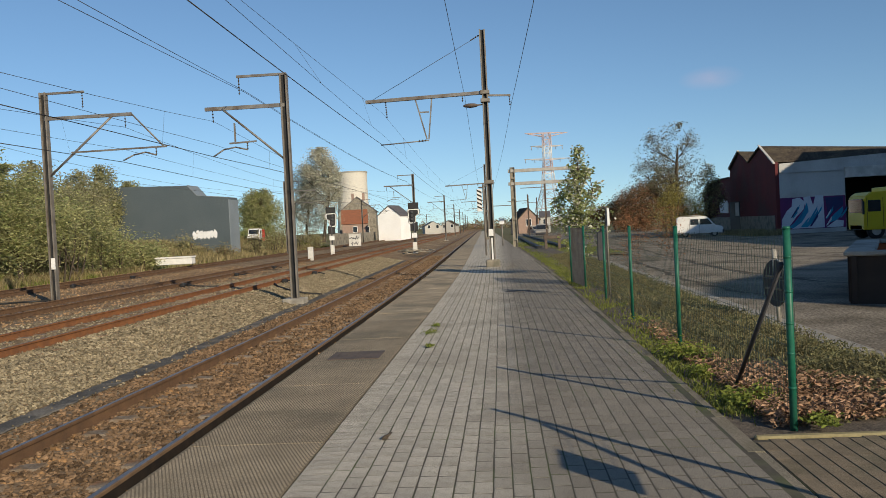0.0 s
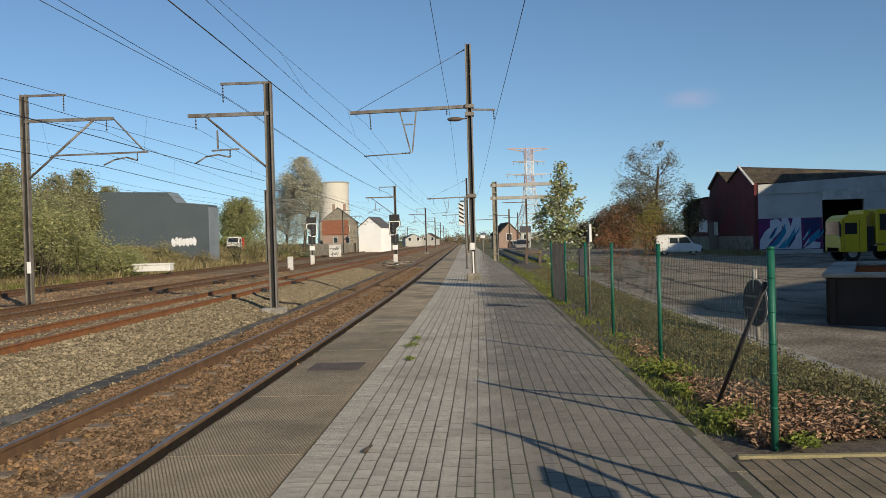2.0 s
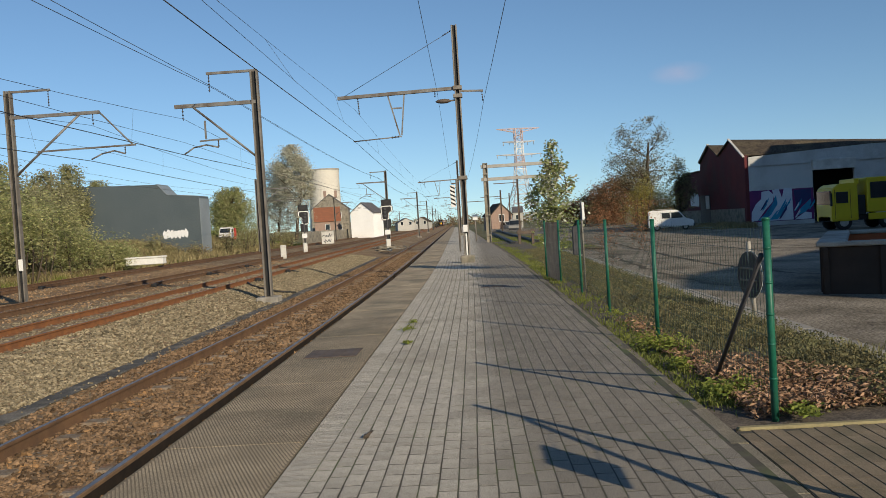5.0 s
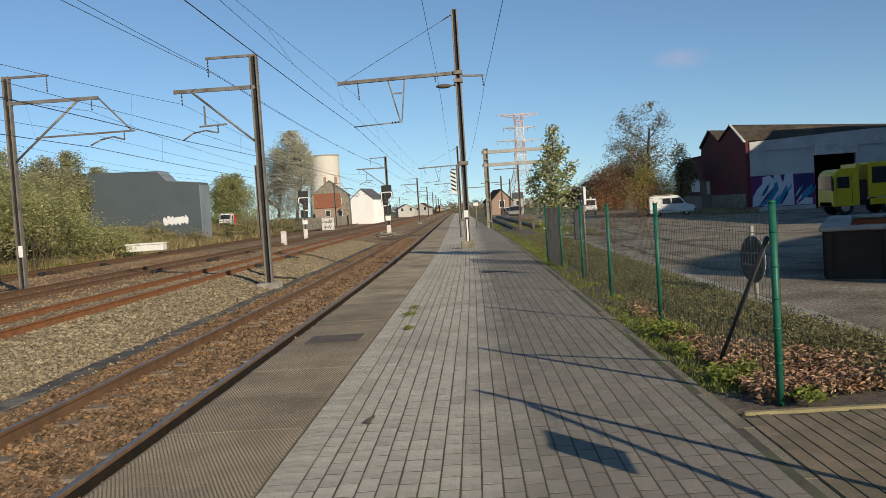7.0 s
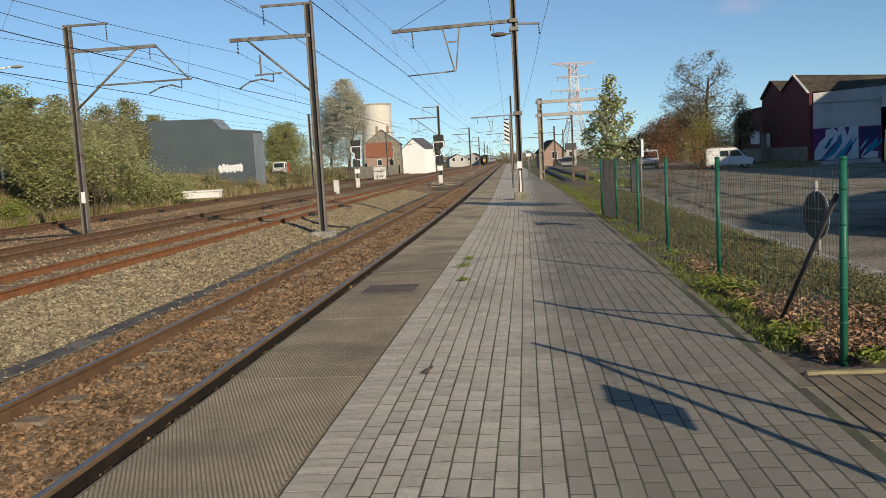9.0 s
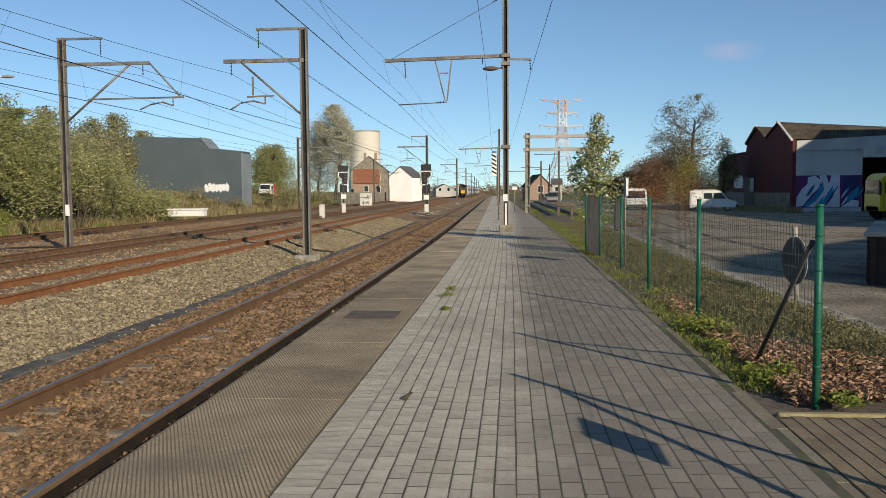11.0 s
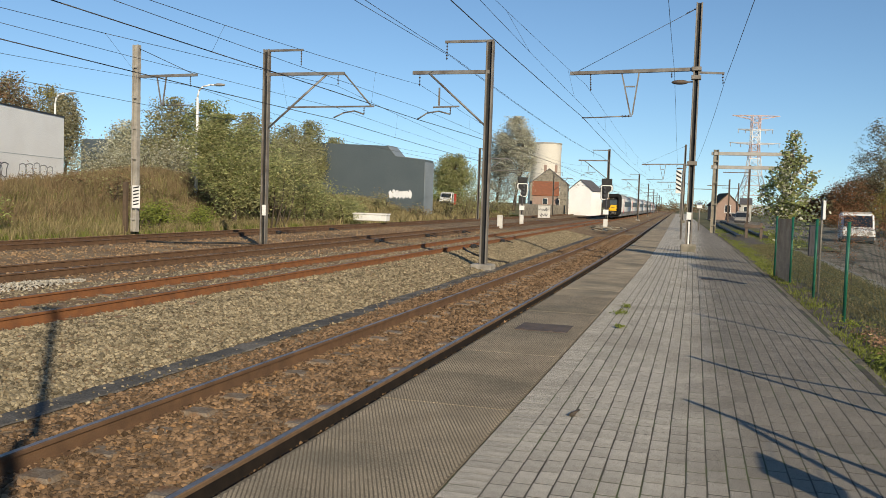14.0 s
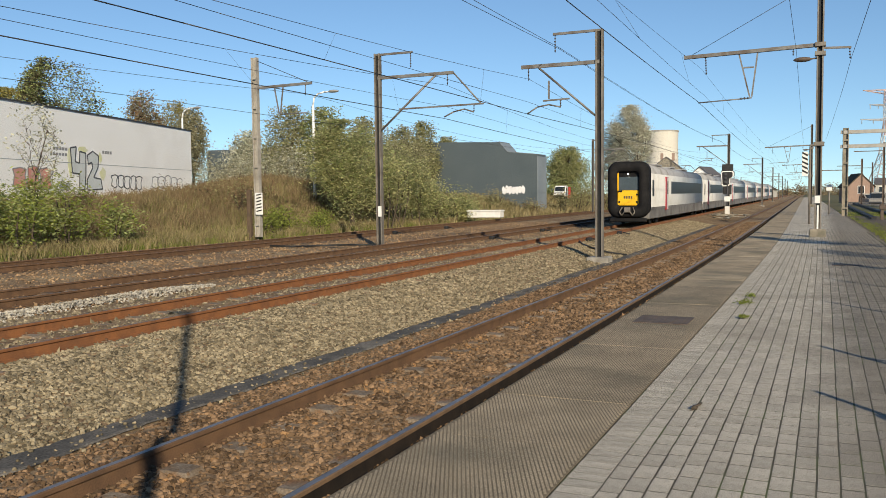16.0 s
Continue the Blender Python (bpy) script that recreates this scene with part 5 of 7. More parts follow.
def gantry():
    t = thing("portal_gantry", "weathered steel portal gantry over the sidings", "gantry", (0.98, 58.4, -0.1))
    for cx, h in ((0, 5.55), (4.3, 5.55)):
        bm = bmesh.new()
        lattice_pole(bm, cx, 0, 0, h, 0.34, 0.3)
        part("column", bm, M["old_concrete"], t)
    for z in (5.3, 4.42):
        bm = bmesh.new()
        box(bm, -0.3, 4.6, -0.1, 0.1, z - 0.11, z + 0.11, 0.01)
        part("beam", bm, M["galv_light"], t)
    for px, py, h in ((4.9, 92, 6.4), (3.6, 110, 5.5), (1.6, 100, 4.8), (6.4, 150, 6.2)):
        m = thing("siding_mast", "thin dark steel mast among the sidings", "mast", (px, py, -0.2), group="siding masts")
        bm = bmesh.new()
        lattice_pole(bm, 0, 0, 0, h, 0.2, 0.18)
        part("pole", bm, M["rust_steel"], m)
        bm = bmesh.new()
        beam(bm, (0, 0, h - 0.8), (-2.6, 0, h - 0.8), 0.08, 0.08)
        part("arm", bm, M["rust_steel"], m)
    t = thing("track_sign", "small white square sign on a grey post", "sign", (0.1, 63.3, 0))
    bm = bmesh.new()
    tube(bm, (0, 0, 0), (0, 0, 1.7), 0.05, 0.05, 8)
    part("post", bm, M["galv"], t)
    small_plate(t, "plate", 0, -0.06, 1.8, 0.36, 0.4, M["white"])
    t = thing("striped_board", "black and white slanted striped board on a mast", "sign", (-1.0, 44.0, 0))
    bm = bmesh.new()
    box(bm, -0.13, 0.13, 0, 0.03, 2.3, 3.45, 0.005)
    part("board", bm, M["white"], t)
    for i in range(5):
        bm = bmesh.new()
        z = 2.38 + 0.21 * i
        prism(bm, [(-0.125, z + 0.14), (0.125, z), (0.125, z + 0.09), (-0.125, z + 0.23)], (-0.006, 0.0))
        part("stripe", bm, M["black"], t)
    bm = bmesh.new()
    tube(bm, (0.22, 0.05, 0), (0.22, 0.05, 3.7), 0.045, 0.045, 8)
    beam(bm, (0.22, 0.05, 3.3), (0.1, 0.03, 3.3), 0.04, 0.04)
    beam(bm, (0.22, 0.05, 2.5), (0.1, 0.03, 2.5), 0.04, 0.04)
    part("post", bm, M["galv"], t)
    # two old siding rails ending in a buffer stop
    t = thing("siding", "dark disused siding rails in the grass", "siding", (0, 0, 0))
    for off in (0, 1.5):
        bm = bmesh.new()
        beam(bm, (2.4 + off, 53.5, -0.02), (1.75 + off * 0.9, 120, -0.02), 0.28, 0.2)
        part("rail", bm, M["black"], t)
    t = thing("buffer_stop", "low dark buffer stop at the siding end", "buffer stop", (3.1, 51.5, -0.1))
    for s in (-0.4, 0.4):
        bm = bmesh.new()
        box(bm, s - 0.08, s + 0.08, -0.1, 0.1, 0, 0.95, 0.01)
        part("post", bm, M["rust_steel"], t)
    bm = bmesh.new()
    box(bm, -0.55, 0.55, -0.16, -0.1, 0.66, 0.86, 0.02)
    part("beam", bm, M["rust_steel"], t)


gantry()


# ---- the yard: sheds, lorry, van, skip ----
YZ = -0.43


def shed():
    t = thing("old_shed", "old brick shed with white wall, mural and red gable end", "building", (23.3, 73.4, YZ))
    h = lambda z: z - YZ
    # gable end with two ridges and a lean-to, drawn along y
    bm = bmesh.new()
    prism(bm, [(0.0, -0.3), (25.5, -0.3), (25.5, h(3.6)), (21.1, h(5.06)), (14.3, h(5.08)), (14.0, h(5.85)), (10.5, h(7.34)), (7.5, h(6.12)), (3.85, h(7.24)), (0.0, h(5.55))], (0.0, 0.3), "x")
    part("gable_wall", bm, M["red_brick"], t, "dark red painted gable wall")
    bm = bmesh.new()
    box(bm, 0.3, 5.67, 0.0, 0.3, -0.3, h(4.7))
    box(bm, 9.15, 42, 0.0, 0.3, -0.3, h(4.7))
    prism(bm, [(0.3, h(4.7)), (42, h(4.7)), (42, h(6.05)), (10.5, h(6.0)), (5.8, h(5.78)), (0.3, h(5.5))], (-0.1, 0.3))
    part("front_wall", bm, M["grey_plaster"], t, "whitewashed block wall")
    bm = bmesh.new()
    box(bm, 5.6, 9.2, -0.34, 0.05, h(4.05), h(4.95), 0.02)
    part("door_header", bm, M["white_dirty"], t, "white rolled shutter box")
    bm = bmesh.new()
    box(bm, 0.4, 41.5, 25.1, 25.4, -0.3, h(4.0))
    part("back_wall", bm, M["grey_plaster"], t)
    bm = bmesh.new()
    prism(bm, [(0.2, -0.3), (25.4, -0.3), (25.4, h(3.6)), (21.1, h(5.0)), (14.3, h(5.0)), (10.5, h(6.2)), (7.5, h(5.7)), (3.85, h(6.15)), (0.2, h(5.45))], (41.6, 41.9), "x")
    part("far_gable", bm, M["red_brick"], t)
    # black panel behind the opening: the inside's darkness is put into its colour
    bm = bmesh.new()
    box(bm, 5.0, 12.0, 7.0, 7.2, -0.3, h(5.2))
    part("inner_wall", bm, M["black"], t, "black panel standing for the unlit interior")
    def sunk(z):
        return 5.5 + (z - 5.5) * 0.42 if z > 5.5 else z
    for a, b in (((0.32, 5.66), (3.85, 7.26)), ((3.85, 7.26), (7.5, 6.15)), ((7.5, 6.15), (10.5, 7.36)), ((10.5, 7.36), (14.05, 5.87)), ((14.3, 5.1), (21.1, 5.08)), ((21.1, 5.08), (25.8, 3.52))):
        bm = bmesh.new()
        rows = []
        for x, drop in ((-0.15, False), (17.0, True), (42.0, True)):
            za, zb = (sunk(a[1]), sunk(b[1])) if drop else (a[1], b[1])
            rows.append([bm.verts.new((x, q, h(z))) for q, z in ((a[0], za), (b[0], zb), (b[0], zb + 0.13), (a[0], za + 0.13))])
        for r0, r1 in zip(rows, rows[1:]):
            for i in range(4):
                bm.faces.new((r0[i], r0[(i + 1) % 4], r1[(i + 1) % 4], r1[i]))
        bm.faces.new(rows[0])
        bm.faces.new(rows[-1])
        bmesh.ops.recalc_face_normals(bm, faces=bm.faces)
        part("roof", bm, M["roof_tile"], t, "weathered brown tiled roof")
    for a, b in (((-0.15, 5.52), (3.85, 7.38)), ((10.5, 7.48), (14.05, 5.99))):
        bm = bmesh.new()
        prism(bm, [(a[0], h(a[1])), (b[0], h(b[1])), (b[0], h(b[1]) + 0.1), (a[0], h(a[1]) + 0.1)], (-0.22, -0.02), "x")
        part("verge", bm, M["white_dirty"], t, "pale verge board")
    # mural: dark field with pale and blue sweeps
    bm = bmesh.new()
    box(bm, 0.3, 5.65, -0.012, 0, 0.35, h(2.60))
    part("mural_field", bm, M["mural_purple"], t)
    pale = [[(0.35, 0.4), (0.9, 0.5), (1.6, 1.4), (2.2, 2.0), (2.35, 2.6), (1.9, 3.0), (1.3, 2.9), (1.25, 2.3), (0.8, 1.9), (0.4, 1.2)], [(1.2, 0.4), (3.9, 0.4), (3.85, 3.1), (3.2, 3.12), (3.0, 2.3), (2.75, 3.1), (2.2, 3.0), (2.4, 2.2), (1.9, 1.2)], [(4.0, 0.4), (5.4, 0.4), (5.45, 0.9), (4.9, 1.0)]]
    for i, p in enumerate(pale):
        bm = bmesh.new()
        prism(bm, p, (-0.02 - 0.002 * i, -0.012))
        part("mural_shape", bm, M["mural_pale"], t)
    for i, p in enumerate([[(0.9, 0.5), (1.4, 0.9), (2.2, 1.9), (2.5, 2.6), (2.6, 1.8), (2.0, 0.9), (1.3, 0.45)], [(1.9, 0.5), (2.5, 1.2), (3.2, 1.6), (3.1, 1.0), (2.5, 0.5)], [(4.1, 0.7), (4.6, 1.4), (5.4, 2.1), (5.45, 1.5), (4.9, 1.0)]]):
        bm = bmesh.new()
        prism(bm, p, (-0.03 - 0.002 * i, -0.016))
        part("mural_shape", bm, M["mural_blue"], t)
    bm = bmesh.new()
    prism(bm, [(4.2, 1.2), (4.0, 2.9), (5.45, 2.95), (5.45, 2.2), (4.7, 1.7)], (-0.02, -0.012))
    part("mural_shape", bm, M["mural_navy"], t)
    streak = random.Random(12)
    for i in range(16):
        x0 = 1.0 + 4.3 * streak.random()
        z0, run, wd = 0.5 + 1.0 * streak.random(), streak.uniform(0.5, 1.1), streak.uniform(0.06, 0.16)
        bm = bmesh.new()
        prism(bm, [(x0, z0), (x0 + wd, z0 + 0.02), (x0 + run * 0.62 + wd * 0.7, z0 + run * 0.8), (x0 + run * 0.8, z0 + run * 1.25), (x0 + run * 0.5, z0 + run * 0.8)], (-0.042 - 0.001 * i, -0.03))
        part("mural_shape", bm, M[("mural_blue", "mural_pale", "mural_blue", "mural_navy")[i % 4]], t)
    # base plinth, sprayed patch and doors on the gable side
    bm = bmesh.new()
    box(bm, -0.03, 0.0, 0.5, 25, -0.3, 1.6)
    part("plinth", bm, M["old_concrete"], t, "grimy bare concrete plinth")
    bm = bmesh.new()
    prism(bm, [(15.2, 2.0), (18.3, 2.1), (18.6, 3.0), (18.0, 3.3), (17.4, 3.1), (16.8, 3.5), (16.2, 3.1), (15.6, 3.4), (15.0, 2.9)], (-0.05, 0.0), "x")
    part("sprayed_patch", bm, M["spray_white"], t)
    bm = bmesh.new()
    box(bm, -0.05, 0.0, 11.0, 14.5, 0, 3.1)
    part("door", bm, M["black"], t, "dark doorway")
    bm = bmesh.new()
    box(bm, -0.09, -0.05, 11.2, 12.4, 1.7, 3.0)
    part("notice", bm, M["white_dirty"], t)
    return t


shed()


def wheel(parent, x, y, z, r, w, side):
    bm = bmesh.new()
    tube(bm, (x, y - w / 2, z), (x, y + w / 2, z), r, r, 20)
    ty = part("wheel", bm, M["tyre"], parent)
    bm = bmesh.new()
    tube(bm, (x, y + side * (w / 2 + 0.005), z), (x, y + side * (w / 2 - 0.06), z), r * 0.58, r * 0.5, 16)
    part("rim", bm, M["galv_light"], ty)


def lorry():
    """A yellow lorry with a box trailer, cab to -x."""
    t = thing("lorry", "yellow articulated lorry with dark side panel parked by the shed", "lorry", (22.0, 53.0, YZ))
    bm = bmesh.new()
    prism(bm, [(0.0, 0.55), (1.6, 0.55), (1.6, 2.85), (0.45, 2.85), (0.1, 2.6), (0.0, 1.5)], (0, 2.4))
    bmesh.ops.bevel(bm, geom=list(bm.edges), offset=0.05, segments=2, affect="EDGES")
    cab = part("cab", bm, M["yellow"], t)
    bm = bmesh.new()
    box(bm, 0.25, 1.0, -0.02, 0.02, 1.65, 2.35, 0.02)
    part("side_window", bm, M["glass"], cab)
    for x in (1.12, 0.18):
        bm = bmesh.new()
        box(bm, x, x + 0.025, -0.012, 0.01, 0.7, 2.5)
        part("door_seam", bm, M["black"], cab)
    bm = bmesh.new()
    box(bm, -0.03, 0.05, 0.2, 2.2, 1.6, 2.45, 0.02)
    part("windscreen", bm, M["glass"], cab)
    bm = bmesh.new()
    box(bm, -0.12, -0.02, -0.18, 0.02, 1.5, 2.3, 0.03)
    part("mirror", bm, M["black"], cab)
    bm = bmesh.new()
    box(bm, 0.0, 12.0, 0.3, 2.1, 0.55, 0.85, 0.02)
    part("chassis", bm, M["black"], t)
    bm = bmesh.new()
    box(bm, 1.62, 2.1, 0.1, 2.3, 0.85, 2.1, 0.05)
    part("air_tank", bm, M["black"], t, "dark gap equipment behind the cab")
    bm = bmesh.new()
    box(bm, 2.15, 13.0, 0.0, 2.45, 1.0, 3.15, 0.05)
    tr = part("trailer_box", bm, M["yellow"], t)
    bm = bmesh.new()
    box(bm, 2.35, 10.5, -0.02, 0.0, 1.85, 2.85, 0.0)
    part("side_panel", bm, M["glass"], tr, "dark tinted side panel")
    bm = bmesh.new()
    box(bm, 2.2, 12.8, 0.02, 0.08, 0.55, 0.95, 0.01)
    part("side_guard", bm, M["yellow"], tr)
    bm = bmesh.new()
    box(bm, 1.45, 1.75, 0.1, 2.3, 2.75, 3.12, 0.04)
    part("air_deflector", bm, M["yellow"], t)
    for x in (0.75, 3.4, 9.5, 10.7):
        wheel(t, x, 0.25, 0.48, 0.48, 0.3, -1)
        wheel(t, x, 2.15, 0.48, 0.48, 0.3, 1)


lorry()


def van(x, y, rz, L, H, label, body="white", stripe=None):
    t = thing("van", label, "van", (x, y, YZ), rz, group="parked vans")
    k, hh = L / 4.8, H / 2.0
    W = 1.85 * hh
    bm = bmesh.new()
    prism(bm, [(-2.4 * k, 0.35 * hh), (2.4 * k, 0.35 * hh), (2.4 * k, 0.95 * hh), (1.55 * k, 1.15 * hh), (0.85 * k, 1.9 * hh), (0.6 * k, 2.0 * hh), (-2.25 * k, 2.0 * hh), (-2.4 * k, 1.85 * hh)], (-W / 2, W / 2))
    bmesh.ops.bevel(bm, geom=list(bm.edges), offset=0.07, segments=2, affect="EDGES")
    b = part("body", bm, M[body], t)
    for s in (-1, 1):
        for a, c in ((0.05, 0.85), (-0.95, -0.1)):
            bm = bmesh.new()
            prism(bm, [(a * k, 1.2 * hh), (c * k + (0.45 * k if c > 0.5 else 0), 1.2 * hh), (c * k, 1.75 * hh), (a * k, 1.75 * hh)], (s * (W / 2 - 0.01), s * (W / 2 + 0.012)))
            part("side_window", bm, M["glass"], b)
        for a in (-0.02, -1.05):
            bm = bmesh.new()
            box(bm, a * k, a * k + 0.02, s * W / 2 - 0.008, s * W / 2 + 0.008, 0.45 * hh, 1.85 * hh)
            part("door_seam", bm, M["dark_coping"], b)
    bm = bmesh.new()
    prism(bm, [(1.58 * k, 1.2 * hh), (0.92 * k, 1.86 * hh), (0.96 * k, 1.88 * hh), (1.64 * k, 1.2 * hh)], (-W / 2 + 0.12, W / 2 - 0.12))
    part("windscreen", bm, M["glass"], b)
    bm = bmesh.new()
    box(bm, -2.44 * k, -2.38 * k, -W / 2 + 0.2, W / 2 - 0.2, 1.25 * hh, 1.75 * hh, 0.01)
    part("rear_window", bm, M["glass"], b)
    bm = bmesh.new()
    box(bm, 2.3 * k, 2.5 * k, -W / 2 + 0.05, W / 2 - 0.05, 0.35 * hh, 0.65 * hh, 0.04)
    part("bumper", bm, M["dark_coping"], b)
    for s in (-1, 1):
        bm = bmesh.new()
        box(bm, 2.32 * k, 2.42 * k, s * W / 2 * 0.65 - 0.15, s * W / 2 * 0.65 + 0.15, 0.72 * hh, 0.9 * hh, 0.02)
        part("headlight", bm, M["galv_light"], b)
        for xx in (-1.5, 1.5):
            wheel(t, xx * k, s * (W / 2 - 0.12), 0.33 * hh, 0.33 * hh, 0.2, s)
    bm = bmesh.new()
    for xx in (-1.8, -0.9, 0.1):
        box(bm, xx * k, xx * k + 0.05, -W / 2 + 0.1, W / 2 - 0.1, 2.0 * hh, 2.1 * hh)
    for s in (-1, 1):
        box(bm, -1.9 * k, 0.2 * k, s * (W / 2 - 0.15) - 0.02, s * (W / 2 - 0.15) + 0.02, 2.06 * hh, 2.12 * hh)
    part("roof_rack", bm, M["galv_light"], t)
    if stripe:
        bm = bmesh.new()
        box(bm, -2.3 * k, -1.2 * k, -W / 2 - 0.012, -W / 2, 0.6 * hh, 1.9 * hh)
        part("stripe", bm, M[stripe], b)
    return t


van(*ray_xy(12.9, 80), -10, 4.0, 1.85, "white panel van with roof rack parked by the shed")
ROAD_VAN = van(*ray_xy(6.3, 160), -95, 4.6, 2.0, "white delivery van driving in along the yard road")
tv = van(*ray_xy(-16.45, 119), -82, 3.4, 1.7, "white delivery van seen end-on beside the grey hall", "white")
tv.location.z = 1.0
bm = bmesh.new()
box(bm, 0.85, 1.15, 0.1, 0.4, 0, 1.5, 0.03)
rp = tagged(part("totem_sign", bm, M["red_paint"]), "red upright sign box beside the delivery van", "sign")
rp.location = (*ray_xy(-16.4, 118), 1.05)
van(*ray_xy(2.75, 128), -100, 4.2, 1.75, "grey car parked beyond the sidings", "galv_light")
van(*ray_xy(2.1, 150), -60, 4.0, 1.5, "grey car parked beyond the sidings", "galv_light")


def skip():
    t = thing("skip", "rusty brown open container with pale rim and orange inside", "container", (6.12, 15.25, -0.36), -24)
    W, D, H = 5.6, 5.4, 1.05
    for name, x0, x1, y0, y1, mat in (("front_side", 0, W, 0, 0.08, "skip_brown"), ("back_side", 0, W, D - 0.08, D, "skip_orange"), ("end_side", 0, 0.08, 0.08, D - 0.08, "skip_brown"), ("end_side", W - 0.08, W, 0.08, D - 0.08, "skip_orange")):
        bm = bmesh.new()
        box(bm, x0, x1, y0, y1, 0.04, H, 0.01)
        part(name, bm, M[mat], t)
    bm = bmesh.new()
    box(bm, 0.08, W - 0.08, 0.08, D - 0.08, 0.02, 0.09)
    part("floor_plate", bm, M["skip_brown"], t)
    for x0, x1, y0, y1 in ((-0.08, W + 0.08, -0.08, 0.14), (-0.08, 0.42, 0.14, D + 0.08), (0.42, W + 0.08, D - 0.14, D + 0.08)):
        bm = bmesh.new()
        box(bm, x0, x1, y0, y1, H, H + 0.09, 0.02)
        part("rim", bm, M["concrete"], t, "pale worn rim")
    for i in range(7):
        bm = bmesh.new()
        box(bm, 0.03 + 0.9 * i, 0.13 + 0.9 * i, -0.06, 0.0, 0.05, H - 0.01, 0.01)
        part("rib", bm, M["skip_brown"], t)
    bm = bmesh.new()
    box(bm, -0.04, 0.0, 0.4, 0.5, 0.05, H - 0.01, 0.01)
    part("rib", bm, M["skip_brown"], t)


skip()


# An unseen block, added out of view to throw shade on the yard.
def shade_block(x0, x1, y0, y1, h, label):
    bm = bmesh.new()
    box(bm, x0, x1, y0, y1, -0.5, h, 0.05)
    return tagged(part("wall_east", bm, M["brick"]), label, "wall", kind="structure")


shade_block(37.5, 66, 16, 60, 13.9, "unseen plain brick block added to shade the yard")
# unseen block, added with corners set by the shadow it casts on the asphalt
bm = bmesh.new()
prism(bm, [(19.4, -3.3), (20.3, -0.1), (25.2, 6.7), (33, 17), (45, 8), (30, -14)], (-0.5, 9.9), "z")
tagged(part("wall_south", bm, M["brick"]), "unseen plain brick block added to shade the road", "wall", kind="structure")


# ---- fence, signs and posts by the platform ----
POSTS = [(2.12, 4.09), (2.13, 6.22), (2.12, 10.1), (2.10, 13.6), (2.08, 16.9), (2.02, 20.4), (1.84, 22.2)]


def fence():
    t = thing("mesh_fence", "green welded mesh fence with round green posts", "fence")
    for i, (x, y) in enumerate(POSTS):
        bm = bmesh.new()
        tube(bm, (x, y, -0.12), (x, y, 1.41), 0.027 if i < 2 else 0.025, None, 14)
        tube(bm, (x, y, 1.41), (x, y, 1.43), 0.030, 0.026, 14)
        p = part("post", bm, M["green_paint"], t)
        if i < 2:
            for z in (0.25, 0.5, 0.72, 0.95, 1.2):
                bm = bmesh.new()
                tube(bm, (x, y, z), (x, y, z + 0.018), 0.0295, 0.0295, 12)
                part("clip", bm, M["green_paint"], p)
    for (xa, ya), (xb, yb), y_gap in zip(POSTS[1:5], POSTS[2:6], (0, 0, 0, 0)):
        bm = bmesh.new()
        n = int((yb - ya) / 0.075)
        for k in range(n + 1):
            s = k / n
            x, y = xa + (xb - xa) * s + 0.035, ya + (yb - ya) * s
            tube(bm, (x, y, 0.05), (x, y, 1.36), 0.0017, None, 3, 0, False)
        for k in range(9):
            z = 0.06 + 0.16 * k
            tube(bm, (xa + 0.035, ya, z), (xb + 0.035, yb, z), 0.0022, None, 4, 0, False)
        part("mesh_panel", bm, M["mesh_wire"], t)
    bm = bmesh.new()
    tube(bm, (2.10, 7.70, -0.05), (2.10, 6.26, 1.16), 0.0185, None, 10)
    part("brace", bm, M["dark_coping"], t, "dark slanting brace tube")
    bm = bmesh.new()
    tube(bm, (2.10, 2.65, -0.02), (2.10, 4.05, 1.16), 0.024, None, 10)
    part("brace", bm, M["dark_coping"], t, "dark slanting brace tube")
    # dense end panel of the fence
    bm = bmesh.new()
    for k in range(70):
        q = k / 69
        x, y = 1.86 + 0.15 * q, 22.15 - 1.7 * q
        tube(bm, (x, y, -0.04), (x, y, 1.38), 0.0042, None, 3, 0, False)
    for k in range(12):
        tube(bm, (1.86, 22.15, 0.02 + 0.122 * k), (2.01, 20.45, 0.02 + 0.122 * k), 0.004, None, 4, 0, False)
    part("mesh_panel", bm, M["galv"], t, "dense dark grey mesh end panel")
    t = thing("round_sign", "round traffic sign seen from behind on a pale post", "traffic sign", (4.13, 12.82, -0.12))
    bm = bmesh.new()
    tube(bm, (0, 0, 0), (-0.04, 0, 1.10), 0.034, None, 10)
    part("post", bm, M["concrete"], t)
    bm = bmesh.new()
    tube(bm, (0, -0.035, 0.60), (0, -0.060, 0.60), 0.345, None, 32)
    s = part("disc", bm, M["dark_coping"], t, "dark back of the round plate")
    s.matrix_basis = pose(0, 0, 0, 0, 0, -80)
    bm = bmesh.new()
    tube(bm, (0, -0.030, 0.60), (0, -0.036, 0.60), 0.36, None, 32)
    r = part("rim", bm, M["white_dirty"], t)
    r.matrix_basis = pose(0, 0, 0, 0, 0, -80)
    bm = bmesh.new()
    box(bm, -0.25, 0.25, -0.075, -0.06, 0.50, 0.53, 0.004)
    box(bm, -0.25, 0.25, -0.075, -0.06, 0.68, 0.71, 0.004)
    r = part("bracket", bm, M["galv"], t)
    r.matrix_basis = pose(0, 0, 0, 0, 0, -80)
    t = thing("sign_post", "grey post with a dark box and narrow white plate", "sign", (2.22, 17.4, 0))
    bm = bmesh.new()
    tube(bm, (0, 0, 0), (0, 0, 1.8), 0.022, None, 10)
    part("post", bm, M["galv"], t)
    bm = bmesh.new()
    box(bm, -0.21, -0.03, -0.06, 0.06, 0.72, 1.30, 0.01)
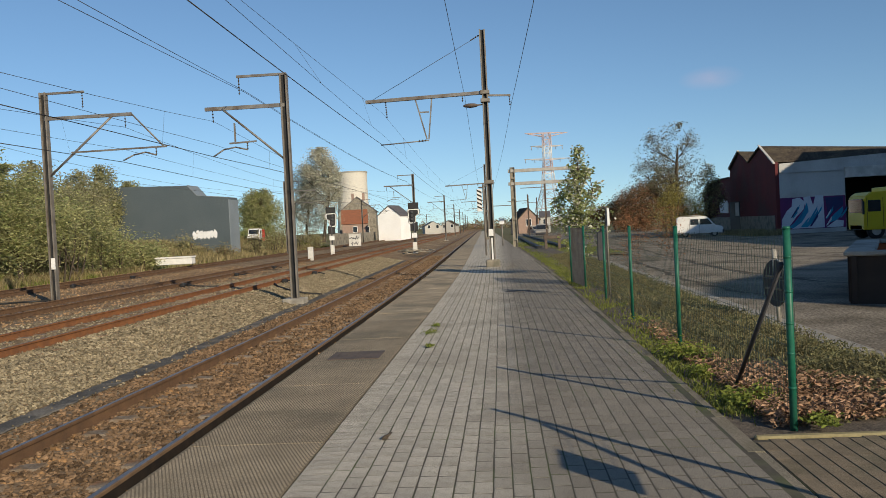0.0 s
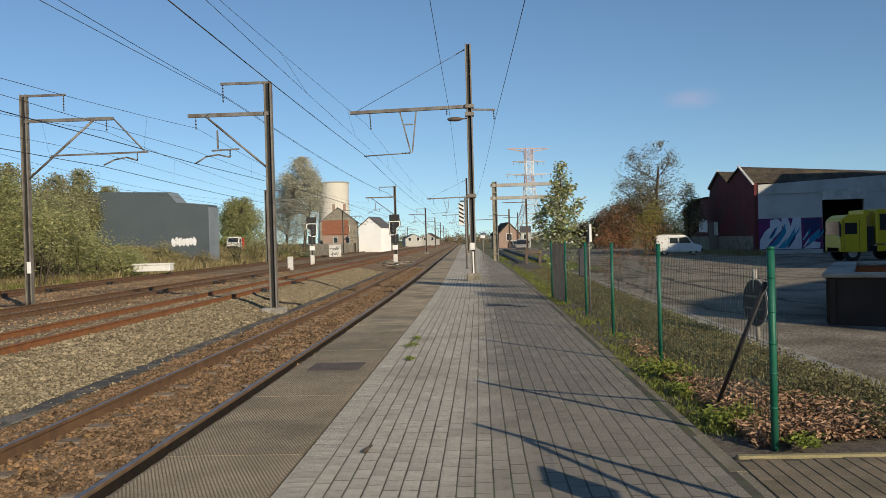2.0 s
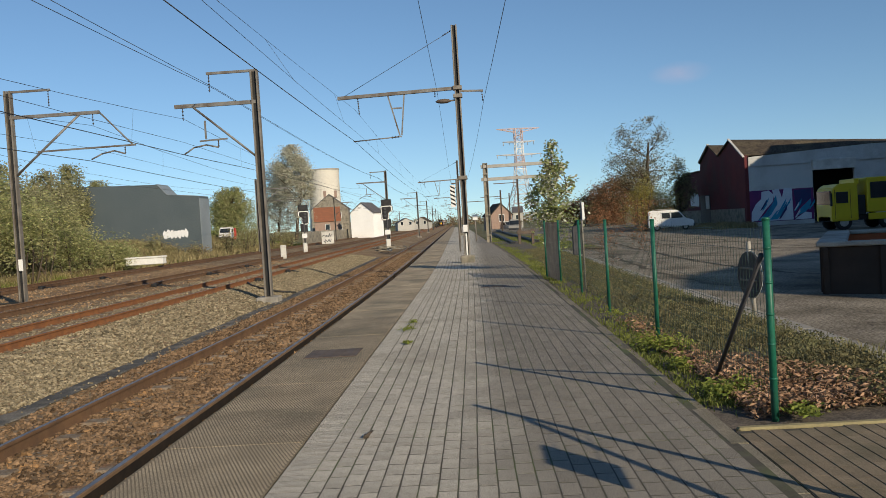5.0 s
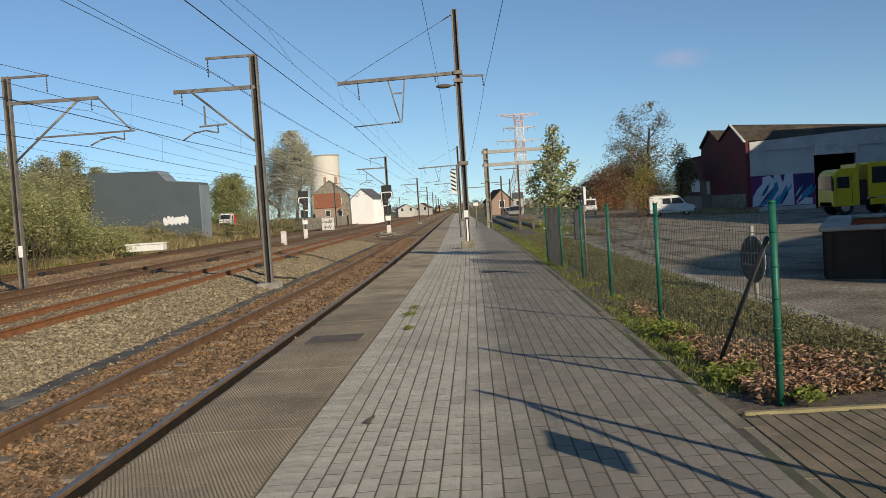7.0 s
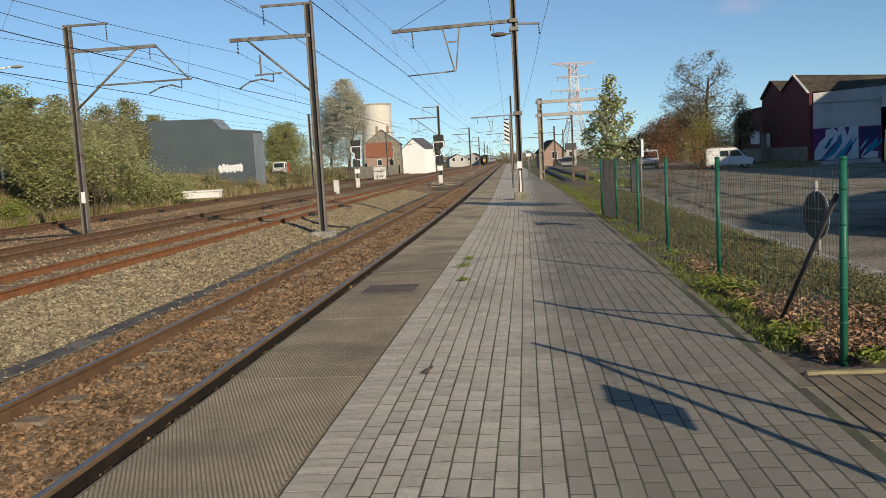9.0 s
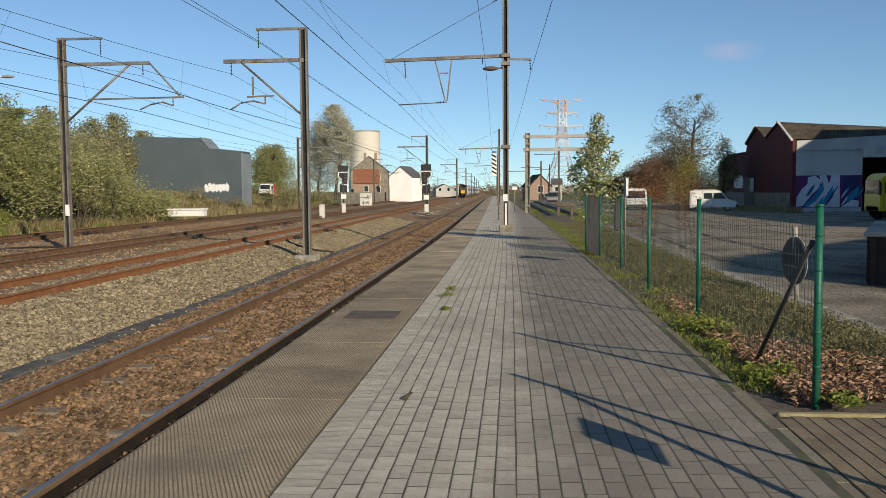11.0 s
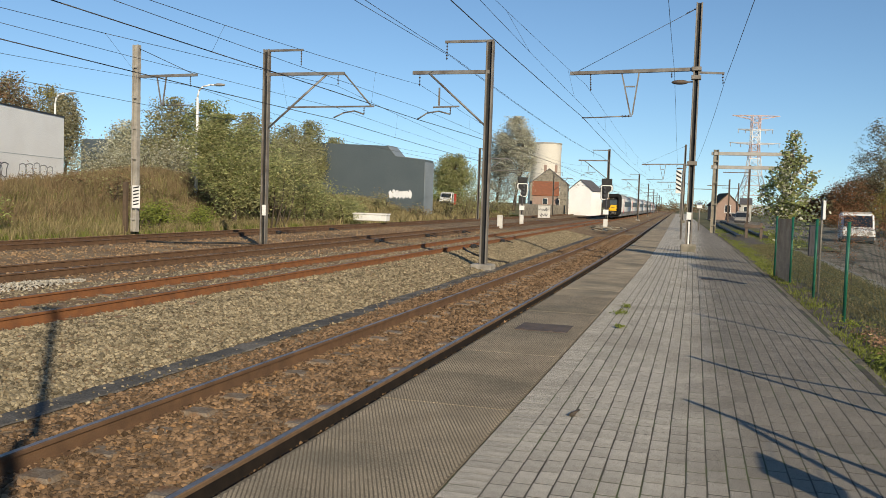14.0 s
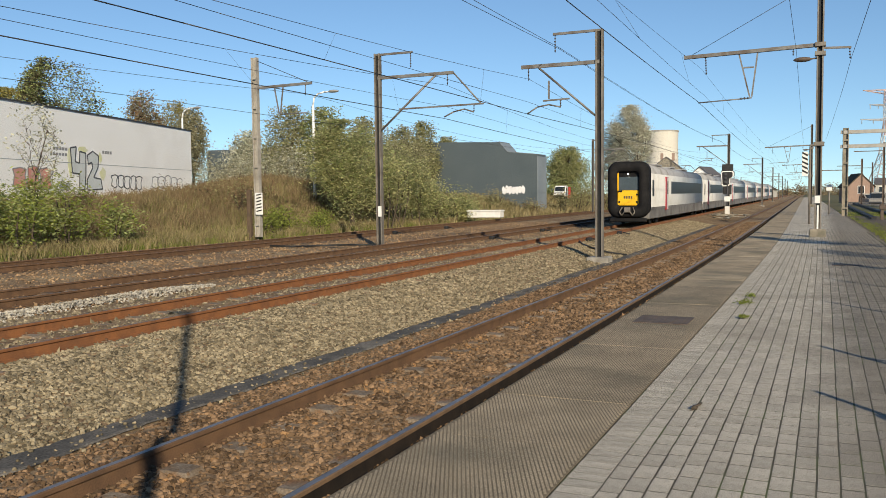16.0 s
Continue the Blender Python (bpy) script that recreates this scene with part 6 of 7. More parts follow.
    part("box", bm, M["dark_coping"], t)
    small_plate(t, "plate", 0.03, -0.04, 1.6, 0.05, 0.36, M["white"])
    # things behind the camera that throw the shadows seen on the platform and the tracks
    t = thing("fence_sign", "small flat rectangular sign fixed beside the fence post", "sign", (2.10, 3.17, 0))
    bm = bmesh.new()
    box(bm, -0.012, 0.012, -0.22, 0.22, 0.84, 1.12, 0.004)
    part("board", bm, M["galv_light"], t)
    bm = bmesh.new()
    tube(bm, (0, 0.2, 0.9), (0, 0.92, 0.9), 0.003, None, 5)
    tube(bm, (0, 0.2, 1.06), (0, 0.92, 1.06), 0.003, None, 5)
    part("bracket", bm, M["galv"], t)
    t = thing("platform_lamp", "tall grey platform lamp post with flat head", "street lamp", (1.44, -2.80, 0))
    bm = bmesh.new()
    tube(bm, (0, 0, 0), (-0.40, 0.02, 2.6), 0.10, 0.10, 14)
    tube(bm, (-0.40, 0.02, 2.6), (-0.96, 0.05, 6.28), 0.065, 0.05, 14)
    part("pole", bm, M["galv"], t)
    bm = bmesh.new()
    box(bm, -1.39, -0.92, -0.08, 0.15, 6.23, 6.30, 0.02)
    part("head", bm, M["galv"], t)


fence()


def street_lamp(az, d, zb, top, face, label):
    x, y = ray_xy(az, d)
    t = thing("street_lamp", label, "street lamp", (x, y, zb), 0, group="street lamps")
    H = top - zb
    bm = bmesh.new()
    tube(bm, (0, 0, 0), (0, 0, H - 0.8), 0.11, 0.075, 12)
    path_tube(bm, [(0, 0, H - 0.8), (face * 0.1, 0, H - 0.35), (face * 0.4, 0, H - 0.1), (face * 0.9, 0, H), (face * 1.3, 0, H)], 0.055, 10)
    part("pole", bm, M["white"], t)
    bm = bmesh.new()
    r = bmesh.ops.create_uvsphere(bm, u_segments=14, v_segments=8, radius=1)
    bmesh.ops.transform(bm, matrix=Matrix.Translation((face * 1.6, 0, H)) @ Matrix.Diagonal((0.42, 0.16, 0.1, 1)), verts=r["verts"])
    part("lantern", bm, M["galv_light"], t)


street_lamp(-32.95, 58, 1.0, 8.55, 1, "tall white street lamp with curved arm")
street_lamp(-41.3, 75, 0.6, 9.1, 1, "white street lamp behind the white hall")


def trackside():
    for px, py, zz in ((-14.6, 64, -0.45),):
        t = thing("marker_post", "short white concrete marker post beside the tracks", "marker post", (px, py, zz))
        bm = bmesh.new()
        box(bm, -0.2, 0.2, -0.15, 0.15, 0, 1.05, 0.03)
        part("body", bm, M["white_dirty"], t)
    t = thing("concrete_slab", "long low pale concrete slab in the grass", "concrete slab", (-22.9, 60.5, 0.05), 0)
    bm = bmesh.new()
    box(bm, -2.3, 0.4, -0.4, 0.4, -0.2, 0.26, 0.04)
    part("body", bm, M["white"], t)
    bm = bmesh.new()
    box(bm, -2.4, 0.45, -0.45, 0.45, 0.26, 0.38, 0.02)
    part("top", bm, M["white"], t)
    # point-machine bonds and jumper cables lying over the ballast
    for i, pts in enumerate((((-8.9, 32.6, -0.3), (-8.5, 31.6, -0.36), (-7.9, 30.6, -0.42), (-7.2, 30.2, -0.55), (-6.6, 30.6, -0.66)), ((-16.7, 30, -0.4), (-17.6, 29.5, -0.38), (-19.5, 28.6, -0.42), (-20.6, 28.4, -0.4)))):
        bm = bmesh.new()
        path_tube(bm, pts, 0.038, 6)
        tagged(part("jumper_cable", bm, M["black"]), "thick black cable lying on the ballast", "cable", group="jumper cables")
    heap_r = random.Random(41)
    sx, sy = ray_xy(-5.85, 75.2)
    for i in range(7):
        cx, cy, ra, rb = sx + heap_r.uniform(-0.9, 1.6), sy + heap_r.uniform(-6, 2), heap_r.uniform(0.5, 1.2), heap_r.uniform(1.2, 3.0)
        a0 = heap_r.uniform(0, 6.28)
        bm = bmesh.new()
        path_tube(bm, [(cx + ra * math.cos(a0 + 0.5 * q), cy + rb * math.sin(a0 + 0.5 * q), -0.40 + 0.02 * i + 0.05 * math.sin(q)) for q in range(8)], 0.045, 6)
        tagged(part("signal_cable", bm, M["old_concrete"]), "grey signalling cable looped on the ballast by the signal", "cable", group="signal cables")
    for i, (k, y) in enumerate(((2, 34), (2, 40), (3, 36), (3, 44), (4, 40), (4, 47), (3, 52))):
        bm = bmesh.new()
        box(bm, -0.1, 0.1, -0.16, 0.16, 0, 0.15, 0.03)
        tube(bm, (0.16, 0, 0.1), (0.5, 0, 0.02), 0.03, None, 6)
        o = tagged(part("bond_box", bm, M["black"]), "small black bond box clamped to the rail", "bond box", group="bond boxes")
        o.location = (TRACK_X[k] + 0.95 + bend(y), y, RAIL_Z[k] - 0.17)


trackside()


# ---- the train ----
M.update({
    "train_light": surf("train_light", (0.60, 0.60, 0.58), (0.55, 0.55, 0.53), 0.5, 0.45, bump=0.0, spec=0.5, stain=(0.48, 0.47, 0.44), stain_scale=0.6),
    "train_roof": surf("train_roof", (0.36, 0.36, 0.36), (0.30, 0.30, 0.30), 0.5, 0.6, bump=0.0, stain=(0.22, 0.21, 0.20), stain_scale=0.8),
    "train_skirt": surf("train_skirt", (0.20, 0.19, 0.18), (0.15, 0.145, 0.14), 0.8, 0.7, bump=0.1, stain=(0.11, 0.10, 0.09), stain_scale=0.8),
    "train_red": surf("train_red", (0.52, 0.03, 0.04), None, 1, 0.45, bump=0.0, spec=0.5),
    "rubber": surf("rubber", (0.012, 0.012, 0.013), (0.022, 0.021, 0.021), 1.5, 0.8, bump=0.1, fine=10, spec=0.1),
    "train_yellow": surf("train_yellow", (0.86, 0.49, 0.012), (0.80, 0.44, 0.012), 1, 0.4, bump=0.0, spec=0.5),
    "cab_glass": surf("cab_glass", (0.05, 0.065, 0.075), (0.07, 0.085, 0.095), 1, 0.15, bump=0.0, spec=0.6),
    "train_glass": surf("train_glass", (0.012, 0.014, 0.016), (0.02, 0.022, 0.025), 2, 0.35, bump=0.0, spec=0.2),
    "headlight": glow("headlight", (1.0, 0.93, 0.78), 6.0),
})
COACH, TW, TH = 26.6, 1.10, 3.47


def body_section(w, z0, z1):
    """Half-outline of a coach body, from the sill up to the roof's middle."""
    return [(w * 0.96, z0), (w, z0 + 0.25), (w, z1 - 0.95), (w * 0.97, z1 - 0.6), (w * 0.85, z1 - 0.28), (w * 0.55, z1 - 0.07), (0, z1)]


def loft(bm, sections, mi=0):
    rows = [[bm.verts.new((x, y, z)) for x, z in pts] for y, pts in sections]
    for a, b in zip(rows, rows[1:]):
        for i in range(len(a) - 1):
            f = bm.faces.new((a[i], a[i + 1], b[i + 1], b[i]))
            f.material_index, f.smooth = mi, True
    return rows


def round_rect(w, z0, z1, r, n=6):
    pts = []
    for cx, cz, a0 in ((w - r, z0 + r, -90), (w - r, z1 - r, 0), (-w + r, z1 - r, 90), (-w + r, z0 + r, 180)):
        for i in range(n + 1):
            a = radians(a0 + 90 * i / n)
            pts.append((cx + r * math.cos(a), cz + r * math.sin(a)))
    return pts


def train():
    t = thing("train", "grey-white passenger train with black rubber nose and yellow front", "train")
    for c in range(7):
        y0, y1 = c * COACH + (0.5 if c == 0 else 0.25), (c + 1) * COACH - 0.25
        half = body_section(TW, 0.85, TH)
        full = half + [(-x, z) for x, z in half[-2::-1]]
        bm = bmesh.new()
        rows = loft(bm, [(y0, full), (y1, full)])
        for r in rows:
            bm.faces.new(r)
        for f in bm.faces:
            f.material_index = 1 if f.calc_center_median().z > TH - 0.5 else 0
        bmesh.ops.recalc_face_normals(bm, faces=bm.faces)
        b = part("coach_body", bm, [M["train_light"], M["train_roof"]], t)
        bm = bmesh.new()
        box(bm, -TW * 0.97, TW * 0.97, y0 + 0.2, y1 - 0.2, 0.32, 0.9, 0.04)
        part("skirt", bm, M["train_skirt"], b)
        for s in (-1, 1):
            for a0, a1 in ((8.2, 25.0) if c == 0 else (5.6, 24.4),):
                bm = bmesh.new()
                box(bm, s * TW - 0.012, s * TW + 0.012, y0 + a0, y0 + a1, 1.72, 2.5, 0.0)
                w = part("window_band", bm, M["train_glass"], b, "dark window band")
            for d0 in (5.8 if c == 0 else 3.7,):
                bm = bmesh.new()
                box(bm, s * TW - 0.01, s * TW + 0.016, y0 + d0, y0 + d0 + 1.1, 0.75, 2.75, 0.0)
                d = part("door", bm, M["train_red"], b, "red door leaf edge")
                bm = bmesh.new()
                box(bm, s * TW - 0.01, s * TW + 0.020, y0 + d0 + 0.55, y0 + d0 + 1.1, 0.78, 2.72, 0.0)
                part("door_leaf", bm, M["train_light"], b)
                bm = bmesh.new()
                box(bm, s * TW - 0.01, s * TW + 0.026, y0 + d0 + 0.66, y0 + d0 + 1.0, 1.7, 2.5, 0.0)
                part("door_window", bm, M["train_glass"], b)
            bm = bmesh.new()
            box(bm, s * TW - 0.01, s * TW + 0.014, y0 + 1.0, y0 + 1.55, 1.6, 2.5, 0.0)
            part("cab_window", bm, M["train_glass"], b)
            bm = bmesh.new()
            box(bm, s * TW - 0.01, s * TW + 0.008, y0 + 0.2, y1 - 0.2, 0.86, 0.98, 0.0)
            part("sill_line", bm, M["train_skirt"], b)
        bm = bmesh.new()
        for k in range(3):
            box(bm, -0.7, 0.7, y0 + 5 + 6 * k, y0 + 7 + 6 * k, TH - 0.05, TH + 0.05, 0.03)
        part("roof_box", bm, M["train_roof"], b)
        for yb in (y0 + 3.2, y1 - 3.2):
            bm = bmesh.new()
            box(bm, -1.0, 1.0, yb - 1.5, yb + 1.5, 0.3, 0.6, 0.05)
            for q in (-1.1, 1.1):
                for s in (-0.7525, 0.7525):
                    tube(bm, (s - 0.06, yb + q, 0.42), (s + 0.06, yb + q, 0.42), 0.42, 0.42, 18)
            part("bogie", bm, M["rubber"], t)
        if c:
            bm = bmesh.new()
            box(bm, -TW * 0.85, TW * 0.85, y0 - 0.6, y0 + 0.1, 0.9, TH - 0.25, 0.1)
            part("gangway", bm, M["rubber"], t, "black gangway bellows")
    # the front: a thick black rubber frame round a recessed cab face
    z0, z1 = 0.42, TH + 0.06
    outer = round_rect(TW + 0.03, z0, z1, 0.55)
    front = round_rect(TW - 0.12, z0 + 0.12, z1 - 0.14, 0.5)
    inner = round_rect(0.62, 1.08, 2.98, 0.22)
    bm = bmesh.new()
    rings = [[bm.verts.new((x, y, z)) for x, z in pts] for y, pts in ((0.9, outer), (0.22, outer), (0.0, front), (0.0, inner), (0.28, inner))]
    n = len(outer)
    for a, b in zip(rings, rings[1:]):
        for i in range(n):
            bm.faces.new((a[i], a[(i + 1) % n], b[(i + 1) % n], b[i])).smooth = True
    bm.faces.new(rings[0])
    bmesh.ops.recalc_face_normals(bm, faces=bm.faces)
    nose = part("nose_frame", bm, M["rubber"], t, "thick black rubber ring round the cab front")
    bm = bmesh.new()
    box(bm, -0.61, 0.61, 0.16, 0.26, 1.09, 1.95, 0.05)
    fp = part("front_panel", bm, M["train_yellow"], t, "yellow front door panel")
    bm = bmesh.new()
    box(bm, -0.60, -0.53, 0.15, 0.24, 1.9, 2.95, 0.01)
    part("edge_strip", bm, M["train_yellow"], fp)
    bm = bmesh.new()
    box(bm, -0.53, 0.57, 0.17, 0.27, 1.92, 2.68, 0.03)
    part("windscreen", bm, M["cab_glass"], t)
    bm = bmesh.new()
    box(bm, -0.55, 0.57, 0.2, 0.27, 2.62, 2.98, 0.02)
    part("destination_box", bm, M["rubber"], t)
    for i in range(4):
        bm = bmesh.new()
        box(bm, -0.24 + 0.13 * i, -0.16 + 0.13 * i, 0.150, 0.162, 1.48, 1.62)
        part("number_bar", bm, M["dark_coping"], fp)
    for x, z in ((-0.5, 1.88), (-0.38, 1.88), (0.5, 1.7), (-0.48, 1.3), (0.48, 1.3)):
        bm = bmesh.new()
        tube(bm, (x, 0.16, z), (x, 0.13, z), 0.055, 0.055, 12)
        part("lamp_housing", bm, M["rubber"], fp)
    for x, z, r in ((0.0, 2.82, 0.04),):
        bm = bmesh.new()
        tube(bm, (x, 0.2, z), (x, 0.16, z), r, r, 12)
        part("headlight", bm, M["headlight"], t, "lit white headlamp")
    bm = bmesh.new()
    box(bm, -0.16, 0.16, -0.25, 0.3, 0.72, 1.0, 0.03)
    for s in (-1, 1):
        path_tube(bm, [(s * 0.3, 0.0, 1.0), (s * 0.42, -0.15, 0.75), (s * 0.3, -0.1, 0.55), (s * 0.12, -0.15, 0.8)], 0.035, 6)
    part("coupler", bm, M["galv"], t, "grey automatic coupler with hoses")
    bm = bmesh.new()
    box(bm, -TW * 0.92, TW * 0.92, 0.05, 0.35, 0.18, 0.4, 0.05)
    part("obstacle_guard", bm, M["rubber"], t, "black steel guard above the rails")
    return t


TRAIN = train()


# ---- plants ----
M.update({
    "bark": surf("bark", (0.100, 0.075, 0.055), (0.070, 0.055, 0.040), 6, 0.95, bump=0.5, fine=30),
    "leaf_green": surf("leaf_green", (0.34, 0.365, 0.145), (0.26, 0.30, 0.11), 1.0, 0.7, bump=0.0, island=0.45, trans=0.4, spec=0.25),
    "leaf_olive": surf("leaf_olive", (0.37, 0.35, 0.17), (0.29, 0.285, 0.135), 1.0, 0.75, bump=0.0, island=0.4, trans=0.4, spec=0.2),
    "leaf_willow": surf("leaf_willow", (0.50, 0.48, 0.23), (0.37, 0.37, 0.16), 1.0, 0.7, bump=0.0, island=0.4, trans=0.45, spec=0.25),
    "leaf_silver": surf("leaf_silver", (0.56, 0.545, 0.43), (0.40, 0.40, 0.28), 1.0, 0.7, bump=0.0, island=0.4, trans=0.25, spec=0.2),
    "leaf_grey": surf("leaf_grey", (0.34, 0.31, 0.19), (0.26, 0.245, 0.145), 1.0, 0.75, bump=0.0, island=0.4, trans=0.25, spec=0.2),
    "leaf_pale": surf("leaf_pale", (0.56, 0.53, 0.44), (0.44, 0.42, 0.33), 1.0, 0.75, bump=0.0, island=0.35, trans=0.3, spec=0.2),
    "leaf_brown": surf("leaf_brown", (0.25, 0.155, 0.085), (0.19, 0.12, 0.07), 1.0, 0.8, bump=0.0, island=0.45, trans=0.25, spec=0.2),
    "leaf_rust": surf("leaf_rust", (0.32, 0.145, 0.07), (0.24, 0.115, 0.06), 1.0, 0.8, bump=0.0, island=0.45, trans=0.25, spec=0.2),
    "leaf_yellow": surf("leaf_yellow", (0.40, 0.32, 0.075), (0.30, 0.255, 0.065), 1.0, 0.75, bump=0.0, island=0.4, trans=0.4, spec=0.2),
    "leaf_dark": surf("leaf_dark", (0.135, 0.115, 0.062), (0.095, 0.082, 0.045), 1.0, 0.8, bump=0.0, island=0.4, trans=0.2, spec=0.2),
    "leaf_bright": surf("leaf_bright", (0.28, 0.31, 0.06), (0.20, 0.24, 0.05), 1.0, 0.7, bump=0.0, island=0.4, trans=0.4, spec=0.25),
    "dry_grass": surf("dry_grass", (0.315, 0.255, 0.135), (0.23, 0.195, 0.095), 0.5, 0.9, bump=0.0, island=0.4, trans=0.2, spec=0.1),
    "red_grass": surf("red_grass", (0.235, 0.165, 0.095), (0.19, 0.145, 0.08), 0.5, 0.9, bump=0.0, island=0.4, trans=0.2, spec=0.1),
    "green_grass": surf("green_grass", (0.202, 0.225, 0.054), (0.155, 0.178, 0.046), 0.6, 0.85, bump=0.0, island=0.4, trans=0.25, spec=0.15),
    "dead_leaf": surf("dead_leaf", (0.43, 0.275, 0.175), (0.23, 0.135, 0.08), 3.0, 0.85, bump=0.0, island=0.5, trans=0.1, spec=0.15),
    "hedge": surf("hedge", (0.165, 0.165, 0.078), (0.14, 0.122, 0.06), 1.0, 0.75, bump=0.0, island=0.3, trans=0.15, spec=0.2),
})


def leaves(name, centres, size, material, parent=None, seed=1, long=1.6, droop=0.0, up=0.3, curl=0.15):
    """Small folded leaves, one at each centre, turned at random."""
    r = np.random.default_rng(seed)
    n = len(centres)
    a = r.random(n) * 6.283
    d = np.stack([np.cos(a), np.sin(a), r.uniform(-0.7, 0.7, n) - droop], 1)
    d /= np.linalg.norm(d, axis=1)[:, None]
    nr = r.standard_normal((n, 3)) + np.array([0, 0, up])
    s = np.cross(d, nr)
    s /= np.linalg.norm(s, axis=1)[:, None] + 1e-9
    k = np.cross(s, d)
    L = (size * (0.6 + 0.8 * r.random(n)))[:, None]
    W = L / long
    c = np.asarray(centres)
    v = np.stack([c - d * L * 0.5, c + s * W * 0.5 + k * W * curl, c + d * L * 0.5, c - s * W * 0.5 + k * W * curl], 1)
    o = 4 * np.arange(n)[:, None]
    f = np.concatenate([np.stack([o[:, 0], o[:, 0] + 1, o[:, 0] + 2], 1), np.stack([o[:, 0], o[:, 0] + 2, o[:, 0] + 3], 1)])
    return raw_mesh(name, v.reshape(-1, 3), f, material, parent)


def branchy(base, height, spread, seed, levels=3, n0=7, r0=0.14, lean=0.0, up=0.9, first=0.25):
    """A trunk with limbs and twigs: lists of (a, b, ra, rb), and the tips."""
    r = random.Random(seed)
    segs, tips = [], []

    def grow(p, d, L, rad, lev):
        steps = 4
        q = Vector(p)
        for i in range(steps):
            dd = (d + Vector((r.uniform(-1, 1), r.uniform(-1, 1), r.uniform(-0.4, 0.6))) * 0.16).normalized()
            e = q + dd * L / steps
            ra, rb = rad * (1 - i / steps * 0.6), rad * (1 - (i + 1) / steps * 0.6)
            segs.append((q.copy(), e.copy(), ra, rb))
            if lev < levels and (i >= 1 or lev > 0 or first < 0.2):
                for _ in range(2 if lev else max(1, n0 // 3)):
                    az_ = r.uniform(0, 6.283)
                    out = Vector((math.cos(az_), math.sin(az_), r.uniform(0.1, up)))
                    nd = (dd * 0.5 + out * spread).normalized()
                    grow(q.lerp(e, r.random()), nd, L * r.uniform(0.38, 0.6), rb * 0.55, lev + 1)
            if lev >= levels - 1:
                tips.append(e.copy())
            q, d = e, dd
        tips.append(q)

    grow(Vector(base), Vector((lean, 0, 1)).normalized(), height * 0.85, r0, 0)
    return segs, tips


def tree(name, label, x, y, z, height, width, leaf_mats, n_leaf, leaf, seed, spread=0.8, levels=3, r0=0.14, blob=0.35, droop=0.0, shape=None, category="tree", bare=1.0, long=1.7, hollow=0.2):
    """A tree of trunk and crown, the crown gathered round the twigs and held to an outline: shape(h) gives its half-width at height h from 0 to 1."""
    t = thing(name, label, category, (x, y, z))
    segs, tips = branchy((0, 0, 0), height * 0.95, spread, seed, levels, 7, r0)
    shape = shape or (lambda h: math.sin(math.pi * min(max((h - 0.12) / 0.95, 0), 1)) ** 0.6)
    def lim(p):
        h = min(max(p.z / height, 0), 1)
        w = max(shape(h), 0.02) * width / 2
        rr = math.hypot(p.x, p.y)
        k = w / rr if rr > w else 1.0
        return Vector((p.x * k, p.y * k, min(p.z, height)))
    bm = bmesh.new()
    for i, (a, b, ra, rb) in enumerate(segs):
        if ra > r0 * 0.07:
            tube(bm, lim(a), lim(b), max(ra, min(0.012, r0 * 0.2)), max(rb, min(0.009, r0 * 0.15)), 6 if ra > r0 * 0.4 else 4, 0, False)
    part("trunk", bm, M["bark"], t)
    r = np.random.default_rng(seed)
    tp = np.array([lim(p) for p in tips])
    extra = []
    for _ in range(int(len(tp) * 0.6) + 20):
        h = r.random() ** 0.8
        a = r.random() * 6.283
        w = shape(h) * width / 2 * math.sqrt(r.random()) * 0.95
        extra.append((w * math.cos(a), w * math.sin(a), h * height))
    tp = np.concatenate([tp, np.array(extra)]) if bare >= 1.0 else tp
    tp = tp[tp[:, 2] > height * 0.1]
    fit = np.array([min(1.0, max(0.12, shape(min(1.0, q / height)))) for q in tp[:, 2]])
    tp = tp[r.random(len(tp)) < fit]
    kinds = len(leaf_mats)
    for k, mat in enumerate(leaf_mats):
        m = n_leaf // kinds
        own = tp[r.random(len(tp)) < (1.0 if kinds == 1 else 0.65)]
        c = own[r.integers(0, len(own), m)]
        off = r.standard_normal((m, 3)) * np.array([1, 1, 0.8]) * blob
        if droop:
            off[:, 2] -= np.abs(r.standard_normal(m)) * droop
        cc = c + off
        cc[:, 2] = np.clip(cc[:, 2], 0.05, height * 1.03)
        # ragged outline: drop leaves in the hollows of a coarse noise
        hol = np.array([noise.noise((q[0] * 5.5 / width + seed, q[1] * 5.5 / width, q[2] * 5.5 / width)) for q in cc])
        cc = cc[hol > -hollow]
        leaves("crown", cc, leaf, M[mat], t, seed + k, long, droop * 0.6)
    return t


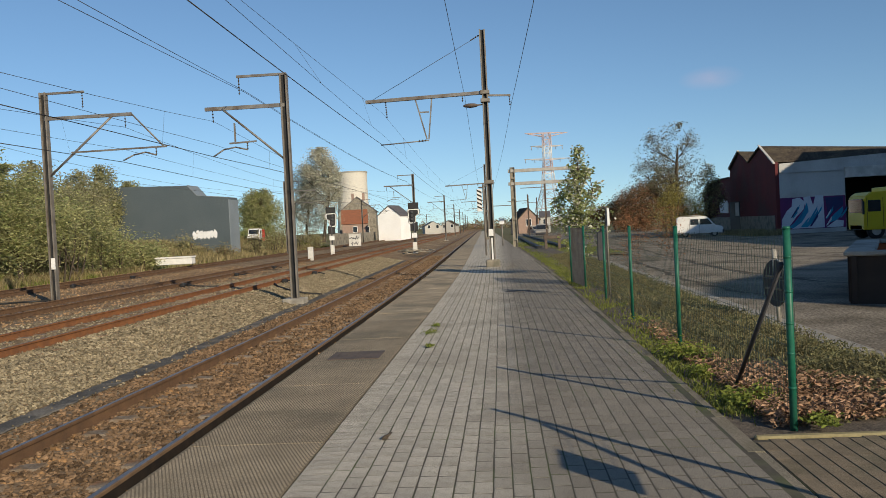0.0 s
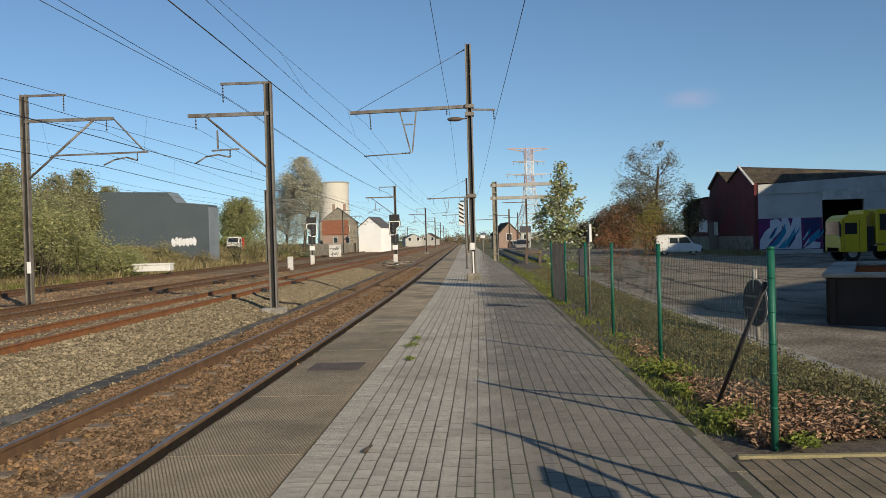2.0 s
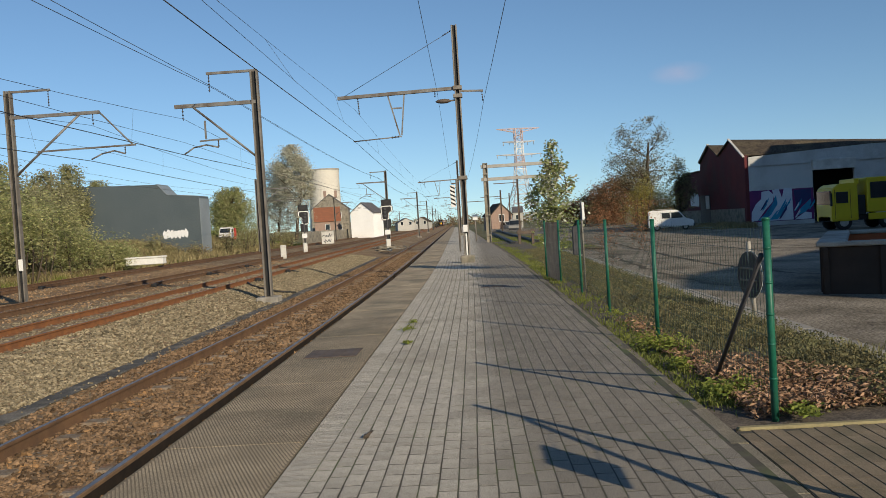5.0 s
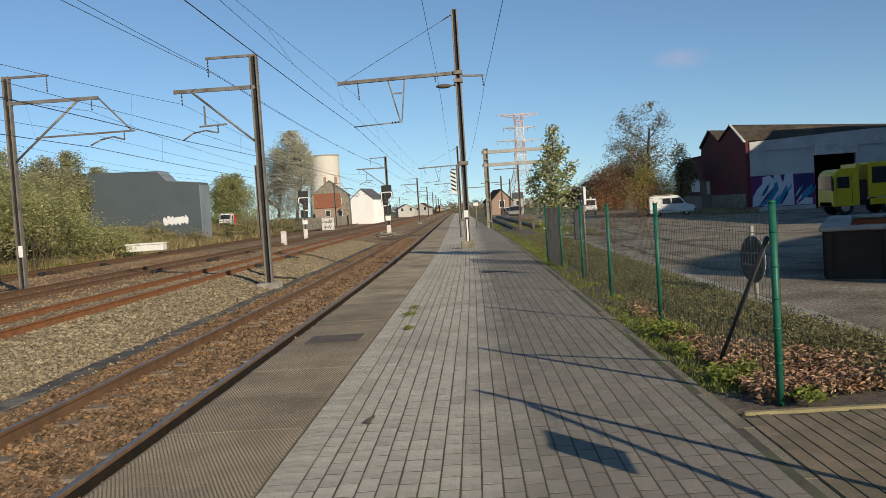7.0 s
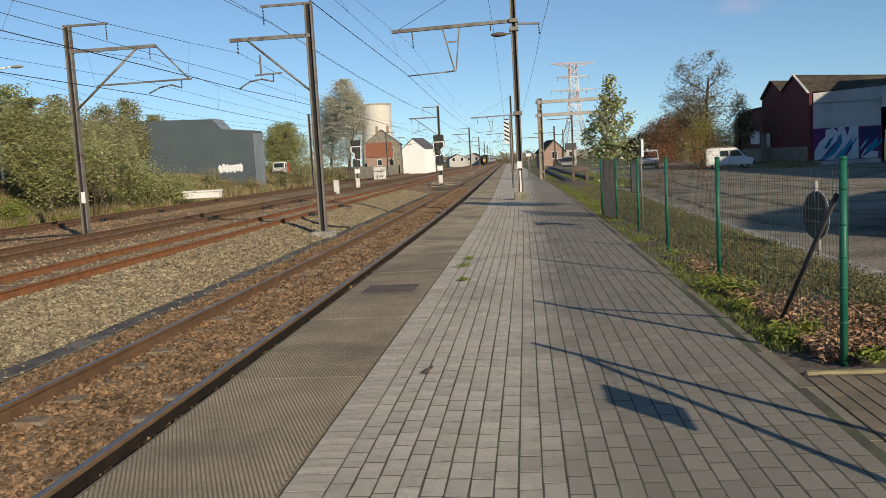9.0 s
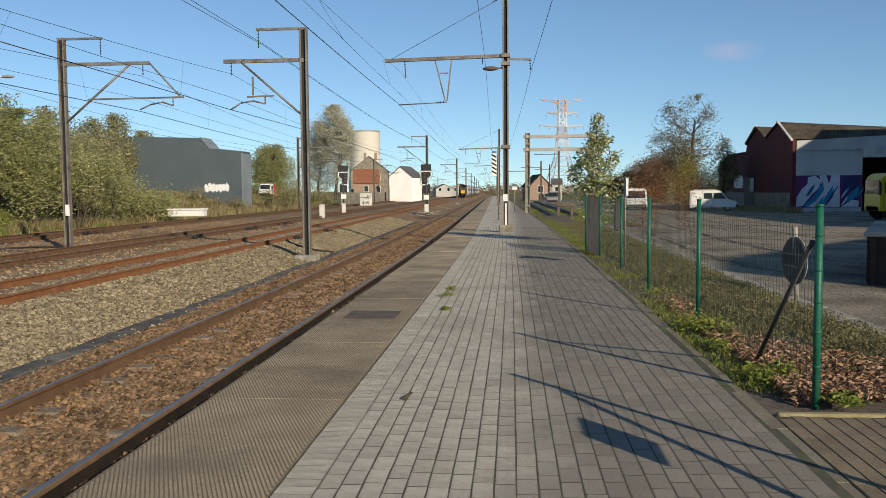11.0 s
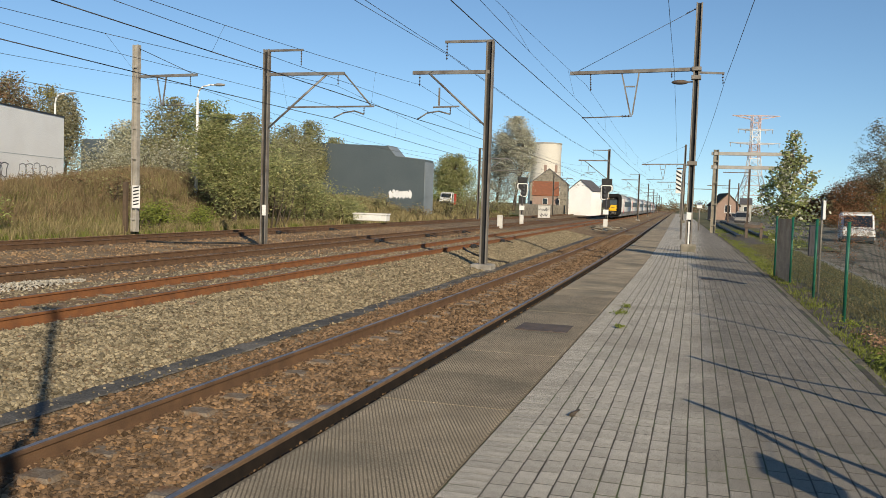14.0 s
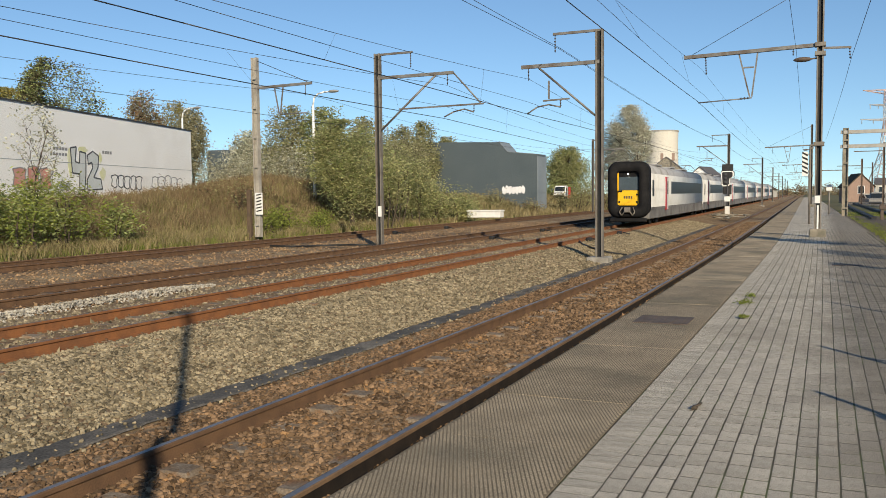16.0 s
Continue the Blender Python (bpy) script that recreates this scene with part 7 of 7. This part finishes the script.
def bush_row(name, label, pts, mats, n_leaf, leaf, seed, blob=0.5, category="bush", stems=True):
    """A thicket: leaf clumps round given centres (x, y, z, radius) over short stems."""
    t = thing(name, label, category, (0, 0, 0))
    r = np.random.default_rng(seed)
    P = np.array(pts)
    w = P[:, 3] ** 2
    clumps = []
    for p in P:
        k = int(10 + 8 * p[3])
        q = r.standard_normal((k, 3))
        q /= np.linalg.norm(q, axis=1)[:, None]
        q *= (r.random((k, 1)) ** 0.4) * p[3]
        q[:, 2] = q[:, 2] * 0.9
        clumps.append(q + p[:3])
    C = np.concatenate(clumps)
    if stems:
        bm = bmesh.new()
        for p in P:
            for _ in range(4):
                a = Vector((p[0] + r.uniform(-0.3, 0.3), p[1] + r.uniform(-0.3, 0.3), ground_z(p[0], p[1]) - 0.1))
                b = Vector((p[0] + r.uniform(-1, 1) * p[3] * 0.6, p[1] + r.uniform(-1, 1) * p[3] * 0.6, p[2] + p[3] * 0.5))
                mid = a.lerp(b, 0.5) + Vector((r.uniform(-0.2, 0.2), r.uniform(-0.2, 0.2), 0))
                tube(bm, a, mid, 0.06, 0.045, 5, 0, False)
                tube(bm, mid, b, 0.045, 0.02, 5, 0, False)
        part("stem", bm, M["bark"], t)["kind"] = "stuff"
    for k, mat in enumerate(mats):
        m = n_leaf // len(mats)
        own = C[r.random(len(C)) < (1 if len(mats) == 1 else 0.7)]
        c = own[r.integers(0, len(own), m)] + r.standard_normal((m, 3)) * blob
        gz = np.array([ground_z(q[0], q[1]) for q in c[:: max(1, m // 200)]]).min()
        c[:, 2] = np.maximum(c[:, 2], gz + 0.05 * r.random(m))
        leaves("foliage", c, leaf, M[mat], t, seed * 3 + k, 3.0)
    return t


def blades(name, label, n, area, h, w, material, seed, zfun, lean=0.35, clump=0.0, kind="stuff", category="grass"):
    """Standing grass: bent two-piece blades on the ground inside area (a function of random numbers giving x and y)."""
    r = np.random.default_rng(seed)
    x, y = area(r, n)
    if clump:
        cx, cy = area(r, max(8, n // 60))
        idx = r.integers(0, len(cx), n)
        sel = r.random(n) < clump
        x = np.where(sel, cx[idx] + r.standard_normal(n) * 0.16, x)
        y = np.where(sel, cy[idx] + r.standard_normal(n) * 0.16, y)
    z = np.array([zfun(a, b) for a, b in zip(x, y)])
    H = h * (0.45 + 0.8 * r.random(n))
    a = r.random(n) * 6.283
    b = r.random(n) * 6.283
    dx, dy = np.cos(a) * lean * H, np.sin(a) * lean * H
    wx, wy = np.cos(b) * w / 2, np.sin(b) * w / 2
    v = np.stack([np.stack([x - wx, y - wy, z - 0.03], 1), np.stack([x + wx, y + wy, z - 0.03], 1), np.stack([x + dx * 0.35 + wx * 0.8, y + dy * 0.35 + wy * 0.8, z + H * 0.6], 1), np.stack([x + dx * 0.35 - wx * 0.8, y + dy * 0.35 - wy * 0.8, z + H * 0.6], 1), np.stack([x + dx, y + dy, z + H * (1 - lean * 0.3)], 1)], 1)
    o = 5 * np.arange(n)
    f = np.concatenate([np.stack([o, o + 1, o + 2], 1), np.stack([o, o + 2, o + 3], 1), np.stack([o + 3, o + 2, o + 4], 1)])
    return tagged(raw_mesh(name, v.reshape(-1, 3), f, material), label, category, kind=kind)


# the embankment on the far side of the tracks
def emb(u0, u1, y0, y1, g=1.0):
    def f(r, n):
        y = y0 + (y1 - y0) * r.random(n) ** g
        return u0 + (u1 - u0) * r.random(n) + bend_np(y), y
    return f


blades("tall_grass", "tall dry straw-coloured grass on the embankment", 64000, emb(-37, -25.4, 12, 62), 0.72, 0.028, M["dry_grass"], 11, ground_z, 0.4, 0.5)
blades("tall_grass", "tall reddish seeding weeds on the embankment", 30000, emb(-38, -29.0, 18, 60), 0.9, 0.026, M["red_grass"], 12, ground_z, 0.25, 0.6)
blades("green_grass", "rough green grass at the foot of the embankment", 36000, emb(-35, -25.2, 12, 62), 0.5, 0.03, M["green_grass"], 13, ground_z, 0.45, 0.6)
blades("tall_grass", "dry grass field beyond the tracks", 36000, emb(-48, -25, 58, 125), 0.85, 0.07, M["dry_grass"], 14, ground_z, 0.4, 0.4)
blades("green_grass", "patches of green grass beyond the tracks", 10000, emb(-42, -25, 58, 140), 0.45, 0.09, M["green_grass"], 15, ground_z, 0.4, 0.6)

tree("bush_tree", "broad leafy willow bush beside the far track", -27.2, 46.2, -0.6, 6.7, 5.4, ["leaf_green", "leaf_olive", "leaf_willow"], 33000, 0.20, 21, 0.9, 3, 0.2, 0.40, 0.15, lambda h: (0.15 + 1.3 * h) if h < 0.5 else 0.9 * math.sqrt(max(0, 1 - ((h - 0.5) / 0.52) ** 2)), "bush", 1.0, 3.6, 0.28)
bush_row("thicket", "low spreading willow thicket at the track side", [(-26.2, 51, 2.4, 1.7), (-26.6, 54, 1.5, 1.5), (-26.4, 57, 1.0, 1.3), (-26.0, 48.5, 2.2, 1.6), (-28.4, 53, 3.4, 1.7), (-26.2, 60, 0.7, 1.1), (-26.5, 63, 0.4, 0.9)], ["leaf_green", "leaf_olive", "leaf_willow"], 24000, 0.20, 22)
bush_row("weed_bush", "green weedy bushes on the embankment slope", [(-27.8, 24.5, 1.1, 1.1), (-27.2, 22.4, 0.8, 0.9), (-28.8, 21.6, 1.2, 1.2), (-27.4, 27.0, 0.6, 0.7), (-27.6, 19.5, 1.3, 1.3), (-30, 25, 1.6, 0.8)], ["leaf_green", "leaf_bright"], 11000, 0.17, 23, 0.32)
tree("sapling", "thin sapling with sparse leaves before the white wall", -30.9, 25.6, 0.6, 5.0, 2.3, ["leaf_silver"], 900, 0.13, 24, 0.8, 3, 0.045, 0.15, 0, None, "tree", 0.5)
bush_row("hedge_bush", "silvery grey-leaved shrubs at the top of the bank", [(-41.5, 52, 3.2, 1.7), (-40.0, 54, 3.3, 1.8), (-38.5, 55.5, 3.5, 1.9), (-37.2, 56, 3.6, 2.0), (-35.8, 56.5, 3.9, 2.1), (-34.5, 56, 3.4, 1.9), (-41, 50, 2.4, 1.2), (-43, 55, 3.2, 1.9)], ["leaf_silver", "leaf_grey"], 26000, 0.17, 25)
bush_row("hedge_bush", "dull olive thicket behind the street lamp", [(-33.5, 60, 2.6, 2.0), (-32.0, 60, 3.2, 2.2), (-31, 56, 2.2, 1.6), (-33, 65, 4.6, 2.3), (-36, 68, 4.6, 2.4), (-40, 66, 3.8, 2.0), (-44, 62, 3.2, 1.8)], ["leaf_olive", "leaf_grey"], 18000, 0.19, 26)
bush_row("weed_bush", "reddish-brown seeding weeds along the top of the bank", [(-31.5 - 0.55 * k, 40.5 + 1.3 * (k % 5), 1.45 + 0.15 * (k % 3), 0.75) for k in range(11)], ["red_grass", "leaf_brown", "leaf_olive"], 9000, 0.15, 27, 0.35)
bush_row("weed_bush", "lush green nettles at the foot of the bank", [(-26.6 - 0.5 * (k % 3), 36.5 + 1.5 * k, 0.0 + 0.2 * (k % 3), 0.6) for k in range(5)], ["leaf_bright", "green_grass"], 5000, 0.15, 28, 0.25)
for i, (az_, d_, h_, w_, mats_, s_) in enumerate(((-48.2, 82, 12.6, 7.5, ["leaf_green", "leaf_dark"], 31), (-50.8, 84, 10.2, 6.0, ["leaf_olive", "leaf_yellow"], 32), (-43.6, 84, 10.4, 3.6, ["leaf_grey", "leaf_brown"], 33), (-41.9, 86, 9.8, 3.6, ["leaf_yellow", "leaf_grey"], 34), (-40.8, 84, 8.8, 2.6, ["leaf_grey"], 35), (-37.4, 80, 6.6, 2.8, ["leaf_silver"], 36), (-34.9, 78, 8.6, 4.4, ["leaf_grey", "leaf_olive"], 37), (-32.2, 76, 8.4, 5.0, ["leaf_olive", "leaf_green"], 38), (-29.0, 80, 7.8, 4.5, ["leaf_olive", "leaf_grey"], 39), (-27.0, 82, 7.2, 4.4, ["leaf_grey", "leaf_olive"], 41), (-25.5, 98, 9.0, 2.6, ["leaf_olive"], 44), (-24.0, 108, 7.9, 2.6, ["leaf_olive"], 45))):
    tree("tree", ("grey-green birch-like tree on the embankment", "leafy green tree behind the hall")[i < 2], *ray_xy(az_, d_), 0.9, h_, w_, mats_, 17000 if i < 2 else 10000, 0.2, s_, 0.8, 3, 0.15, 0.35, 0.0 if i < 2 else 0.5, hollow=0.35)

# trees beyond the grey hall
tree("willow", "rounded olive-green weeping willow", *ray_xy(-16.15, 128), 0.4, 8.0, 9.0, ["leaf_olive", "leaf_green", "leaf_olive"], 26000, 0.55, 51, 0.9, 3, 0.25, 0.3, 1.3, lambda h: 1.1 if h < 0.3 else 1.1 * math.sqrt(max(0, 1 - ((h - 0.3) / 0.72) ** 2)), long=7.0, hollow=0.3)
tree("poplar", "tall grey-green silver poplar", *ray_xy(-11.95, 138), 0.3, 14.6, 6.0, ["leaf_pale", "leaf_silver"], 42000, 0.2, 52, 0.7, 3, 0.3, 0.45, 0.2, lambda h: 0.75 + 0.25 * math.sin(h * 3) if h < 0.75 else math.sqrt(max(0, 1 - ((h - 0.7) / 0.34) ** 2)))
tree("poplar", "tall silvery poplar beside the houses", *ray_xy(-13.1, 140), 0.3, 12.2, 4.8, ["leaf_pale", "leaf_silver"], 30000, 0.2, 53, 0.7, 3, 0.28, 0.45, 0.2, lambda h: 0.75 + 0.25 * math.sin(h * 3) if h < 0.75 else math.sqrt(max(0, 1 - ((h - 0.7) / 0.34) ** 2)))
bush_row("hedge_bush", "dark hedge behind the delivery van", [(x_, 118, 1.7, 1.3) for x_ in (-39, -37.4, -36, -34.4, -33, -31.5)], ["leaf_green"], 4000, 0.3, 54)
bush_row("hedge_bush", "scrubby bushes along the far track", [(-27.5, 100, 0.9, 1.4), (-28, 106, 1.2, 1.6), (-28.2, 96, 0.8, 1.1), (-27.6, 114, 0.9, 1.4), (-27, 122, 0.8, 1.2), (-31.8, 84, 0.9, 0.9), (-33, 85, 0.8, 0.8)], ["dry_grass", "leaf_olive"], 7500, 0.22, 55)
bush_row("weed_bush", "straw-coloured weeds at the foot of the grey hall", [(-28.2 - 0.85 * k, 86.5 + 0.8 * (k % 3), 0.0 + 0.12 * (k % 2), 0.7) for k in range(17)], ["dry_grass", "leaf_olive", "red_grass"], 14000, 0.16, 57, 0.3)
# distant tree line
rr_ = random.Random(5)
pts_ = []
for i in range(110):
    az_ = -9 + i * 0.26 + rr_.uniform(-0.2, 0.2)
    d_ = rr_.uniform(420, 560)
    pts_.append((*ray_xy(az_, d_), rr_.uniform(0.8, 2.6), rr_.uniform(2.4, 3.6)))
bush_row("tree_line", "hazy distant line of trees on the horizon", pts_, ["leaf_grey", "leaf_brown"], 42000, 0.9, 56, 0.9, "trees", False)

# right of the platform
tree("young_tree", "slender young tree with grey-green leaves beside the fence", 2.44, 25.0, 0.0, 3.65, 2.0, ["leaf_silver", "leaf_green", "leaf_green"], 5200, 0.10, 61, 0.6, 3, 0.045, 0.10, 0.05, lambda h: 0.08 if h < 0.26 else (0.6 + 2.2 * (h - 0.26) if h < 0.44 else max(0.03, 1.0 - 1.75 * (h - 0.44))), "tree", 1.0, 1.8)
tree("autumn_tree", "tall half-bare brownish tree with thin crown", *ray_xy(11.3, 88), YZ, 10.9, 9.0, ["leaf_dark", "leaf_dark", "leaf_grey"], 15000, 0.15, 62, 1.6, 3, 0.28, 0.26, 0, lambda h: 0.12 if h < 0.3 else 0.12 + 5.8 * (h - 0.3) if h < 0.45 else max(0.12, 1.0 - 0.5 * (h - 0.4) - 1.2 * max(0, h - 0.7)), "tree", 1.0)
tree("autumn_tree", "brown-leaved tree beside the shed", *ray_xy(13.55, 90), YZ, 6.9, 3.4, ["leaf_olive", "leaf_dark"], 4500, 0.18, 63, 0.9, 3, 0.14, 0.25, 0, lambda h: 0.3 + h if h < 0.5 else max(0.05, 0.9 * max(0, 1 - (h - 0.5) / 0.52) ** 0.7), "tree", 1.0)
bush_row("autumn_bush", "golden-yellow autumn bushes at the yard's end", [(*ray_xy(11.2, 84), 0.6, 1.3), (*ray_xy(11.0, 84), 2.2, 1.4), (*ray_xy(11.35, 84), 3.6, 1.1), (*ray_xy(11.9, 86), 1.0, 1.3), (*ray_xy(12.2, 86), 2.6, 1.4), (*ray_xy(12.9, 90), 2.2, 1.4)], ["leaf_yellow", "leaf_olive", "leaf_yellow"], 11000, 0.17, 64)
bush_row("autumn_bush", "dark reddish-brown autumn trees behind the yard", [(*ray_xy(8.8, 132), 3.6, 2.9), (*ray_xy(7.6, 136), 3.0, 2.7), (*ray_xy(9.8, 134), 4.6, 3.1), (*ray_xy(10.6, 135), 5.2, 3.1), (*ray_xy(8.2, 130), 1.6, 2.1), (*ray_xy(9.6, 132), 1.6, 2.3), (*ray_xy(6.6, 138), 2.0, 2.0), (*ray_xy(11.4, 134), 3.6, 2.6)], ["leaf_rust", "leaf_dark", "leaf_brown"], 42000, 0.3, 65)
for k, (x_, y_, h_) in enumerate(((3.1, 19.2, 1.45), (3.6, 17.2, 1.5), (3.3, 22, 1.3))):
    tree("thin_shrub", "thin reddish shrub with bare stems behind the fence", x_, y_, -0.05, h_ * 1.15, 0.8, ["leaf_rust"], 1000, 0.034, 71 + k, 0.6, 3, 0.006, 0.08, 0, lambda h: 0.25 if h < 0.45 else 1.0, "shrub", 0.6)


# the planted strip: ground-cover shrubs, fallen leaves, weeds
def strip_z(x, y):
    return float(np.interp(x, [1.78, 2.0, 2.5, 3.2, 3.9], [-0.05, -0.07, -0.03, -0.01, -0.07]))


def cover():
    r = np.random.default_rng(81)
    n = 30000
    y = 6.3 + 34 * r.random(n) ** 1.7
    x = 2.15 + 1.6 * r.random(n) ** 0.75
    hmax = 0.03 + 0.15 * np.clip((x - 2.25) / 0.6, 0, 1) * np.clip((4.0 - x) / 0.35, 0.25, 1)
    hmax *= 0.75 + 0.4 * np.sin(x * 5 + y * 1.7) * np.sin(y * 2.3)
    near = np.clip((y - 7.0) / 3.0, 0.25, 1)
    keep = r.random(n) < np.where(x < 2.9, near, 1)
    z = np.interp(x, [1.78, 2.0, 2.5, 3.2, 3.9], [-0.05, -0.07, -0.03, -0.01, -0.07]) + hmax * r.random(n) ** 0.6
    c = np.stack([x, y, z], 1)[keep]
    ob = leaves("ground_cover", c, 0.030, M["hedge"], None, 82, 1.6)
    tagged(ob, "low dull green ground-cover shrubs behind the platform", "shrubs", kind="stuff")
    m = 15000
    y = 6.3 + 6.2 * r.random(m) ** 1.5
    x = 2.0 + 1.75 * r.random(m)
    lim = 2.3 + np.clip((8.9 - y) * 0.5, 0, 1.1)
    keep = (x < lim) & (r.random(m) < np.clip(1.25 - (y - 6) / 6.5, 0, 1))
    z = np.interp(x, [1.78, 2.0, 2.5, 3.2, 3.9], [-0.05, -0.07, -0.03, -0.01, -0.07]) + 0.02 + 0.11 * r.random(m)
    ob = leaves("fallen_leaves", np.stack([x, y, z], 1)[keep], 0.05, M["dead_leaf"], None, 83, 2.4, 0.0, 0.6, 0.4)
    tagged(ob, "curled brown fallen leaves lying under the fence", "fallen leaves", kind="stuff")


cover()


def strip_area(r, n):
    y = 6.6 + 34 * r.random(n) ** 1.7
    x = 2.3 + 1.35 * r.random(n) ** 0.8
    near = (y < 9.0) & (x < 2.9 + 0.3 * np.sin(y * 3))
    return np.where(near, x + 0.75, x), y


blades("ground_cover", "tangled olive grass and low shrubs behind the fence", 30000, strip_area, 0.135, 0.011, M["hedge"], 84, strip_z, 0.7, 0.6, category="shrubs")
blades("ground_cover", "dry straw-coloured stalks among the low shrubs", 12000, strip_area, 0.14, 0.007, M["dry_grass"], 85, strip_z, 0.9, 0.4, category="shrubs")


def verge(r, n):
    y = 6.75 + 40 * r.random(n) ** 1.6
    return 1.73 + 0.50 * r.random(n) ** 1.3, y


def verge_far(r, n):
    y = 22 + 50 * r.random(n)
    return 1.85 + np.where(y < 42, 1.9, 4.5) * r.random(n) ** 1.2 + bend_np(y), y


blades("verge_grass", "bright green weeds and grass along the platform kerb", 9000, verge, 0.075, 0.012, M["green_grass"], 91, strip_z, 0.6, 0.75)
blades("verge_grass", "grass verge beyond the young tree", 16000, verge_far, 0.10, 0.03, M["green_grass"], 92, lambda x, y: max(ground_z(x, y), -0.1), 0.5, 0.5)
blades("weeds", "dull tall weeds along the foot of the shed", 2600, lambda r, n: (20.0 + 3.1 * r.random(n), 69.5 + 11 * r.random(n)), 0.55, 0.035, M["dry_grass"], 93, lambda x, y: YZ, 0.5, 0.5, category="weeds")
strip("verge_soil", [(1.82, -0.06), (3.5, -0.07), (6.5, -0.10)], 40, 110, M["grass_ground"], "rough grass verge beside the sidings", "grass", 4.0)


def weeds():
    r = np.random.default_rng(95)
    for k, (x, y, s) in enumerate(((1.98, 7.0, 0.14), (2.2, 7.1, 0.12), (2.0, 9.6, 0.2), (2.15, 9.3, 0.16), (2.3, 6.15, 0.10), (3.2, 6.25, 0.12), (1.95, 8.3, 0.1), (2.05, 12.6, 0.16), (-1.03, 12.3, 0.1), (-0.92, 10.9, 0.05), (-1.01, 13.2, 0.05))):
        n = int(260 * s / 0.12) if y < 9.9 and x > 0 else 110
        off = r.standard_normal((n, 3)) * np.array([s * 0.55, s * 0.8, s * 0.3])
        c = np.array([x, y, 0.02]) + off
        c[:, 2] = np.abs(off[:, 2]) + 0.015
        ob = leaves("weed", c, 0.05 if x > 0 else 0.04, M["leaf_bright"], None, 100 + k, 2.6)
        tagged(ob, "small tuft of bright green weeds" + (" growing in the paving" if x < 0 else " beside the kerb"), "weed", kind="stuff")
    bm = bmesh.new()
    tube(bm, (-0.86, 6.12, 0.012), (-0.82, 6.28, 0.018), 0.014, 0.008, 6)
    box(bm, -0.87, -0.83, 6.14, 6.2, 0.0, 0.02, 0.006)
    tagged(part("twig", bm, M["bark"]), "dark bit of twig lying on the paving", "twig")


weeds()


# ---- what moves ----
def motions():
    rows = []
    for i in range(17):
        y = 46.8 + 38.0 * (16 - i)
        rows.append((float(i), pose(TRACK_X[2] + bend(y), y, RAIL_Z[2], 0, 0, math.degrees(math.atan(0.020)))))
    walk(TRAIN, rows)
    # the delivery van comes in along the yard road: seconds, bearing, distance
    way = ((0, 4.6, 205), (2, 5.4, 182), (3.7, 6.3, 159), (6, 7.55, 127), (7, 7.6, 112), (8, 7.8, 103), (9, 7.95, 95), (11.3, 8.1, 78), (12, 8.2, 73), (12.8, 8.35, 68), (13.2, 8.7, 65), (14, 9.3, 59.5), (16, 11.0, 47))
    walk(ROAD_VAN, [(float(s), pose(*ray_xy(az, d), YZ, 0, 0, -95.5)) for s, az, d in way])


motions()
